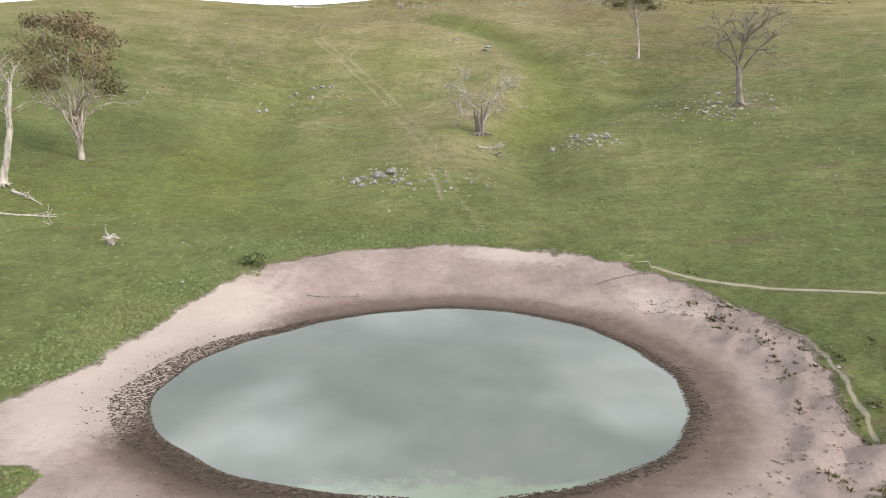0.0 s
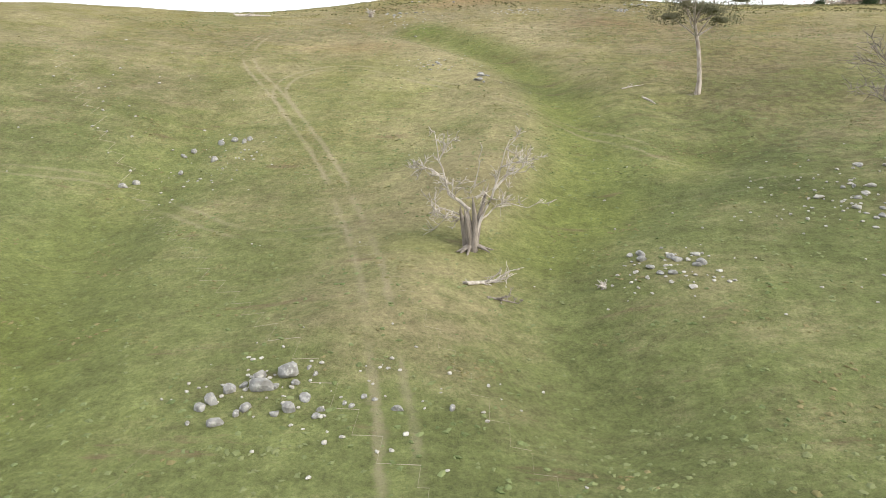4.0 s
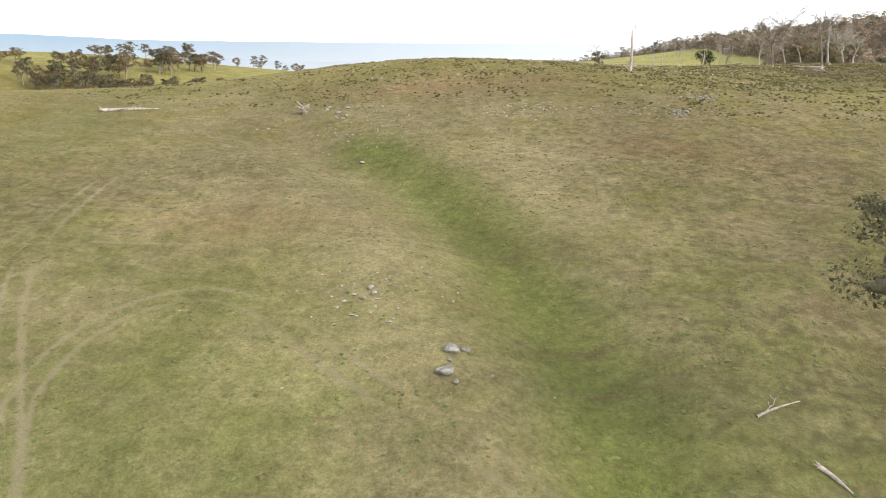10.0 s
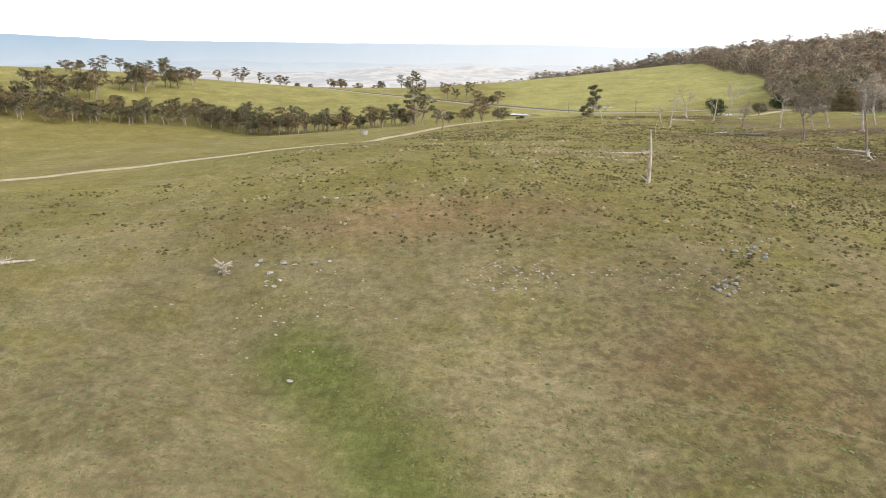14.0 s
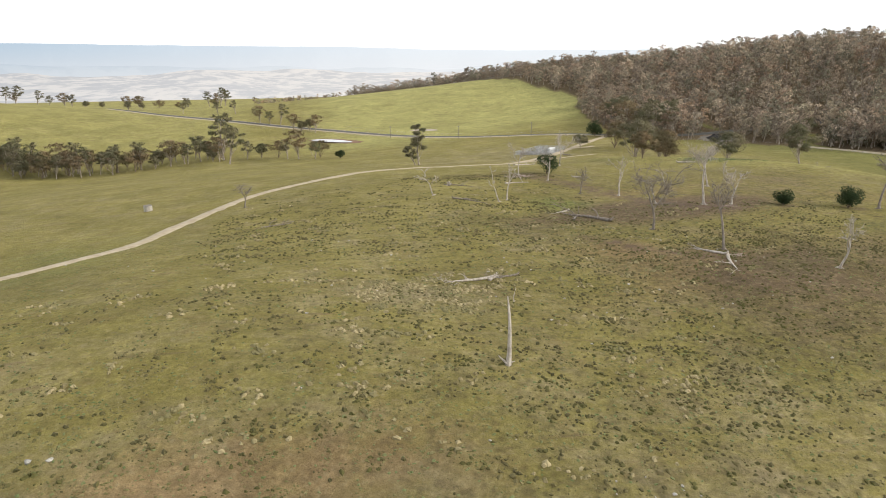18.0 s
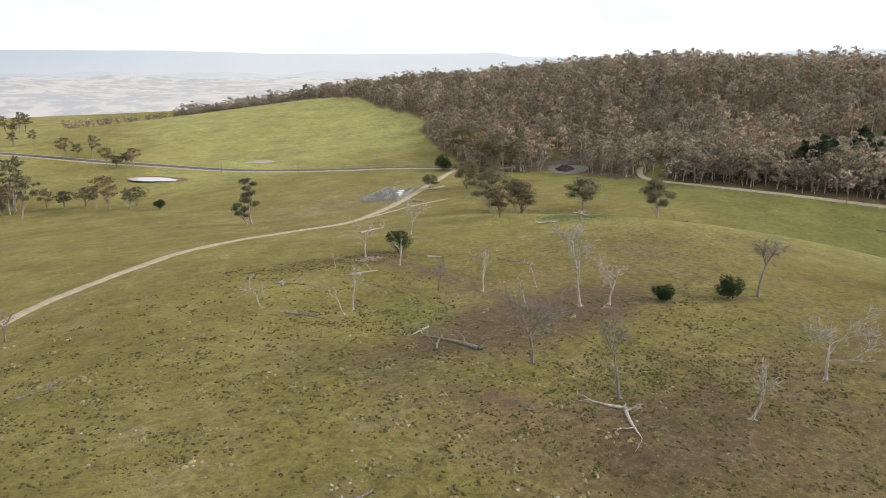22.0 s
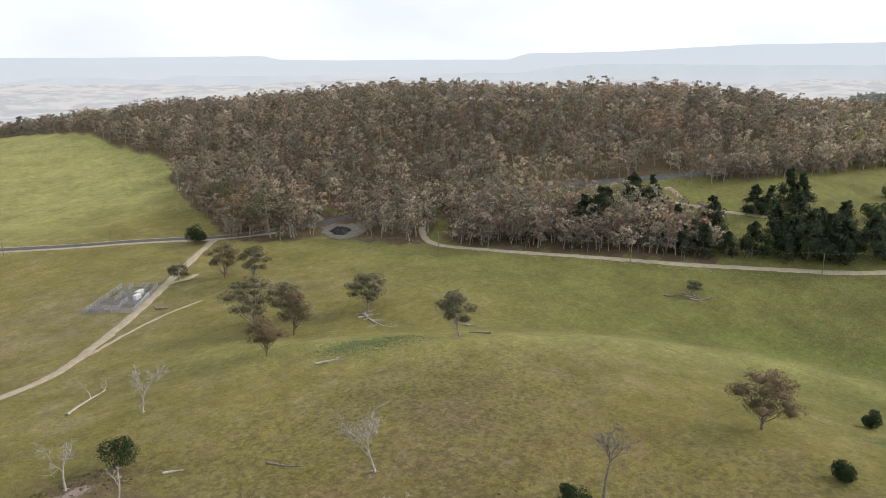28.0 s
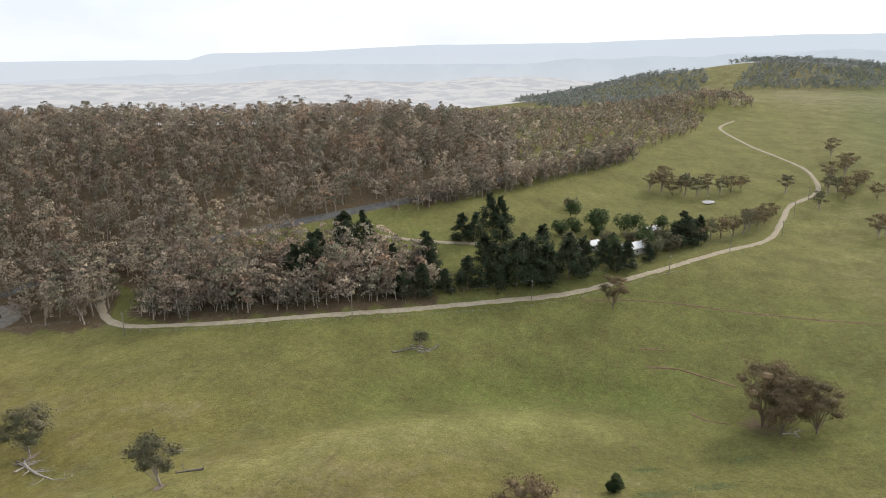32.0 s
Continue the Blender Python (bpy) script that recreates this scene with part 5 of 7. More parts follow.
disc("dam_bank", 32, 654, 21, 11, -38, None, M_REDCLAY, "reddish clay bank round a farm dam", "ground", seed=2)
disc("dam_water", 30, 653, 15, 7.5, -38, ground_z(30, 653) + 0.62, M_MILKY, "pale milky farm dam reflecting white sky", "pond", 0.08, 3)
disc("gravel_pan", 98, 674, 12, 4.5, -30, None, M_SAND, "pale dried clay pan on the green slope", "ground", seed=4)
disc("work_pad", 235, 516, 17, 11, 55, None, M_YARD, "bare clay pad beside the forest edge", "ground", seed=5)
disc("yard_floor", 123, 488, 13, 10, 40, None, M_YARD, "trampled clay floor of the stockyards", "ground", seed=6)
disc("dam_far", 546, 282, 6, 3.5, 0, ground_z(546, 282) + 0.5, M_MILKY, "small pale farm dam beyond the trees", "pond", 0.1, 7)


# ---- trees by the pond and on the hillside ----
slope_gum = gum_tree("gum_tree", -40.6, 80.8, 17.0, 17.0, 11, "rusty-leaved gum with pale bare lower limbs on green slope", 17, 7600, 0.31, 0.36, leaf=M_LEAF_RUST, bark=M_BARK, flat=0.38, low=0.44, girth=1.05)
gum_tree("gum_tree", 32.4, 138.3, 15.6, 13.0, 14, "tall pale-trunked gum with drooping olive crown", 12, 7000, 0.27, 0.58, leaf=M_LEAF, low=0.56, flat=0.4, first=4, girth=1.05, core=0.38)
dead_tree("dead_tree", -40.4, 67.0, 11.5, 21, "tall silver dead snag with stub branches on green slope", 3, (0.05, 0), 0.32, 0.75, 0.5, 3)
dead_tree("dead_tree", -43.0, 65.0, 9.5, 22, "thin silver dead tree leaning beside a snag", 3, (-0.15, 0), 0.2, 0.6, 0.5, 3)
dead_tree("dead_tree", 40.3, 103.9, 13.2, 23, "large bare grey dead gum with spreading twigs", 7, (0.0, 0), 0.46, 0.30, 0.34, 6, M_GREYWOOD, 2, stout=0.5)


def hollow_tree(x, y):
    """The split old trunk below the hill: two stems from a broken, hollow bole."""
    rng = np.random.default_rng(8)
    ob = thing("dead_tree", x, y, "old silver dead tree with split hollow trunk and two crowns", "dead tree", "dead trees on the hill")
    s = Shape()
    s.tube(wander(rng, (0, 0.05, -0.3), (-0.03, 0, 1), 3.3, 6, 0.04), np.array([0.58, 0.42, 0.38, 0.36, 0.34, 0.26, 0.08]), 11)
    for bx, by, tx, g, ln in ((-0.32, 0.1, -0.10, 0.22, 4.0), (0.12, -0.2, 0.02, 0.24, 4.5), (-0.1, 0.3, 0.0, 0.22, 5.4), (0.25, 0.15, 0.12, 0.19, 4.4), (0.0, -0.25, -0.12, 0.16, 3.8)):
        s.tube(wander(rng, (bx, by, -0.3), (tx, 0, 1), ln, 6, 0.07), g * np.array([1.5, 1.15, 1.0, 0.9, 0.75, 0.5, 0.08]), 7)
    for _ in range(7):
        a = rng.uniform(0, 6.28)
        s.tube(wander(rng, (math.cos(a) * 0.25, math.sin(a) * 0.25, 0.3), (math.cos(a), math.sin(a), -0.3), 1.5, 3, 0.12), (0.22, 0.15, 0.09, 0.03), 6)
    part("trunk", s.mesh("hollow_trunk"), M_GREYWOOD, ob, "split grey hollow trunk")
    LIMBS = [
        ([(0.3, -0.1, 0.3), (0.55, -0.1, 1.8), (1.25, 0.0, 3.6), (1.95, 0.1, 5.3), (2.4, 0.1, 7.2), (3.1, 0.0, 9.4)], 0.24, 6),
        ([(1.95, 0.1, 5.2), (2.7, 0.3, 6.1), (3.5, 0.2, 6.6), (4.8, 0.5, 7.4)], 0.17, 5), ([(2.4, 0.1, 7.0), (3.3, -0.2, 7.4), (4.6, -0.3, 7.5)], 0.10, 4),
        ([(-0.2, 0.1, 3.4), (-1.0, 0.2, 4.1), (-1.9, 0.2, 4.7), (-2.3, 0.3, 6.1), (-2.8, 0.2, 7.6), (-3.0, 0.1, 9.3)], 0.22, 6),
        ([(-2.3, 0.3, 5.9), (-3.3, 0.0, 6.8), (-4.3, 0.1, 6.9), (-5.2, 0.0, 6.3)], 0.14, 5), ([(-2.8, 0.2, 7.4), (-2.3, 0.4, 8.4), (-1.6, 0.4, 9.2)], 0.10, 3),
        ([(-0.1, 0.1, 4.9), (0.4, 0.3, 6.0), (0.7, 0.4, 7.6)], 0.09, 2), ([(-1.0, 0.2, 3.9), (-1.6, -0.4, 4.9), (-1.5, -0.5, 6.2)], 0.10, 3),
        ([(-0.3, 0.0, 2.6), (-1.4, -0.5, 3.3), (-2.6, -0.8, 3.7), (-3.4, -1.0, 3.5)], 0.10, 6), ([(-0.3, 0.2, 2.3), (-1.3, 0.5, 2.6), (-2.9, 0.9, 2.4)], 0.09, 5),
        ([(0.9, 0.0, 2.6), (1.9, 0.5, 3.4), (3.2, 0.8, 3.9), (4.8, 1.0, 3.3)], 0.09, 6), ([(0.4, 0.1, 4.4), (0.9, 0.4, 4.8), (1.1, 0.3, 5.6)], 0.18, 1)]
    for points, g, count in LIMBS:
        points = [(0.88 * a, 0.88 * b, 0.88 * c) for a, b, c in points]
        c = Shape()
        line = curve_points(points, 0.7) + rng.normal(size=(len(curve_points(points, 0.7)), 3)) * 0.04
        rad = np.linspace(g * 0.72, 0.022, len(line))
        c.tube(line, rad, 7)
        twigs(c, rng, line, rad, 1, 1.9, 0.26, count + 2)
        part("limb", c.mesh("dead_limb"), M_DEAD, ob)


def bare_limbs(ob, seed, foot, reach, count, mat):
    """Dead lower limbs that arch out and droop."""
    rng = np.random.default_rng(seed)
    for k in range(count):
        a = k * 2 * math.pi / count + rng.uniform(-0.4, 0.4)
        u, w, r = math.cos(a), math.sin(a), reach * rng.uniform(0.7, 1.1)
        h = foot + rng.uniform(-0.8, 0.8)
        line = curve_points([(0, 0, h), (u * r * 0.3, w * r * 0.3, h + 1.3), (u * r * 0.65, w * r * 0.65, h + 2.2), (u * r, w * r, h + rng.uniform(1.0, 2.4))], 0.8)
        line = line + rng.normal(size=line.shape) * 0.07
        c = Shape()
        rad = np.linspace(0.15, 0.03, len(line))
        c.tube(line, rad, 6)
        twigs(c, rng, line, rad, 1, reach * 0.35, 0.22, 5)
        part("limb", c.mesh("bare_limb"), mat, ob, "bare silver lower limb")


hollow_tree(5.2, 97.0)
bare_limbs(slope_gum, 61, 4.8, 6.0, 7, M_BARK)

# ---- dead trees on the crest ----
D1, D2, D3, D4 = "bare silver dead gum on the stony crest", "leaning pale dead tree with few branches", "grey dead gum with a fan of fine twigs", "short broken dead trunk on the rise"
for k, (x, y, tall, lx, ly, limbs, fork, splay, twig, label) in enumerate([
        (41.9, 332.9, 7.6, -0.5, 0.1, 3, 0.4, 0.7, 3, D2), (-3.8, 343.7, 8.6, 0.0, 0.0, 4, 0.35, 0.6, 4, D3), (72.5, 362.3, 9.6, 0.05, 0.0, 4, 0.5, 0.45, 4, D1), (92.6, 382.9, 11.5, 0.1, 0.0, 5, 0.4, 0.7, 4, D1),
        (78.1, 352.2, 8.0, -0.05, 0.0, 2, 0.7, 0.5, 2, D4), (58.3, 325.6, 9.4, 0.12, 0.0, 3, 0.5, 0.6, 3, D2), (55.9, 323.4, 6.2, -0.45, 0.1, 2, 0.6, 0.4, 2, D2), (79.0, 330.9, 7.6, -0.05, 0, 4, 0.35, 0.5, 4, D3),
        (86.7, 325.1, 11.5, -0.12, 0, 3, 0.5, 0.45, 3, D1), (97.8, 321.6, 7.5, -0.2, 0, 2, 0.6, 0.4, 2, D2), (89.4, 311.2, 7.6, -0.5, 0, 2, 0.6, 0.4, 2, D2), (76.6, 287.7, 14.6, 0.05, 0, 7, 0.3, 0.6, 6, D3),
        (98.5, 306.3, 15.8, -0.03, 0, 5, 0.6, 0.5, 4, D1), (103.8, 304.2, 10.2, 0.03, 0, 4, 0.4, 0.75, 4, D1), (82.1, 272.5, 13.4, -0.05, 0, 5, 0.5, 0.55, 5, D3), (96.1, 261.5, 9.2, 0.02, 0, 4, 0.55, 0.8, 4, D4),
        (117.5, 267.0, 13.2, 0.05, 0, 6, 0.4, 0.8, 5, D1), (136.6, 298.2, 14.6, 0.02, 0, 6, 0.5, 0.5, 5, D3), (113.7, 330.0, 12.6, 0.0, 0, 6, 0.4, 0.65, 5, D1), (62.7, 354.8, 4.2, 0.1, 0, 2, 0.5, 0.5, 2, D4)]):
    dead_tree("dead_tree", x, y, tall * 0.88, 100 + k, label, limbs, (lx, ly), 0, fork, splay, twig, M_GREYWOOD if label == D3 else M_DEAD)


def snag(x, y):
    """The lone leaning post of a trunk on the crest, with a stub at its foot."""
    ob = thing("dead_tree", x, y, "lone pale leaning dead trunk with a broken side stub", "dead tree", "dead trees on the hill")
    rng = np.random.default_rng(77)
    s = Shape()
    s.tube(wander(rng, (0, 0, -0.3), (0.08, 0.05, 1), 8.0, 8, 0.03), (0.42, 0.30, 0.25, 0.23, 0.21, 0.19, 0.16, 0.12, 0.04), 8)
    part("trunk", s.mesh("snag_trunk"), M_DEAD, ob)
    for way, ln, g in (((-0.9, 0.2, 0.8), 1.5, 0.16), ((0.5, -0.3, 0.2), 0.9, 0.12), ((-0.4, -0.5, 0.3), 1.0, 0.12)):
        c = Shape()
        c.tube(wander(rng, (0, 0, 0.15), way, ln, 4, 0.1), np.linspace(g, 0.04, 5), 6)
        part("stub", c.mesh("snag_stub"), M_DEAD, ob)
    c = Shape()
    c.tube(wander(rng, (0.55, 0.3, 7.2), (-0.1, 0.1, 1), 1.6, 4, 0.1), np.linspace(0.06, 0.015, 5), 4)
    part("branch", c.mesh("snag_branch"), M_DEAD, ob)


snag(32.0, 234.5)

# ---- shrubs ----
for k, (x, y, tall, wide, label) in enumerate([
        (81.5, 363.2, 5.9, 7.8, "dense dark-green rounded shrub beside dead trees"), (115.6, 302.4, 4.2, 5.2, "dense dark-green conical shrub on bare earth"), (129.5, 299.2, 5.2, 6.2, "dense dark-green rounded shrub below a dead tree"),
        (174.0, 544.0, 9.0, 11.0, "large dense dark-green tree at the road junction"), (219.9, 282.9, 4.6, 4.8, "small dark-green tree alone in the paddock"), (177.2, 275.4, 3.6, 5.0, "low dark-green shrub on the slope"),
        (29.9, 540.9, 4.6, 6.2, "dark rounded shrub beside a leaning trunk"), (132.4, 302.5, 2.6, 3.0, "small dark shrub on the slope")]):
    shrub("shrub", x, y, tall, wide, 40 + k, label, sprays=2600 if tall > 3 else 900, spray=0.3 if tall < 8 else 0.5)
shrub("shrub", -10.0, 51.0, 0.9, 2.2, 60, "low green weedy bush at the bank's edge", M_GRASS, 500, 0.16)

# ---- paddock gums ----
for k, (x, y, tall, wide, bole, lean, clumps, rust, label) in enumerate([
        (168.6, 366.4, 13.0, 8.5, 0.42, -0.28, 9, 0, "leaning olive gum with a one-sided crown in pasture"), (172.0, 411.4, 12.0, 12.0, 0.32, -0.05, 12, 0, "spreading olive gum above fallen timber"), (144.9, 410.6, 14.0, 11.5, 0.4, -0.1, 12, 1, "bronze-leaved spreading gum in a loose group"),
        (138.4, 420.8, 17.0, 14.0, 0.42, -0.22, 13, 0, "broad bronze-olive gum with a leaning trunk"), (149.3, 423.7, 11.5, 9.0, 0.36, 0.1, 8, 0, "gum behind the others in a loose group"), (125.6, 390.0, 9.2, 8.8, 0.4, -0.05, 9, 1, "small rounded bronze gum in pasture"),
        (158.8, 484.0, 13.5, 11.0, 0.34, -0.1, 10, 1, "dark bronze gum near the gravel road"), (163.0, 470.0, 14.0, 10.0, 0.38, 0.05, 10, 0, "dark bronze gum behind a roadside group"), (144.8, 493.5, 6.6, 6.6, 0.42, -0.05, 6, 0, "small gum leaning over the road edge"),
        (186.8, 294.3, 13.8, 12.5, 0.40, -0.12, 12, 1, "rounded bronze gum alone on the pasture rise"), (59.1, 461.0, 19.0, 6.5, 0.62, -0.1, 7, 0, "slender twin-stemmed gum with a sparse crown"), (57.5, 460.0, 8.5, 4.5, 0.5, -0.4, 4, 0, "low leaning gum with a small dark crown"),
        (284.3, 362.3, 6.0, 5.6, 0.5, 0.05, 4, 0, "small ragged gum among fallen limbs"), (350.6, 306.6, 14.8, 9.5, 0.3, 0.0, 9, 1, "brown-leaved gum beside the farm track"),
        (283.4, 250.6, 21.0, 16.0, 0.25, -0.05, 15, 1, "dense dark bronze gum in a paddock clump"), (291.0, 247.0, 17.0, 13.0, 0.28, 0.05, 11, 1, "dense dark bronze gum in a paddock clump"), (281.5, 236.5, 15.5, 13.0, 0.22, 0.15, 12, 1, "broad low bronze gum at a clump's edge"),
        (287.5, 243.0, 16.5, 14.0, 0.22, -0.05, 12, 1, "dense dark bronze gum in a paddock clump"), (277.0, 246.0, 15.0, 12.0, 0.22, -0.1, 11, 1, "broad low bronze gum at a clump's edge"),
        (262.0, 484.0, 11.0, 7.0, 0.4, 0, 7, 0, "gum at the forest edge by the track bend")]):
    gum_tree("gum_tree", x, y, tall, wide * (1.4 if tall > 14.9 and x > 250 else 1.3), 200 + k, label, clumps + 4, 7000 if tall > 14.9 and x > 250 else int(5200 * min(1, tall / 12) ** 1.7), 0.40, bole, (lean, 0), M_LEAF_RUST if rust else M_LEAF, M_ROUGHBARK if rust else M_BARK, flat=0.5, low=0.36, core=0.44)

# ---- gully, ridge and roadside trees: a few kinds, set out again ----
stock = []
for k, (tall, wide, bole, rust, lean) in enumerate([(14, 9, 0.4, 0, 0.1), (17, 8, 0.5, 0, -0.1), (11, 10, 0.32, 1, 0.05), (15, 10, 0.42, 1, 0), (9, 7, 0.35, 0, -0.12)]):
    stock.append(gum_tree("gum_tree", -91.2 - 13 * k, 571 + 6 * k, tall, wide * 1.4, 300 + k, "olive gum in a dark belt along the gully", 12, 900, 0.80, bole + 0.08, (lean, 0), M_LEAF_RUST if rust else M_LEAF, M_ROUGHBARK if k % 3 == 2 else M_BARK, "gully gums", 0.42, 0.42))
rng_s = np.random.default_rng(12)


def plant(x, y, label, group, size=None, kinds=None):
    src = stock[int(rng_s.integers(0, 5))] if kinds is None else kinds[int(rng_s.integers(0, len(kinds)))]
    s = size or rng_s.uniform(0.75, 1.15)
    ob = copy_thing(src, Matrix.LocRotScale((x, y, ground_z(x, y)), Euler((0, 0, rng_s.uniform(0, 6.28))), (s, s, s)))
    return tagged(ob, label, "tree", group)


GULLY = [(-318, 590), (-280, 592), (-250, 606), (-225, 614), (-205, 622), (-165, 605), (-122, 577), (-91, 573), (-69, 584), (-40, 598)]
for x, y in curve_points(GULLY, 6.5):
    for row in range(3):
        plant(x + rng_s.uniform(-4, 4), y + 2 + 10 * row + rng_s.uniform(-5, 5), "olive gum in a dark belt along the gully", "gully gums")
for x, y, s in ((-36, 601, 1.7), (-13.7, 594, 1.0), (-3.6, 587, 0.95), (8, 567, 1.15), (-22, 596, 0.8), (17, 556, 0.7), (20, 566, 0.9), (-30, 574, 1.3), (2, 575, 0.7)):
    plant(x, y, "pale-trunked gum standing open above the gully", "gully gums", s)
for x, y in curve_points([(-420, 640), (-362, 690), (-350, 760), (-325, 856), (-279, 928), (-214, 1000), (-150, 1005), (-109, 1000), (-60, 930)], 13):
    plant(x + rng_s.uniform(-12, 12), y + rng_s.uniform(-18, 8), "gum on the skyline of the far ridge", "ridge gums")
for x, y in curve_points([(-322, 606), (-314, 632), (-304, 655), (-297, 680), (-284, 700), (-272, 724), (-255, 760)], 5):
    plant(x + rng_s.uniform(-18, 18), y + rng_s.uniform(-12, 12), "gum scattered on the far green slope", "ridge gums", rng_s.uniform(1.0, 1.6))
for x, y in ((10, 700), (16, 706), (4, 708), (-14, 744), (-22, 748), (-6, 738), (-45, 802), (-60, 806), (20, 694), (-90, 815), (-130, 850), (-140, 842)):
    plant(x, y, "roadside gum beside the sealed road", "roadside gums", rng_s.uniform(0.7, 1.0))
for x, y in ((198, 566), (204, 575), (212, 560), (206, 590), (216, 598), (192, 545), (222, 612), (200, 558), (208, 548), (214, 578), (205, 602), (203, 530), (211, 525), (196, 537)):
    plant(x, y, "rusty gum at the forest's open edge", "forest edge gums", rng_s.uniform(0.95, 1.4), [stock[0], stock[3], stock[1]])
for x, y in ((447, 285), (455, 281), (462, 276), (470, 271), (479, 265), (488, 260), (498, 257), (509, 253), (520, 249), (536, 246), (539, 318), (543, 311), (545, 304), (550, 297), (551, 290), (560, 283), (571, 276), (580, 270), (595, 264), (557, 300), (552, 312),
             (597, 236), (609, 209), (614, 203), (621, 196), (632, 190), (645, 185), (566, 217), (521, 190), (530, 186), (600, 200), (640, 205), (660, 195), (690, 190), (720, 200), (610, 180)):
    plant(x, y, "dark gum in a scattered paddock grove", "grove gums", rng_s.uniform(0.8, 1.15), [stock[2], stock[3], stock[0]])


def sized(pts, least, most):
    return [(x, y, rng_w.uniform(least, most)) for x, y in pts]


# ---- woods to the east ----
low_kinds = [joined(*gum_shapes(rng_w, rng_w.uniform(8.5, 11.5), rng_w.uniform(7.0, 9.0), 5, 64, 1.7, 0.45, (0, 0), 3, 0, 0.6, 0.36, 0.5, 0.0, 0.6)) for _ in range(7)]
EAST = [(465, 388), (534, 376), (612, 358), (669, 336), (764, 313), (854, 300), (930, 330), (1010, 420), (900, 540), (800, 580), (700, 540), (600, 500)]
grove("east_woods", sized(scatter(rng_w, EAST, 9.0, 0.92), 0.75, 1.15), low_kinds, "dry gum woodland along the distant ridge", "forest", (M_ROUGHBARK, M_FOREST), 7)
KNOLL = [(905, 320), (930, 410), (1010, 400), (1060, 340), (1050, 275), (960, 262)]
grove("knoll_woods", sized(scatter(rng_w, KNOLL, 9.0, 0.9), 0.8, 1.15), low_kinds, "dense gum woodland on a rounded knoll", "forest", (M_ROUGHBARK, M_FOREST), 10)
FLANK = [(1060, 520), (1130, 420), (1230, 350), (1400, 335), (1480, 350), (1640, 470), (1560, 660), (1250, 640)]
grove("hill_woods", sized(scatter(rng_w, FLANK, 11, 0.85), 0.8, 1.2), low_kinds, "wooded flank of a far hill with gums coloured pale for haze", "forest", (M_BARK, M_FARWOOD), 8)
BROW = [(1300, 300), (1300, 90), (1420, 40), (1640, 60), (1640, 320), (1520, 250), (1420, 280)]
grove("brow_woods", sized(scatter(rng_w, BROW, 9.5, 0.85), 0.8, 1.2), low_kinds, "woods coloured pale for haze over the brow of a far hill", "forest", (M_BARK, M_FARWOOD), 11)
NORTH = [(40, 1020), (-60, 1010), (-40, 1060), (120, 1090), (150, 1030)]
grove("skyline_woods", sized(scatter(rng_w, NORTH, 10, 0.8), 0.7, 1.0), low_kinds, "thin line of gums behind the green hill", "forest", (M_ROUGHBARK, M_FOREST), 9)


# ---- pines round the homestead ----
def pine(name, x, y, tall, wide, seed, label, sprays=4600):
    rng = np.random.default_rng(seed)
    ob = thing(name, x, y, label, "tree", "homestead pines")
    s, lv = Shape(), Shape()
    s.tube(wander(rng, (0, 0, -0.3), (0, 0, 1), tall * 0.95, 6, 0.015), np.linspace(0.34, 0.04, 7), 7)
    at = []
    for k in range(34):
        h = 0.12 + 0.86 * (k + rng.random()) / 34
        r = wide / 2 * (1 - h) ** 0.75 * rng.uniform(0.6, 1.15) + 0.3
        a = rng.uniform(0, 6.28)
        b0 = np.array([0, 0, h * tall])
        tip = b0 + (math.cos(a) * r, math.sin(a) * r, -0.05 * r + 0.3)
        s.tube([b0, (b0 + tip) / 2 + (0, 0, 0.2), tip], (0.07, 0.05, 0.02), 3)
        m = sprays // 34
        f = rng.uniform(0.25, 1.05, (m, 1)) ** 0.7
        at.append(b0 + (tip - b0) * f + rng.normal(size=(m, 3)) * np.array([0.36, 0.36, 0.30]) * (0.45 + r * 0.42))
    part("trunk", s.mesh("pine_trunk"), M_ROUGHBARK, ob)
    lv.cards(np.concatenate(at), 0.85, rng, 0.1, 0.5, np.array([0, 0, tall * 0.3]))
    part("crown", lv.mesh("pine_crown", False), M_PINE, ob)
    return ob


PL = "dark conical pine in a windbreak"
pines = [pine("pine", 300 + 5 * k, 425 - k, t, w, 500 + k, PL) for k, (t, w) in enumerate(((17, 14), (14, 12), (19, 16)))]
for x, y, s in ((319, 438, 0.85), (328, 432, 1.0), (328, 420, 1.1), (335, 417, 1.0), (347, 429, 1.15), (348, 418, 1.0), (340, 426, 1.1), (354, 424, 0.95), (328, 395, 1.0), (322, 402, 0.8), (341, 386, 1.1), (334, 380, 1.0), (376, 383, 1.2), (381, 378, 1.0), (399, 377, 1.3), (404, 373, 1.15), (366, 360, 1.25), (361, 366, 1.0), (368, 350, 1.3), (374, 343, 1.2),
                (314, 384, 0.8), (320, 378, 1.15), (327, 371, 0.9), (335, 364, 1.25), (340, 358, 1.1), (344, 352, 1.3), (349, 347, 1.35), (353, 341, 1.4), (357, 336, 1.3), (362, 343, 1.2), (367, 329, 1.2), (373, 324, 1.25), (385, 312, 1.0), (391, 308, 1.1), (405, 300, 0.75), (437, 288, 1.2), (442, 286, 1.3), (432, 291, 1.1), (448, 283, 1.1), (454, 281, 1.0), (412, 318, 0.7), (379, 332, 1.0), (388, 318, 0.9)):
    src, s = pines[int(rng_s.integers(0, 3))], 0.84 * s
    copy_thing(src, Matrix.LocRotScale((x, y, ground_z(x, y)), Euler((0, 0, rng_s.uniform(0, 6.28))), (s, s, s)))
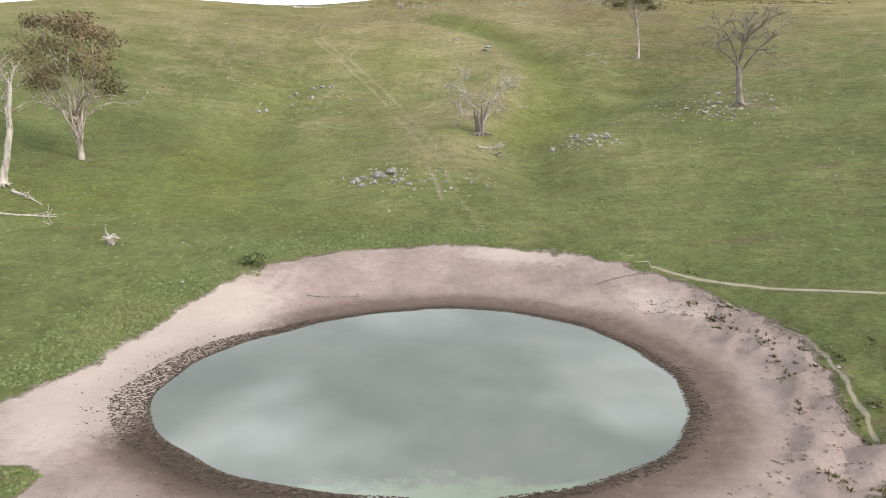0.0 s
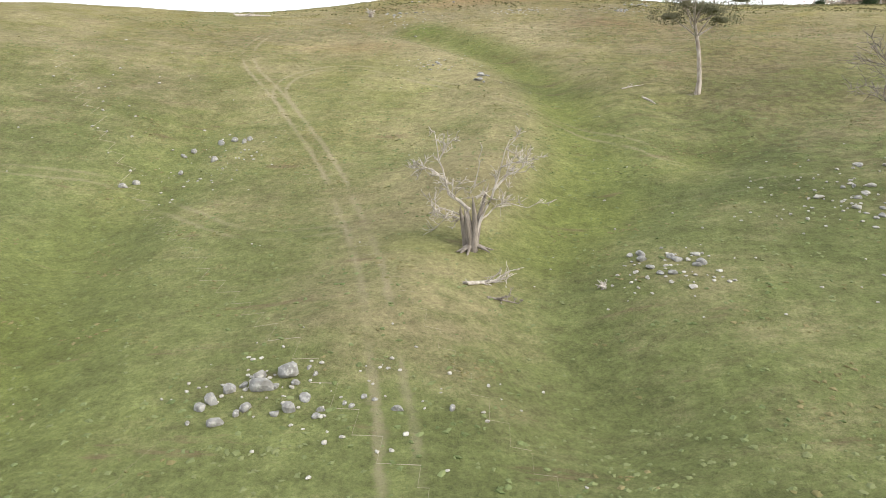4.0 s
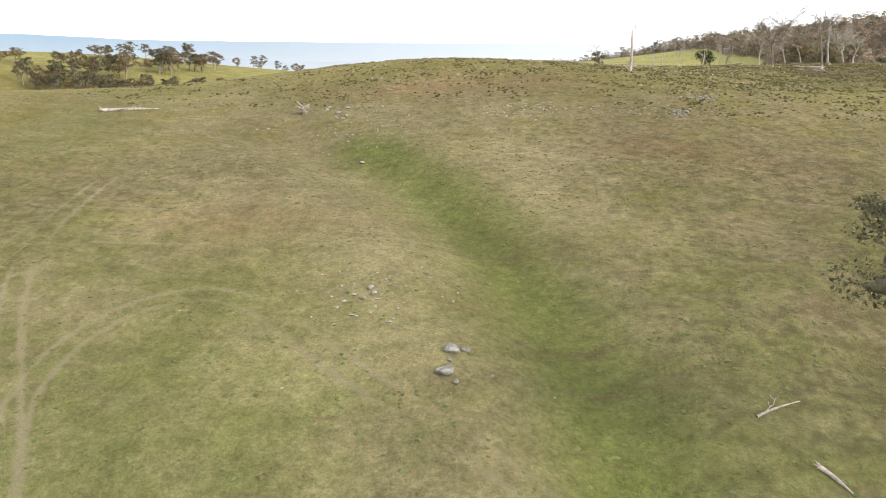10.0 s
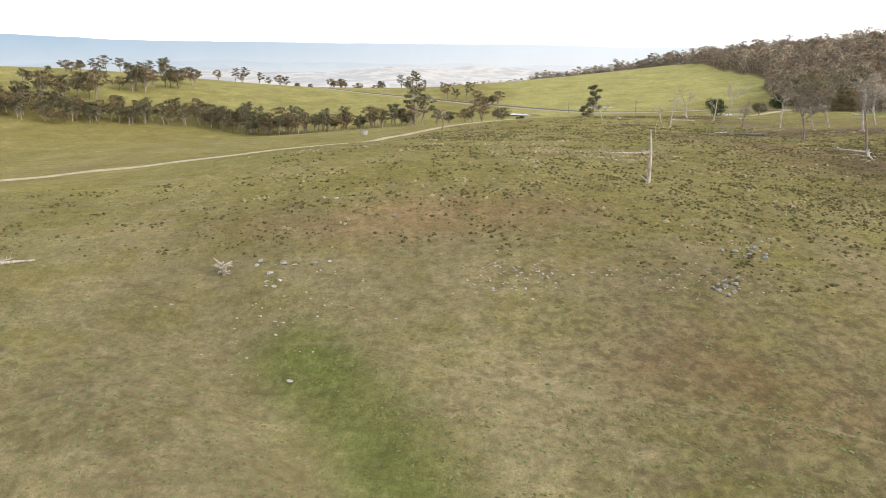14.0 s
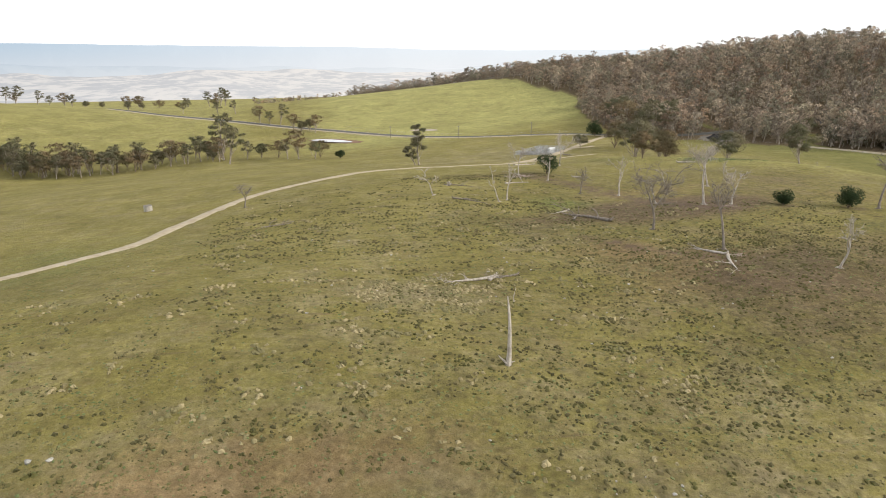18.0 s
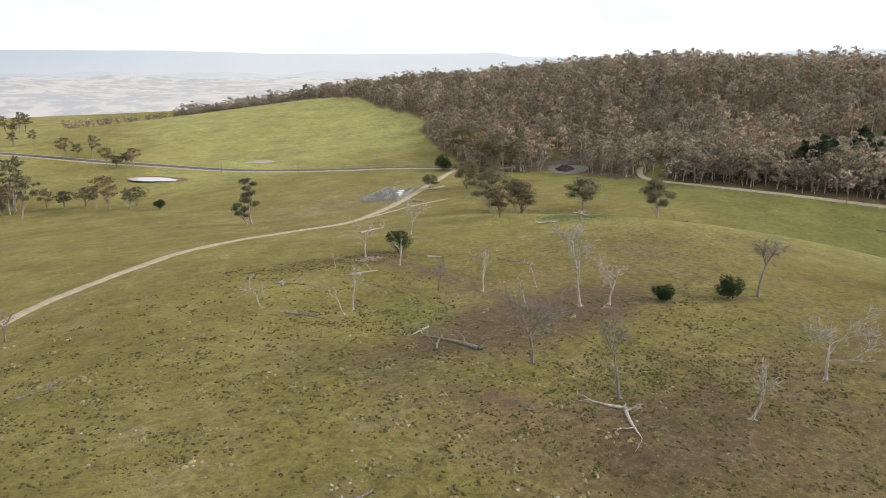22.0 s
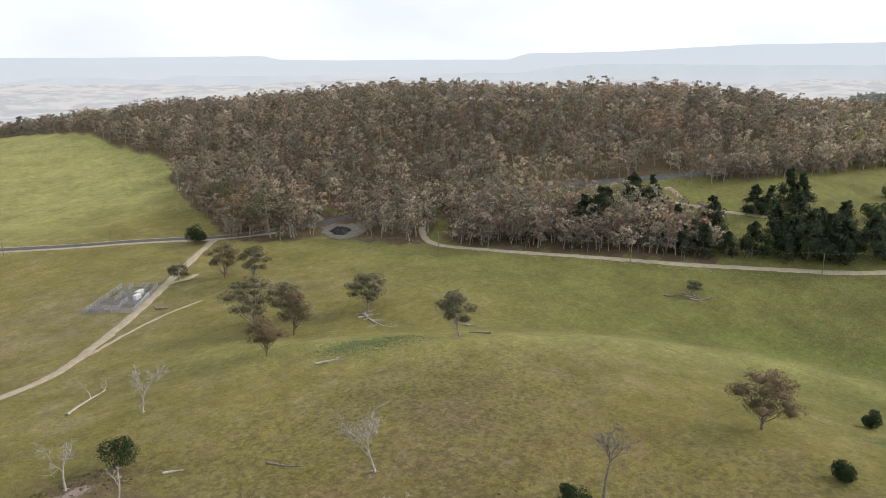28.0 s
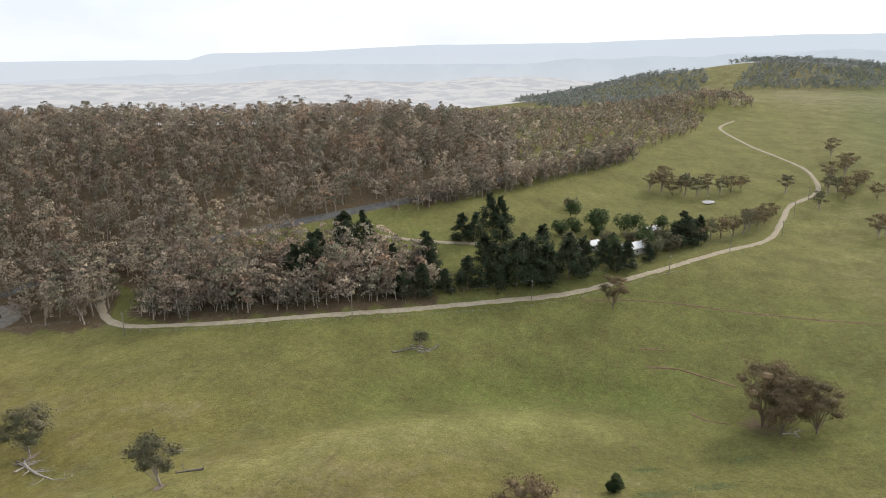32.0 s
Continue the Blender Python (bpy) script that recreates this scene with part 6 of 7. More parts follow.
garden = [shrub("garden_tree", 418 + 8 * k, 322 + 6 * k, t, w, 540 + k, "leafy green garden tree by the homestead", M_GARDEN if k else M_LEAF, 900, 0.7, "garden trees") for k, (t, w) in enumerate(((8, 9), (7, 8), (10, 9)))]
for x, y, s in ((408, 318, 1.0), (415, 300, 1.1), (421, 304, 1.2), (427, 312, 0.9), (436, 306, 1.1), (432, 296, 1.3), (425, 293, 1.2), (438, 318, 1.0), (430, 330, 1.1), (422, 340, 1.0), (440, 330, 0.9), (447, 312, 0.9), (414, 345, 1.0), (405, 338, 0.8), (460, 350, 0.9), (455, 300, 0.9), (450, 292, 0.9), (400, 320, 0.7), (444, 345, 0.9)):
    s *= 1.25
    ob = copy_thing(garden[int(rng_s.integers(0, 3))], Matrix.LocRotScale((x, y, ground_z(x, y)), Euler((0, 0, rng_s.uniform(0, 6.28))), (s, s, s)))


# ---- stones ----
def stone_mesh(seed, flat=0.62, fine=2):
    rng = np.random.default_rng(seed)
    bm = bmesh.new()
    bmesh.ops.create_icosphere(bm, subdivisions=fine, radius=0.5)
    cuts = rng.normal(size=(7, 3))
    cuts /= np.linalg.norm(cuts, axis=1)[:, None]
    deep = rng.uniform(0.22, 0.42, 7)
    sx, sy = rng.uniform(0.75, 1.25, 2)
    for v in bm.verts:
        p = np.array(v.co)
        for c, d in zip(cuts, deep):
            over = p @ c - d
            if over > 0:
                p = p - c * over * 0.96
        p = p * (1 + 0.10 * (noise.noise(Vector(p * 3.1) + Vector((seed, 0, 0)))))
        v.co = (p[0] * sx, p[1] * sy, p[2] * flat)
    me = bpy.data.meshes.new("stone")
    bm.to_mesh(me)
    bm.free()
    return me


grey_stones, pale_stones = [stone_mesh(k) for k in range(7)], [stone_mesh(20 + k, 0.6) for k in range(5)]
for me in grey_stones:
    me.materials.append(M_STONE)
for me in pale_stones:
    me.materials.append(M_PALESTONE)
rng_r = np.random.default_rng(31)


def boulder(x, y, size, label, group, pale=False, tilt=12):
    me = (pale_stones if pale else grey_stones)[int(rng_r.integers(0, 5))]
    ob = new("boulder", me)
    e = [radians(rng_r.uniform(-tilt, tilt)), radians(rng_r.uniform(-tilt, tilt)), rng_r.uniform(0, 6.28)]
    s = size * np.array([rng_r.uniform(0.85, 1.2), rng_r.uniform(0.7, 1.0), rng_r.uniform(0.75, 1.1) * (1.55 if group.startswith("outcrop") or group.startswith("boulders on") else 1.0)])
    ob.matrix_world = Matrix.LocRotScale((x, y, ground_z(x, y) + size * 0.07), Euler(e), tuple(s))
    return tagged(ob, label, "rock", group)


# the outcrop below the spur, largest first
for x, y, s in ((-5.2, 78.5, 2.1), (-4.1, 79.8, 1.8), (-6.9, 78.4, 1.15), (-7.5, 77.4, 1.1), (-7.9, 76.8, 0.9), (-5.6, 79.4, 1.25), (-3.5, 78.9, 0.85), (-3.3, 76.7, 1.2), (-3.9, 76.4, 0.7), (-2.7, 77.7, 0.85), (-5.5, 76.8, 1.05), (-5.8, 76.3, 0.7), (-6.6, 75.5, 1.2), (-4.5, 78.6, 0.65), (-6.3, 78.8, 0.6),
                (-8.0, 75.5, 0.5), (-1.7, 76.8, 0.6), (-1.8, 76.3, 0.6), (-0.6, 77.4, 0.5), (-0.2, 77.2, 0.5), (0.3, 78.0, 0.45), (0.9, 77.8, 0.4), (2.1, 77.1, 0.75), (4.9, 77.5, 0.6), (-3.1, 80.2, 0.45), (-2.6, 79.7, 0.5)):
    boulder(x, y, s * 0.8, "large lichened grey boulder in a hillside outcrop" if s > 1 else "lichened grey stone beside a hillside outcrop", "outcrop below the spur")
for x, y, s in ((-24.4, 124.5, 1.15), (-22.9, 124.8, 1.15), (-21.0, 124.5, 0.8), (-21.5, 124.0, 0.7), (-26.9, 122.8, 1.0), (-27.8, 121.7, 0.7), (-27.4, 121.4, 0.5), (-23.4, 119.6, 1.05), (-26.2, 117.3, 0.85), (-29.5, 114.0, 1.0), (-30.3, 112.8, 0.8)):
    boulder(x, y, s, "rounded grey boulder scattered on the slope", "boulders on the left slope")
for x, y, s in ((17.7, 96.3, 1.0), (17.6, 95.4, 1.0), (17.0, 96.5, 0.7), (19.6, 95.2, 0.75), (19.9, 94.6, 0.85), (20.6, 94.4, 0.7), (21.4, 93.8, 1.1), (21.0, 93.5, 0.8), (21.3, 95.1, 0.7), (18.0, 94.0, 0.85), (18.4, 92.9, 0.75), (19.2, 92.7, 0.9), (16.9, 93.7, 0.6), (20.0, 90.5, 0.7), (17.5, 92.6, 0.5), (18.9, 91.5, 0.5), (19.0, 93.9, 0.5)):
    boulder(x, y, s, "lichened grey stone in a loose hillside cluster", "stone cluster right of the tree", s < 0.75)
for k in range(34):
    a, r = rng_r.uniform(0, 6.28), rng_r.uniform(1.5, 7.5)
    boulder(38.5 + r * 1.1 * math.cos(a), 105 + r * 0.9 * math.sin(a) - 1.5, rng_r.uniform(0.3, 0.95), "grey stone among rubble round a dead tree", "rubble round the dead tree", k % 3 == 0)
for x, y, s in ((4.9, 146.1, 1.35), (4.6, 143.9, 1.2), (5.7, 146.4, 0.6), (6.0, 146.4, 0.5), (5.4, 142.9, 0.6), (7.7, 144.2, 0.35), (4.9, 145.0, 0.5)):
    boulder(x, y, s, "large pale grey boulder in short grass" if s > 1 else "small grey stone beside a boulder", "lone boulders mid-slope")
for x, y, s in ((-1.9, 153.9, 0.75), (-1.5, 153.1, 0.7), (-2.2, 152.5, 0.6), (-3.7, 152.3, 0.4), (-3.0, 153.1, 0.45), (-2.7, 150.4, 0.35), (-1.1, 152.3, 0.4), (-4.1, 151.5, 0.35), (-0.8, 155.1, 0.35)):
    boulder(x, y, s, "small grey stone scattered in grass", "small stones mid-slope", s < 0.5)
for x, y, s in ((-16.9, 207.9, 0.9), (-17.1, 207.0, 0.7), (-14.1, 207.2, 1.05), (-12.7, 206.7, 0.75), (-10.5, 206.9, 1.0), (-8.9, 207.4, 0.65), (-15.1, 205.0, 0.95), (-13.8, 202.3, 0.7), (-13.5, 203.5, 0.6), (-14.9, 203.3, 0.5), (-2.9, 218.5, 0.95), (-13.5, 225.9, 0.8), (-11.7, 225.8, 0.6), (-8.7, 188.9, 0.75)):
    boulder(x, y, s, "pale weathered boulder near the crest", "boulders near the crest", s < 0.8)
for x, y, s in ((36.5, 210.2, 1.0), (39.1, 211.3, 1.05), (39.4, 208.9, 1.05), (37.9, 209.6, 0.8), (35.0, 210.2, 0.7), (38.3, 210.6, 0.75), (39.8, 209.9, 0.8), (37.2, 209.0, 0.6), (33.0, 202.2, 0.95), (34.2, 202.8, 1.0), (32.1, 201.4, 0.8), (32.8, 200.6, 0.9), (31.7, 202.0, 0.7), (33.6, 201.2, 0.8), (33.2, 203.2, 0.7), (32.4, 202.7, 0.6), (34.3, 201.8, 0.6)):
    boulder(x, y, s, "lichened grey boulder in a rock pile near the crest", "rock piles on the crest")
for x, y, s in ((13.0, 44.0, 0.25), (-13.6, 47.2, 0.3), (3.4, 55.8, 0.3), (17.0, 48.3, 0.25)):
    boulder(x, y, s, "small pale stone on bare clay", "stones on the bank", True)


def stone_scatter(name, spans, label):
    """Fist- to head-sized stones lying about, in one object."""
    vs, ts, n = [], [], 0
    base = []
    for me in pale_stones[:4]:
        co = np.empty(len(me.vertices) * 3, np.float32)
        me.vertices.foreach_get("co", co)
        tri = np.array([list(p.vertices) for p in me.polygons])
        base.append((co.reshape(-1, 3), tri))
    for cx, cy, rx, ry, count, least, most in spans:
        for _ in range(count):
            x, y = cx + rng_r.normal() * rx, cy + rng_r.normal() * ry
            v, t = base[int(rng_r.integers(0, 4))]
            a, s = rng_r.uniform(0, 6.28), rng_r.uniform(least, most)
            c, d = math.cos(a) * s, math.sin(a) * s
            vs.append(np.stack([x + v[:, 0] * c - v[:, 1] * d, y + v[:, 0] * d + v[:, 1] * c, ground_z(x, y) + (v[:, 2] + 0.1) * s], 1))
            ts.append(t + n)
            n += len(v)
    me = tri_mesh(name, np.concatenate(vs), np.concatenate(ts))
    me.materials.append(M_PALESTONE)
    return tagged(new(name, me), label, "stones", kind="stuff")


stone_scatter("loose_stones", [(-4, 79, 3.5, 2, 60, 0.12, 0.35), (2, 76, 4, 4, 30, 0.12, 0.35), (-22, 118, 3, 3.5, 55, 0.12, 0.35), (19, 93.5, 3, 2, 45, 0.12, 0.35), (38, 104, 5, 4, 90, 0.15, 0.4), (30, 96, 7, 8, 40, 0.12, 0.3), (-2, 153, 3, 2.5, 30, 0.1, 0.3), (12, 204, 3.2, 1.6, 70, 0.15, 0.45),
                               (33.5, 203, 3, 2, 45, 0.12, 0.35), (27, 204, 3, 1.5, 25, 0.12, 0.35), (-11, 200, 5, 4, 60, 0.12, 0.4), (38.5, 212, 3, 1.6, 25, 0.15, 0.4), (35, 265, 30, 16, 26, 0.25, 0.5), (10, 280, 20, 25, 22, 0.25, 0.5), (0, 130, 25, 40, 60, 0.1, 0.25), (70, 262, 14, 12, 20, 0.25, 0.5), (60, 90, 18, 20, 40, 0.15, 0.35), (-42, 128, 8, 12, 40, 0.2, 0.5)],
              "pale stones strewn through the short grass")


# ---- fallen timber ----
def fallen(name, x0, y0, x1, y1, girth, branches, seed, label, mat=None, stubs=True, group="fallen timber"):
    """A trunk lying on the ground from one place to another, with what is left of its limbs."""
    rng = np.random.default_rng(seed)
    ob = thing(name, x0, y0, label, "log", group)
    z0, ln = ground_z(x0, y0), math.hypot(x1 - x0, y1 - y0)
    way = np.array([x1 - x0, y1 - y0]) / ln
    t = np.linspace(0, 1, 9)
    bend = 0.03 * ln * np.sin(t * np.pi * rng.uniform(0.8, 1.6)) * rng.choice([-1, 1])
    px, py = t * ln * way[0] - bend * way[1], t * ln * way[1] + bend * way[0]
    rad = girth * np.interp(t, [0, 0.1, 0.5, 1], [1.1, 1.0, 0.8, 0.35])
    pz = height(px + x0, py + y0) - z0 + rad * 0.7
    s = Shape()
    line = np.stack([px, py, pz], 1)
    s.tube(line, rad, 9)
    if stubs:
        for _ in range(4):
            a = rng.uniform(0, 6.28)
            s.tube(wander(rng, line[0], (-way[0] * 0.5 + 0.8 * math.cos(a) * -way[1], -way[1] * 0.5 + 0.8 * math.cos(a) * way[0], abs(math.sin(a)) * 0.9), girth * 3, 3, 0.2), girth * np.array([0.55, 0.4, 0.25, 0.06]), 5)
    part("trunk", s.mesh("log"), mat or M_DEAD, ob)
    for k in range(branches):
        c = Shape()
        i = int(rng.integers(2, 9))
        a = rng.choice([-1, 1])
        w = (way[0] * 0.8 - a * way[1] * rng.uniform(0.4, 1.2), way[1] * 0.8 + a * way[0] * rng.uniform(0.4, 1.2), rng.uniform(0.0, 0.55))
        li = wander(rng, line[i], w, ln * rng.uniform(0.25, 0.55), 5, 0.22, -0.05)
        li[:, 2] = np.maximum(li[:, 2], height(li[:, 0] + x0, li[:, 1] + y0) - z0 + 0.04)
        lr = np.linspace(rad[i] * 0.6, 0.02, 6)
        c.tube(li, lr, 6)
        twigs(c, rng, li, lr, 0, ln * 0.18, 0.25, 4)
        part("limb", c.mesh("log_limb"), mat or M_DEAD, ob)
    return ob


LG = "silvered fallen trunk lying in pasture grass"
for k, (a, b, c, d, g, n, label, grey) in enumerate([
        (-49.8, 203.5, -43.1, 207.4, 0.30, 2, "long pale fallen trunk lying across the crest", 0), (38.9, 264.7, 31.0, 262.2, 0.26, 5, "fallen dead tree with broken limbs on short grass", 0), (37.4, 262.9, 39.6, 265.2, 0.22, 3, "broken fallen limb beside a dead tree", 0),
        (42.7, 265.6, 37.1, 263.7, 0.16, 3, "broken fallen limb beside a dead tree", 1), (71.4, 296.1, 65.8, 307.2, 0.36, 3, "large dark fallen trunk in weeds", 1), (65.1, 299.4, 68.8, 305.8, 0.22, 2, LG, 1), (68.2, 310.8, 64.0, 308.0, 0.2, 2, LG, 0),
        (80.9, 270.0, 77.2, 274.1, 0.24, 2, "fallen limb across bare earth below a dead tree", 0), (80.7, 269.2, 78.5, 263.1, 0.26, 2, "fallen limb across bare earth below a dead tree", 0), (64.7, 348.4, 71.7, 350.2, 0.22, 1, LG, 0), (45.6, 327.8, 52.1, 322.1, 0.2, 2, LG, 1), (47.7, 348.3, 54.6, 344.1, 0.16, 3, LG, 1),
        (86.8, 355.9, 89.8, 354.6, 0.25, 0, "short fallen log on the slope", 0), (81.2, 395.1, 91.7, 404.6, 0.30, 3, "fallen dead tree lying in pasture", 0), (169.2, 409.4, 167.2, 397.6, 0.34, 5, "heap of fallen limbs below a gum", 0), (131.6, 377.0, 137.4, 374.6, 0.3, 2, LG, 0),
        (288.5, 357.2, 279.5, 360.2, 0.32, 3, "fallen limb beside a small gum", 1), (274.5, 367.8, 281.5, 364.3, 0.32, 3, "fallen limb beside a small gum", 1), (-38.0, 65.1, -33.7, 63.0, 0.15, 2, "thin fallen branch beside a dead snag", 0), (-36.2, 59.0, -30.5, 59.8, 0.10, 3, "thin fallen branch in green grass", 0),
        (23.5, 141.3, 26.5, 142.6, 0.09, 1, "crooked pale stick in short grass", 0), (25.7, 137.6, 26.9, 136.2, 0.14, 1, "short pale fallen branch in grass", 0), (5.1, 91.6, 8.0, 94.4, 0.15, 8, "broken fallen branches below the hollow tree", 0), (6.5, 90.6, 8.6, 91.2, 0.09, 6, "grey fallen branches in rough grass", 1),
        (2.1, 310.5, 7.4, 312.0, 0.16, 6, "fallen dead crown with upright limbs", 1), (127.0, 469.0, 130.0, 466.0, 0.4, 4, "heap of fallen grey timber beside the road", 1), (178.0, 364.0, 174.9, 368.9, 0.3, 2, LG, 1), (101.6, 346.0, 105.5, 340.5, 0.18, 2, LG, 1), (-5.2, 48.2, -2.4, 48.6, 0.05, 1, "thin stick on bare clay bank", 1), (14.8, 51.0, 17.4, 51.8, 0.05, 2, "thin branched stick on bare clay", 1)]):
    fallen("fallen_log", a, b, c, d, g, n, 700 + k, label, M_GREYWOOD if grey else M_DEAD, g > 0.12)
rng_t = np.random.default_rng(77)
for cx, cy, reach, count, turn, label in ((169.6, 407, 4.6, 7, -76, "grey fallen limb in a heap below a gum"), (187.6, 381.9, 1.8, 4, -60, "grey fallen limb in a small heap"), (283, 362, 3.4, 5, -55, "grey fallen limb round a small gum"), (281, 243, 4.0, 5, -60, "grey fallen limb below a clump of gums")):
    for k in range(count):
        a = radians(turn + rng_t.normal() * 38)
        x, y = cx + math.cos(radians(turn)) * rng_t.uniform(-reach, reach), cy + math.sin(radians(turn)) * rng_t.uniform(-reach, reach)
        ln = rng_t.uniform(1.2, 2.6)
        fallen("fallen_limb", x - ln * math.cos(a), y - ln * math.sin(a), x + ln * math.cos(a), y + ln * math.sin(a), rng_t.uniform(0.10, 0.24), 2, int(rng_t.integers(1, 9999)), label, M_GREYWOOD if k % 2 else M_DEAD)


def stump(x, y, tall, seed, label):
    """A torn-out stump: a burl with spikes of root and wood."""
    rng = np.random.default_rng(seed)
    ob = thing("tree_stump", x, y, label, "stump", "stumps")
    s = Shape()
    s.tube(wander(rng, (0, 0, -0.2), (0.05, 0, 1), tall * 0.6, 4, 0.08), np.array([0.40, 0.32, 0.30, 0.34, 0.2]) * tall * 0.75, 9)
    part("burl", s.mesh("stump_burl"), M_GREYWOOD, ob)
    for _ in range(22):
        a = rng.uniform(0, 6.28)
        c = Shape()
        c.tube(wander(rng, (0, 0, tall * rng.uniform(0.1, 0.5)), (math.cos(a), math.sin(a), rng.uniform(-0.3, 1.1)), tall * rng.uniform(0.45, 0.95), 4, 0.3), np.linspace(0.13, 0.025, 5) * tall, 5)
        part("root", c.mesh("stump_root"), M_DEAD, ob)


stump(-22.2, 53.6, 1.15, 3, "torn-up grey stump with splayed roots on green grass")
stump(-20.3, 205.3, 1.7, 4, "jagged silver stump with upright splinters")
stump(14.5, 92.7, 0.6, 6, "small bleached stump in pasture")
stump(48.5, 346.4, 1.2, 5, "small splintered grey stump on the rise")


# ---- stockyards of pipe panels beside the road ----
def box(bm, x0, y0, z0, x1, y1, z1):
    v = [bm.verts.new(p) for p in ((x0, y0, z0), (x1, y0, z0), (x1, y1, z0), (x0, y1, z0), (x0, y0, z1), (x1, y0, z1), (x1, y1, z1), (x0, y1, z1))]
    for f in ((0, 3, 2, 1), (4, 5, 6, 7), (0, 1, 5, 4), (1, 2, 6, 5), (2, 3, 7, 6), (3, 0, 4, 7)):
        bm.faces.new([v[k] for k in f])


def bm_mesh(bm, name, bevel=0.0):
    if bevel:
        bmesh.ops.bevel(bm, geom=list(bm.edges), offset=bevel, segments=1, affect="EDGES")
    me = bpy.data.meshes.new(name)
    bm.to_mesh(me)
    bm.free()
    return me


yards = thing("stockyards", 122, 488, "galvanised steel pipe stockyards on trampled clay", "stockyard")
YARD = [(109, 485.5), (128, 504.5), (137, 493.5), (120.5, 471.5)]


def yard_place(u, v):
    a, b, c, d = (np.array(p) for p in YARD)
    return (a * (1 - u) + b * u) * (1 - v) + (d * (1 - u) + c * u) * v


def yard_run(points):
    for (u0, v0), (u1, v1) in zip(points[:-1], points[1:]):
        p, q = yard_place(u0, v0), yard_place(u1, v1)
        n = max(1, round(np.linalg.norm(q - p) / 2.6))
        for k in range(n):
            a, b = p + (q - p) * k / n, p + (q - p) * (k + 1) / n
            s = Shape()
            za, zb = ground_z(*a), ground_z(*b)
            base = yards.matrix_world.translation
            for h in (0.25, 0.6, 0.95, 1.3, 1.65):
                s.tube([(a[0] - base.x, a[1] - base.y, za + h - base.z), (b[0] - base.x, b[1] - base.y, zb + h - base.z)], (0.06, 0.06), 5)
            for g, zg in ((a, za), (b, zb)):
                s.tube([(g[0] - base.x, g[1] - base.y, zg - 0.2 - base.z), (g[0] - base.x, g[1] - base.y, zg + 1.8 - base.z)], (0.07, 0.07), 6)
            part("panel", s.mesh("yard_panel"), M_STEEL, yards)


yard_run([(0, 0), (1, 0), (1, 1), (0, 1), (0, 0)])
yard_run([(0.12, 0.0), (0.12, 0.6), (0.45, 0.6), (0.45, 0.0)])
yard_run([(0.45, 0.3), (0.75, 0.3), (0.75, 0.0)])
yard_run([(0.3, 1.0), (0.3, 0.6)])
yard_run([(0.6, 0.3), (0.6, 1.0)])
yard_run([(0.75, 0.3), (0.75, 0.75), (1.0, 0.75)])
yard_run([(0.85, 0.0), (0.85, 0.3), (1.0, 0.3)])
for u, v, w in ((0.68, 0.72, 1.8), (0.52, 0.78, 1.5)):
    x, y = yard_place(u, v)
    bm = bmesh.new()
    box(bm, -w, -0.7, 0, w, 0.7, 1.6)
    ob = thing("loading_crate", x, y, "pale sheet-metal loading crate inside the stockyards", "crate", "loading crates", 35, ground_z(x, y) + 0.15)
    part("body", bm_mesh(bm, "crate_body", 0.06), M_ROOF, ob)
    bm = bmesh.new()
    box(bm, -w * 0.9, -0.75, 0.6, w * 0.9, -0.7, 0.75)
    part("rail", bm_mesh(bm, "crate_rail", 0.01), M_STEEL, ob)


# ---- dark heap on the pad ----
disc("spoil_mound", 232.5, 516, 6.4, 4.6, -65, None, M_COAL, "heap of black spoil on a clay pad", "heap", 0.2, 15, "", 1.9)

# ---- power poles and lines ----
def pole(x, y, tall, turn):
    ob = thing("power_pole", x, y, "weathered timber power pole with one crossarm", "power pole", "power poles", turn)
    s = Shape()
    s.tube([(0, 0, -0.3), (0, 0, tall * 0.5), (0, 0, tall)], (0.17, 0.15, 0.12), 8)
    part("post", s.mesh("pole_post"), M_TIMBER, ob)
    bm = bmesh.new()
    box(bm, -1.0, 0.12, tall - 0.7, 1.0, 0.24, tall - 0.56)
    part("crossarm", bm_mesh(bm, "pole_arm", 0.01), M_TIMBER, ob)
    for off in (-0.9, 0.9):
        s = Shape()
        s.tube([(off, 0.18, tall - 0.56), (off, 0.18, tall - 0.46), (off, 0.18, tall - 0.36)], (0.03, 0.06, 0.03), 6)
        part("insulator", s.mesh("insulator"), M_WHITE, ob)


POLES = [(238, 452), (290, 393), (341, 338), (394, 289.5), (445, 265.5), (497, 240), (548, 232), (590, 222)]
for x, y in POLES:
    pole(x, y, 9.0, 40)
wires = Shape()
for (ax, ay), (bx, by) in zip(POLES[:-1], POLES[1:]):
    za, zb = ground_z(ax, ay) + 8.6, ground_z(bx, by) + 8.6
    for off in (-0.7, 0.7):
        t = np.linspace(0, 1, 13)
        wires.tube(np.stack([ax + (bx - ax) * t + off, ay + (by - ay) * t + off, za + (zb - za) * t - 1.1 * 4 * t * (1 - t)], 1), np.full(13, 0.010), 3)
me = wires.mesh("power_lines")
me.materials.append(M_STEEL)
tagged(new("power_lines", me), "sagging power lines between timber poles", "power line", kind="structure")
for x, y in ((146, 574), (110, 614), (70, 650)):
    pole(x, y, 8.5, 130)

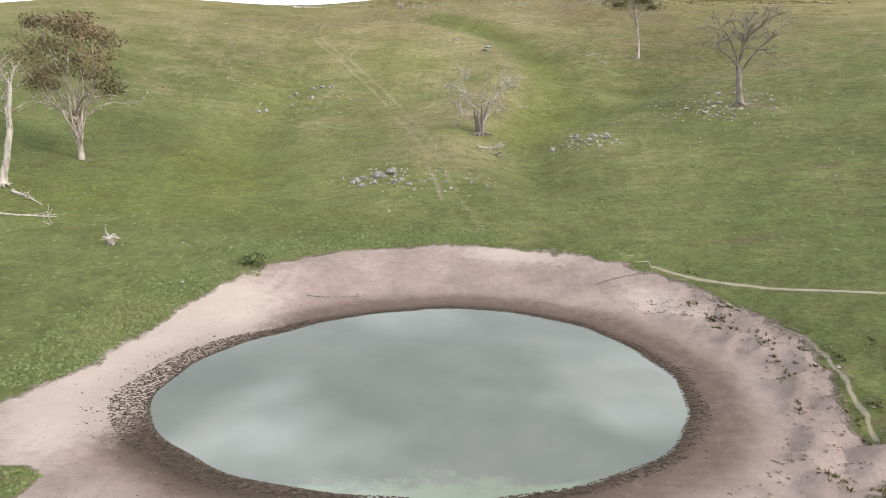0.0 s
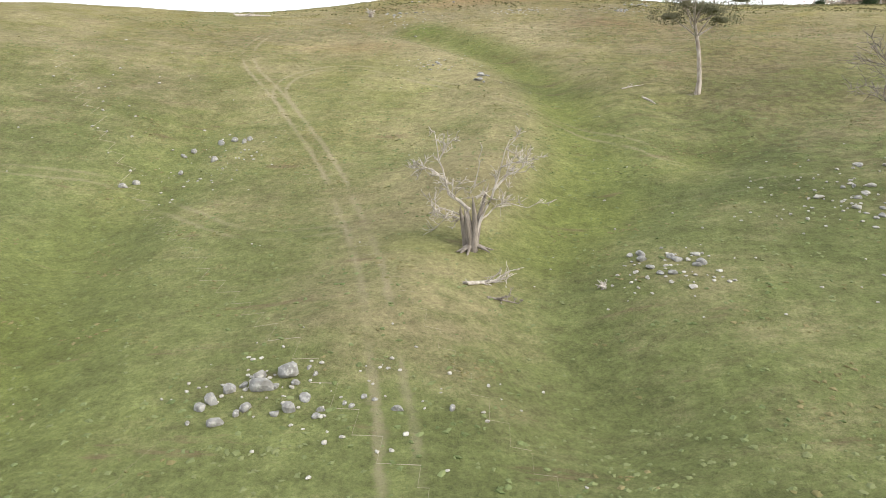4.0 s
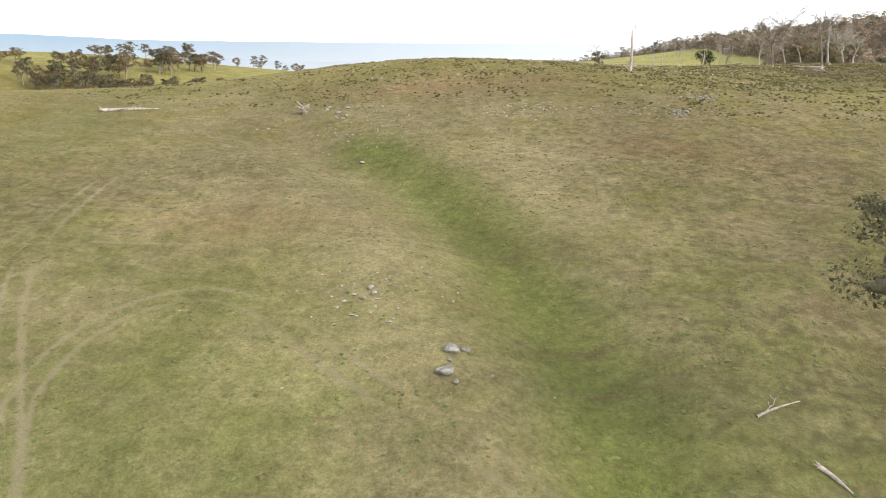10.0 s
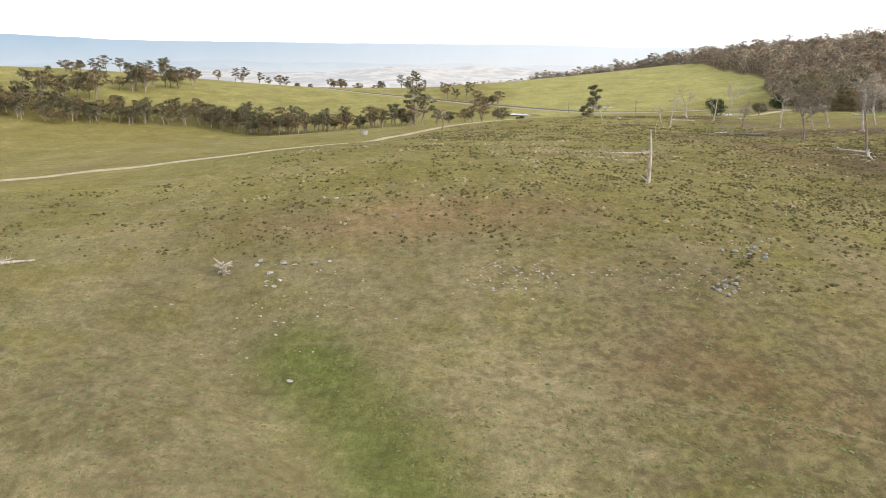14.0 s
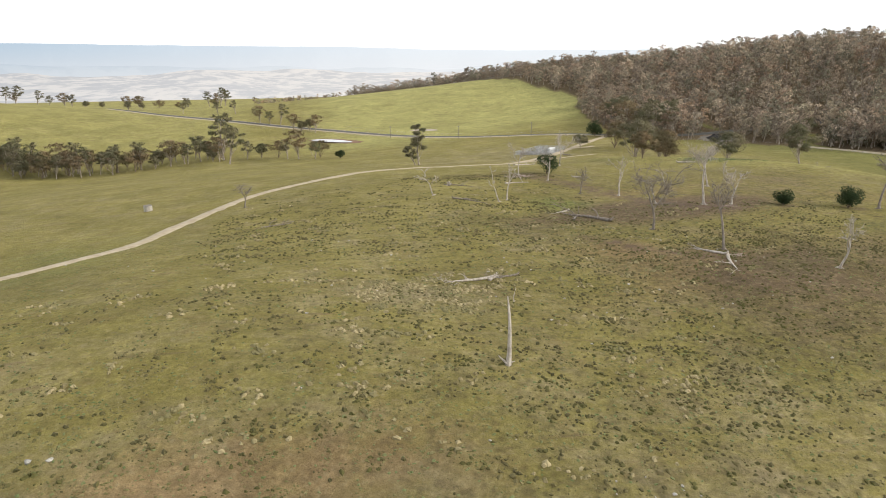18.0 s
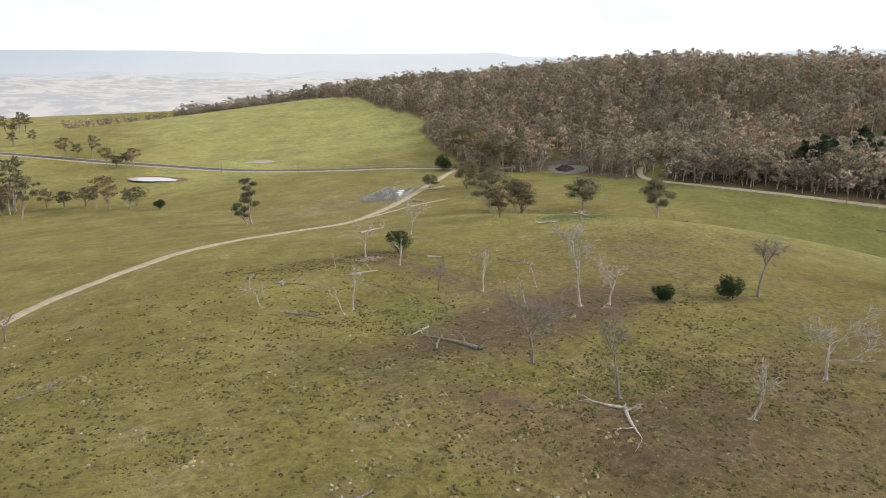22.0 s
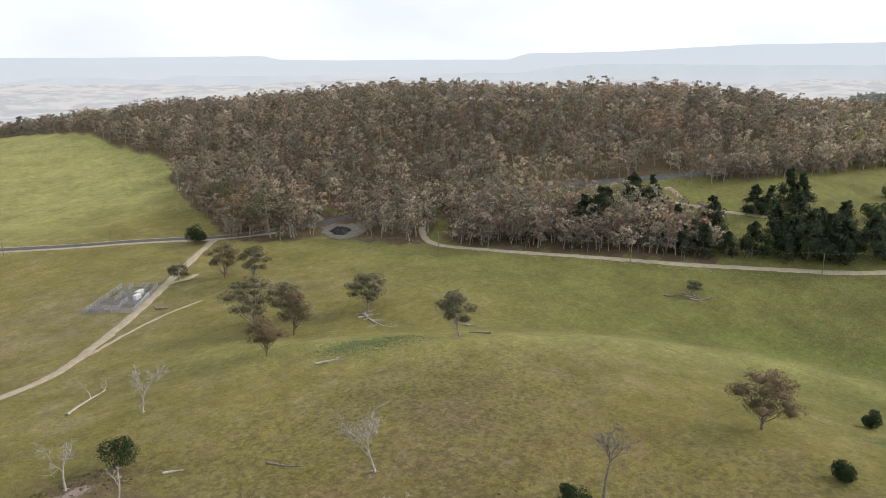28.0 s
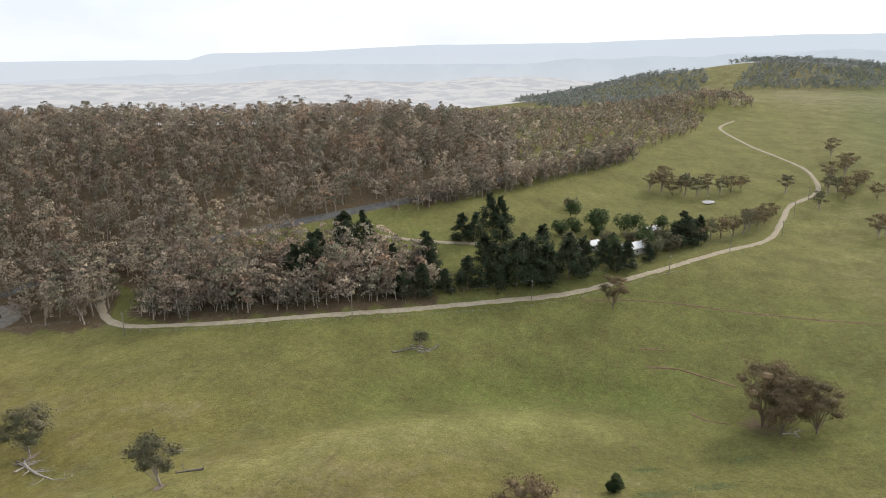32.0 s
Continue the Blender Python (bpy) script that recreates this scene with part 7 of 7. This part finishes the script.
# ---- wire fences ----
def fence(name, points, label, gap=5.0, seed=1):
    rng = np.random.default_rng(seed)
    ob = thing(name, points[0][0], points[0][1], label, "fence")
    base = ob.matrix_world.translation
    line = curve_points(points, gap)
    for x, y in line:
        s = Shape()
        h = rng.uniform(1.1, 1.35)
        s.tube([(x - base.x, y - base.y, ground_z(x, y) - 0.3 - base.z), (x - base.x + rng.normal() * 0.05, y - base.y, ground_z(x, y) + h - base.z)], (0.09, 0.08), 5)
        part("post", s.mesh("fence_post"), M_TIMBER, ob)
    for h in (0.45, 0.8, 1.05):
        s = Shape()
        s.tube(np.stack([line[:, 0] - base.x, line[:, 1] - base.y, height(line[:, 0], line[:, 1]) + h - base.z], 1), np.full(len(line), 0.008), 3)
        part("wire", s.mesh("fence_wire"), M_STEEL, ob)


fence("wire_fence", [(-20, 724), (30, 686), (70, 650), (108, 615), (143, 574), (172, 545)], "post and wire fence along the sealed road", 6.0)
fence("wire_fence", [(44, 708), (82, 668), (120, 632), (158, 590), (186, 562)], "post and wire fence on the road's far side", 6.0, 2)
fence("wire_fence", [(188, 536), (215, 515), (240, 482), (243, 450), (257, 425), (299, 379), (349, 324), (397, 287)], "post and wire fence beside the farm track", 6.0, 3)

# ---- homestead ----
def house(x, y, turn, long, deep, wall_h, rise, label):
    ob = thing("house", x, y, label, "house", "", turn)
    bm = bmesh.new()
    box(bm, -long / 2, -deep / 2, -0.4, long / 2, deep / 2, wall_h)
    part("wall", bm_mesh(bm, "house_wall", 0.03), M_WALL, ob)
    for side in (-1, 1):
        bm = bmesh.new()
        e, o = 0.6, 0.6
        v = [bm.verts.new(p) for p in ((-long / 2 - o, side * (deep / 2 + e), wall_h - 0.1), (long / 2 + o, side * (deep / 2 + e), wall_h - 0.1), (long / 2 + o, 0, wall_h + rise), (-long / 2 - o, 0, wall_h + rise))]
        f = bm.faces.new(v if side < 0 else v[::-1])
        r = bmesh.ops.extrude_face_region(bm, geom=[f])
        bmesh.ops.translate(bm, verts=[g for g in r["geom"] if isinstance(g, bmesh.types.BMVert)], vec=(0, 0, 0.12))
        bmesh.ops.recalc_face_normals(bm, faces=bm.faces)
        part("roof", bm_mesh(bm, "house_roof"), M_ROOF, ob, "white sheet-metal roof slope")
    for end in (-1, 1):
        bm = bmesh.new()
        xx = end * (long / 2 - 0.02)
        a = [bm.verts.new(p) for p in ((xx, -deep / 2, wall_h), (xx, deep / 2, wall_h), (xx, 0, wall_h + rise))]
        b = [bm.verts.new((v.co.x - end * 0.2, v.co.y, v.co.z)) for v in a]
        bm.faces.new(a)
        bm.faces.new(b[::-1])
        for k in range(3):
            bm.faces.new((a[k], b[k], b[(k + 1) % 3], a[(k + 1) % 3]))
        bmesh.ops.recalc_face_normals(bm, faces=bm.faces)
        part("gable", bm_mesh(bm, "house_gable"), M_WALL, ob)
    for k in range(3):
        wx_ = -long / 2 + long * (k + 0.5) / 3
        win = part("window", (lambda b: (box(b, wx_ - 0.7, -deep / 2 - 0.06, 0.9, wx_ + 0.7, -deep / 2 + 0.04, 2.1), bm_mesh(b, "window_frame", 0.01))[1])(bmesh.new()), M_WHITE, ob)
        part("pane", (lambda b: (box(b, wx_ - 0.58, -deep / 2 - 0.08, 1.0, wx_ + 0.58, -deep / 2 - 0.05, 2.0), bm_mesh(b, "window_pane"))[1])(bmesh.new()), M_WINDOW, win)
    bm = bmesh.new()
    box(bm, long * 0.2, 0.5, wall_h + 0.5, long * 0.2 + 0.8, 1.3, wall_h + rise + 1.0)
    part("chimney", bm_mesh(bm, "chimney", 0.03), M_REDCLAY, ob)


house(412.5, 309.5, -35, 13, 8, 3.0, 2.0, "white-roofed weatherboard homestead among garden trees")
house(404, 328, -35, 10, 6, 2.8, 1.5, "low white-roofed farm outbuilding among pines")
house(450, 305, -20, 10, 6, 2.8, 1.4, "pale-roofed shed behind the homestead garden")

# ---- feed trough in the lower paddock ----
ob = thing("water_tank", -30.3, 361, "small pale concrete water tank in the paddock", "tank")
s = Shape()
s.tube([(0, 0, -0.2), (0, 0, 1.0), (0, 0, 1.5)], (1.1, 1.1, 1.05), 18)
part("barrel", s.mesh("tank_barrel"), M_PALESTONE, ob)
s = Shape()
s.tube([(0, 0, 1.49), (0, 0, 1.58)], (1.15, 1.0), 18)
part("lid", s.mesh("tank_lid"), M_TIMBER, ob)


# ---- grass, tussocks and bank litter ----
def tufts(name, x, y, size, blades, mat, label, seed, squat=0.8, splay=0.6, category="grass", wide=1.0):
    """Tufts of blades: each blade one narrow bent pair of triangles."""
    rng = np.random.default_rng(seed)
    n = len(x)
    z = height(x, y)
    b = np.repeat(np.stack([x, y, z - 0.02], 1), blades, 0)
    s = np.repeat(size, blades) * rng.uniform(0.6, 1.15, n * blades)
    a = rng.uniform(0, 2 * np.pi, n * blades)
    out = np.stack([np.cos(a), np.sin(a), 0 * a], 1)
    side = np.stack([-np.sin(a), np.cos(a), 0 * a], 1)
    lean = splay * rng.uniform(0.2, 1.2, n * blades)
    root = b + out * (s * 0.30 * rng.random(n * blades))[:, None]
    w = (s * rng.uniform(0.14, 0.26, n * blades) * wide)[:, None]
    up = np.zeros_like(out)
    up[:, 2] = 1
    tip = root + out * (lean * s)[:, None] + up * (s * squat)[:, None]
    v = np.stack([root - side * w * 0.5, root + side * w * 0.5, tip], 1).reshape(-1, 3)
    up_out = np.repeat(out * 0.45 + up, 3, 0)
    me = tri_mesh(name, v, np.arange(len(v)).reshape(-1, 3), False, up_out / np.linalg.norm(up_out, axis=1)[:, None])
    me.materials.append(mat)
    return tagged(new(name, me), label, category, kind="stuff")


def mounds(name, x, y, size, mat, label, seed, rise=0.55, ragged=0.45, category="grass", k=7):
    """Low ragged cushions of grass: two uneven rings and a tuft at the top each."""
    rng = np.random.default_rng(seed)
    n = len(x)
    th = np.arange(k) * 2 * np.pi / k + rng.uniform(0, 6.28, (n, 1))
    long = rng.uniform(0.75, 1.35, (n, 1))
    turn = rng.uniform(0, 6.28, (n, 1))
    rings = []
    for reach, lift in ((0.62, -0.10), (0.40, 0.62)):
        r = size[:, None] * reach * rng.uniform(1 - ragged, 1 + ragged, (n, k))
        u, w = r * np.cos(th) * long, r * np.sin(th) / long
        px, py = x[:, None] + u * np.cos(turn) - w * np.sin(turn), y[:, None] + u * np.sin(turn) + w * np.cos(turn)
        h = size[:, None] * rise * lift * (1 if lift < 0 else rng.uniform(0.55, 1.35, (n, k)))
        rings.append(np.stack([px, py, np.broadcast_to(height(x, y)[:, None] + h, px.shape)], 2))
    top = np.stack([x + size * rng.normal(size=n) * 0.1, y + size * rng.normal(size=n) * 0.1, height(x, y) + size * rise * rng.uniform(0.8, 1.2, n)], 1)[:, None]
    v = np.concatenate([*rings, top], 1)
    i = np.arange(k)
    j = (i + 1) % k
    one = np.concatenate([np.stack([i, j, i + k], 1), np.stack([j, j + k, i + k], 1), np.stack([i + k, j + k, np.full(k, 2 * k)], 1)])
    t = (one[None] + (np.arange(n) * (2 * k + 1))[:, None, None]).reshape(-1, 3)
    me = tri_mesh(name, v.reshape(-1, 3), t, False)
    me.materials.append(mat)
    return tagged(new(name, me), label, category, kind="stuff")


rng_g = np.random.default_rng(91)


def strewn(spans, clump=0.0):
    """Places from spans of middle x, y, reach x, y and count."""
    px, py = [], []
    for cx, cy, rx, ry, count in spans:
        if clump:
            k = max(1, count // 7)
            mx, my = cx + rng_g.uniform(-rx, rx, k), cy + rng_g.uniform(-ry, ry, k)
            i = rng_g.integers(0, k, count)
            px.append(mx[i] + rng_g.normal(size=count) * clump * 1.0)
            py.append(my[i] + rng_g.normal(size=count) * clump * 0.7)
        else:
            px.append(cx + rng_g.uniform(-rx, rx, count))
            py.append(cy + rng_g.uniform(-ry, ry, count))
    px, py = np.concatenate(px), np.concatenate(py)
    keep = pond_radius(px, py) > 1.06
    return px[keep], py[keep]


# dark tussocks over the crest and its slopes
tx, ty = strewn([(30, 305, 38, 26, 3600), (84, 252, 36, 28, 4200), (96, 285, 32, 25, 2000), (45, 262, 50, 30, 1800), (15, 240, 45, 22, 1500), (0, 224, 62, 14, 1500), (62, 222, 38, 20, 1800), (60, 360, 22, 5, 800), (66, 318, 12, 9, 500), (92, 276, 16, 8, 600), (40, 345, 40, 12, 700)], 1.1)
mounds("tussocks", tx, ty, 0.11 + 0.40 * rng_g.random(len(tx)) ** 1.9, M_TUSSOCK, "dark tussock grass dotted over the grazed crest", 1, k=5)
tx, ty = strewn([(26, 256, 9, 6, 420), (30, 262, 6, 4, 100), (45, 300, 50, 40, 900), (20, 240, 45, 25, 700)], 0.9)
mounds("straw_tussocks", tx, ty, rng_g.uniform(0.3, 0.6, len(tx)), M_STRAW, "bleached straw-coloured tussocks in a patch", 2)
# green weeds round the pond's outer edge
def on_bank(count, a0, a1, near, wide):
    a = np.radians(rng_g.uniform(a0, a1, count))
    rim = np.interp((np.degrees(a) + 180) % 360 - 180, BANK_A, BANK_R) * pond_rim(a)
    r = rim + near + np.abs(rng_g.normal(size=count)) * wide
    return POND[0] + POND_X * r * np.cos(a), POND[1] + POND_Y * r * np.sin(a)


tx, ty = on_bank(4200, 82, 195, 0.0, 0.20)
wx, wy = strewn([(-9.9, 49.9, 0.8, 0.4, 40), (-11.2, 25.6, 1.2, 1.0, 90)])
tx, ty = np.concatenate([tx, wx]), np.concatenate([ty, wy])
mounds("bank_weeds", tx, ty, 0.05 + 0.17 * rng_g.random(len(tx)) ** 1.5, M_GRASS, "rank green weeds along the pond's upper bank", 3, 0.6, 0.6, k=5)
tx, ty = on_bank(46, -60, 48, -0.20, 0.20)
k = rng_g.integers(0, len(tx), 420)
tx, ty = tx[k] + rng_g.normal(size=420) * 0.22, ty[k] + rng_g.normal(size=420) * 0.34
tufts("bank_tussocks", tx, ty, 0.08 + 0.26 * rng_g.random(len(tx)) ** 1.5, 14, M_TUSSOCK, "small dry tussocks on the eroded clay bank", 4, 0.6, 0.8)
# dark weeds in drifts over the paddock
def drift(cx, cy, long, wide, turn, count):
    u, v = rng_g.normal(size=count) * long * 0.5, rng_g.normal(size=count) * wide * 0.5
    c, d = math.cos(radians(turn)), math.sin(radians(turn))
    return cx + u * c - v * d, cy + u * d + v * c


drifts = [drift(*d) for d in ((141, 379, 7, 4.5, -17, 700), (150, 376, 10, 4.5, -17, 900), (240, 278, 5, 1.4, -50, 260), (224, 274, 6, 1.6, -50, 320), (236, 262, 7, 2.0, -50, 420), (212, 273, 9, 3.0, -50, 620), (259, 255, 5, 1.2, -50, 220))]
tx, ty = np.concatenate([d[0] for d in drifts]), np.concatenate([d[1] for d in drifts])
mounds("weeds", tx, ty, 0.12 + 0.36 * rng_g.random(len(tx)) ** 1.6, M_GRASS, "dark green weeds in drifts over the paddock", 13, 0.4, 0.6, k=5)
# thin grass everywhere the camera passes
tx, ty = strewn([(5, 56, 55, 22, 2600), (5, 95, 60, 35, 3600), (5, 150, 70, 35, 5000), (10, 205, 75, 32, 4000), (40, 265, 85, 45, 4000)])
keep = pond_radius(tx, ty) > 2.15
tx, ty = tx[keep], ty[keep]
mounds("grass", tx, ty, rng_g.uniform(0.10, 0.34, len(tx)), M_GRASS, "short grazed grass in fine tufts", 5, 0.32, 0.6, k=5)
tx, ty = strewn([(5, 95, 60, 35, 1500), (5, 150, 70, 35, 2600), (10, 205, 75, 32, 7000), (40, 265, 85, 45, 7000)], 0.8)
mounds("dry_grass", tx, ty, rng_g.uniform(0.10, 0.32, len(tx)), M_DRYGRASS, "dry bleached grass in fine tufts", 6, 0.32, 0.6, k=5)

# dark litter thrown up along the waterline
n = 12000
a = np.where(rng_g.random(n) < 0.5, rng_g.uniform(2.3, 4.6, n), rng_g.uniform(0, 2 * np.pi, n))
thick = 0.018 + 0.048 * np.clip(-np.cos(a - 0.3), 0, 1) ** 2 + 0.018 * np.clip(np.cos(a + 0.35), 0, 1) ** 3 + 0.008 * np.sin(5 * a) ** 2
q = 0.994 + thick * np.where(rng_g.random(n) < 0.88, 1.9 * rng_g.random(n) ** 1.5, np.abs(rng_g.normal(size=n)) * 1.6)
lx, ly = POND[0] + POND_X * q * pond_rim(a) * np.cos(a), POND[1] + POND_Y * q * pond_rim(a) * np.sin(a)
v0, t0 = [], []
base = []
for me in [stone_mesh(60 + k, 0.62, 1) for k in range(3)]:
    co = np.empty(len(me.vertices) * 3, np.float32)
    me.vertices.foreach_get("co", co)
    base.append((co.reshape(-1, 3), np.array([list(p.vertices) for p in me.polygons])))
m = 0
lz = height(lx, ly)
for k in range(n):
    v, t = base[k % 3]
    s, r = rng_g.uniform(0.03, 0.10), rng_g.uniform(0, 6.28)
    c, d = math.cos(r) * s * 1.5, math.sin(r) * s * 1.5
    v0.append(np.stack([lx[k] + v[:, 0] * c - v[:, 1] * d, ly[k] + v[:, 0] * d * 0.6 + v[:, 1] * c * 0.6, lz[k] + v[:, 2] * s * 0.8 + 0.02], 1))
    t0.append(t + m)
    m += len(v)
me = tri_mesh("waterline_litter", np.concatenate(v0), np.concatenate(t0))
me.materials.append(plain_material("dark_mud_litter", (0.045, 0.033, 0.025), (0.125, 0.092, 0.070), 3.0, 0.85, 0, 0.2, 0.03))
tagged(new("waterline_litter", me), "dark mud clods and litter round the waterline", "litter", kind="stuff")


def clods(name, count, a0, a1, least, most, small, big, mat, label, seed):
    """Lumps of dry earth lying on the pond's bank, in one object."""
    rng = np.random.default_rng(seed)
    a, q = np.radians(rng.uniform(a0, a1, count)), rng.uniform(least, most, count)
    x, y = POND[0] + POND_X * q * np.cos(a), POND[1] + POND_Y * q * np.sin(a)
    z, vs, ts, n = height(x, y), [], [], 0
    for k in range(count):
        v, t = base[k % 3]
        s, r = rng.uniform(small, big), rng.uniform(0, 6.28)
        c, d = math.cos(r) * s, math.sin(r) * s
        vs.append(np.stack([x[k] + v[:, 0] * c - v[:, 1] * d * 0.7, y[k] + v[:, 0] * d + v[:, 1] * c * 0.7, z[k] + v[:, 2] * s * 0.6 + 0.01], 1))
        ts.append(t + n)
        n += len(v)
    me = tri_mesh(name, np.concatenate(vs), np.concatenate(ts))
    me.materials.append(mat)
    return tagged(new(name, me), label, "earth clods", kind="stuff")


M_CLOD = plain_material("dry_clay_clod", (0.16, 0.115, 0.085), (0.30, 0.235, 0.19), 2.0, 0.95, 0, 0.1, 0.03)
clods("bank_clods", 520, -50, 46, 1.33, 1.62, 0.05, 0.26, M_CLOD, "eroded clay clods along the pond's broken bank", 5)
clods("bank_debris", 520, -180, 180, 1.06, 1.5, 0.03, 0.10, M_CLOD, "small dark clods and droppings strewn on bare clay", 6)
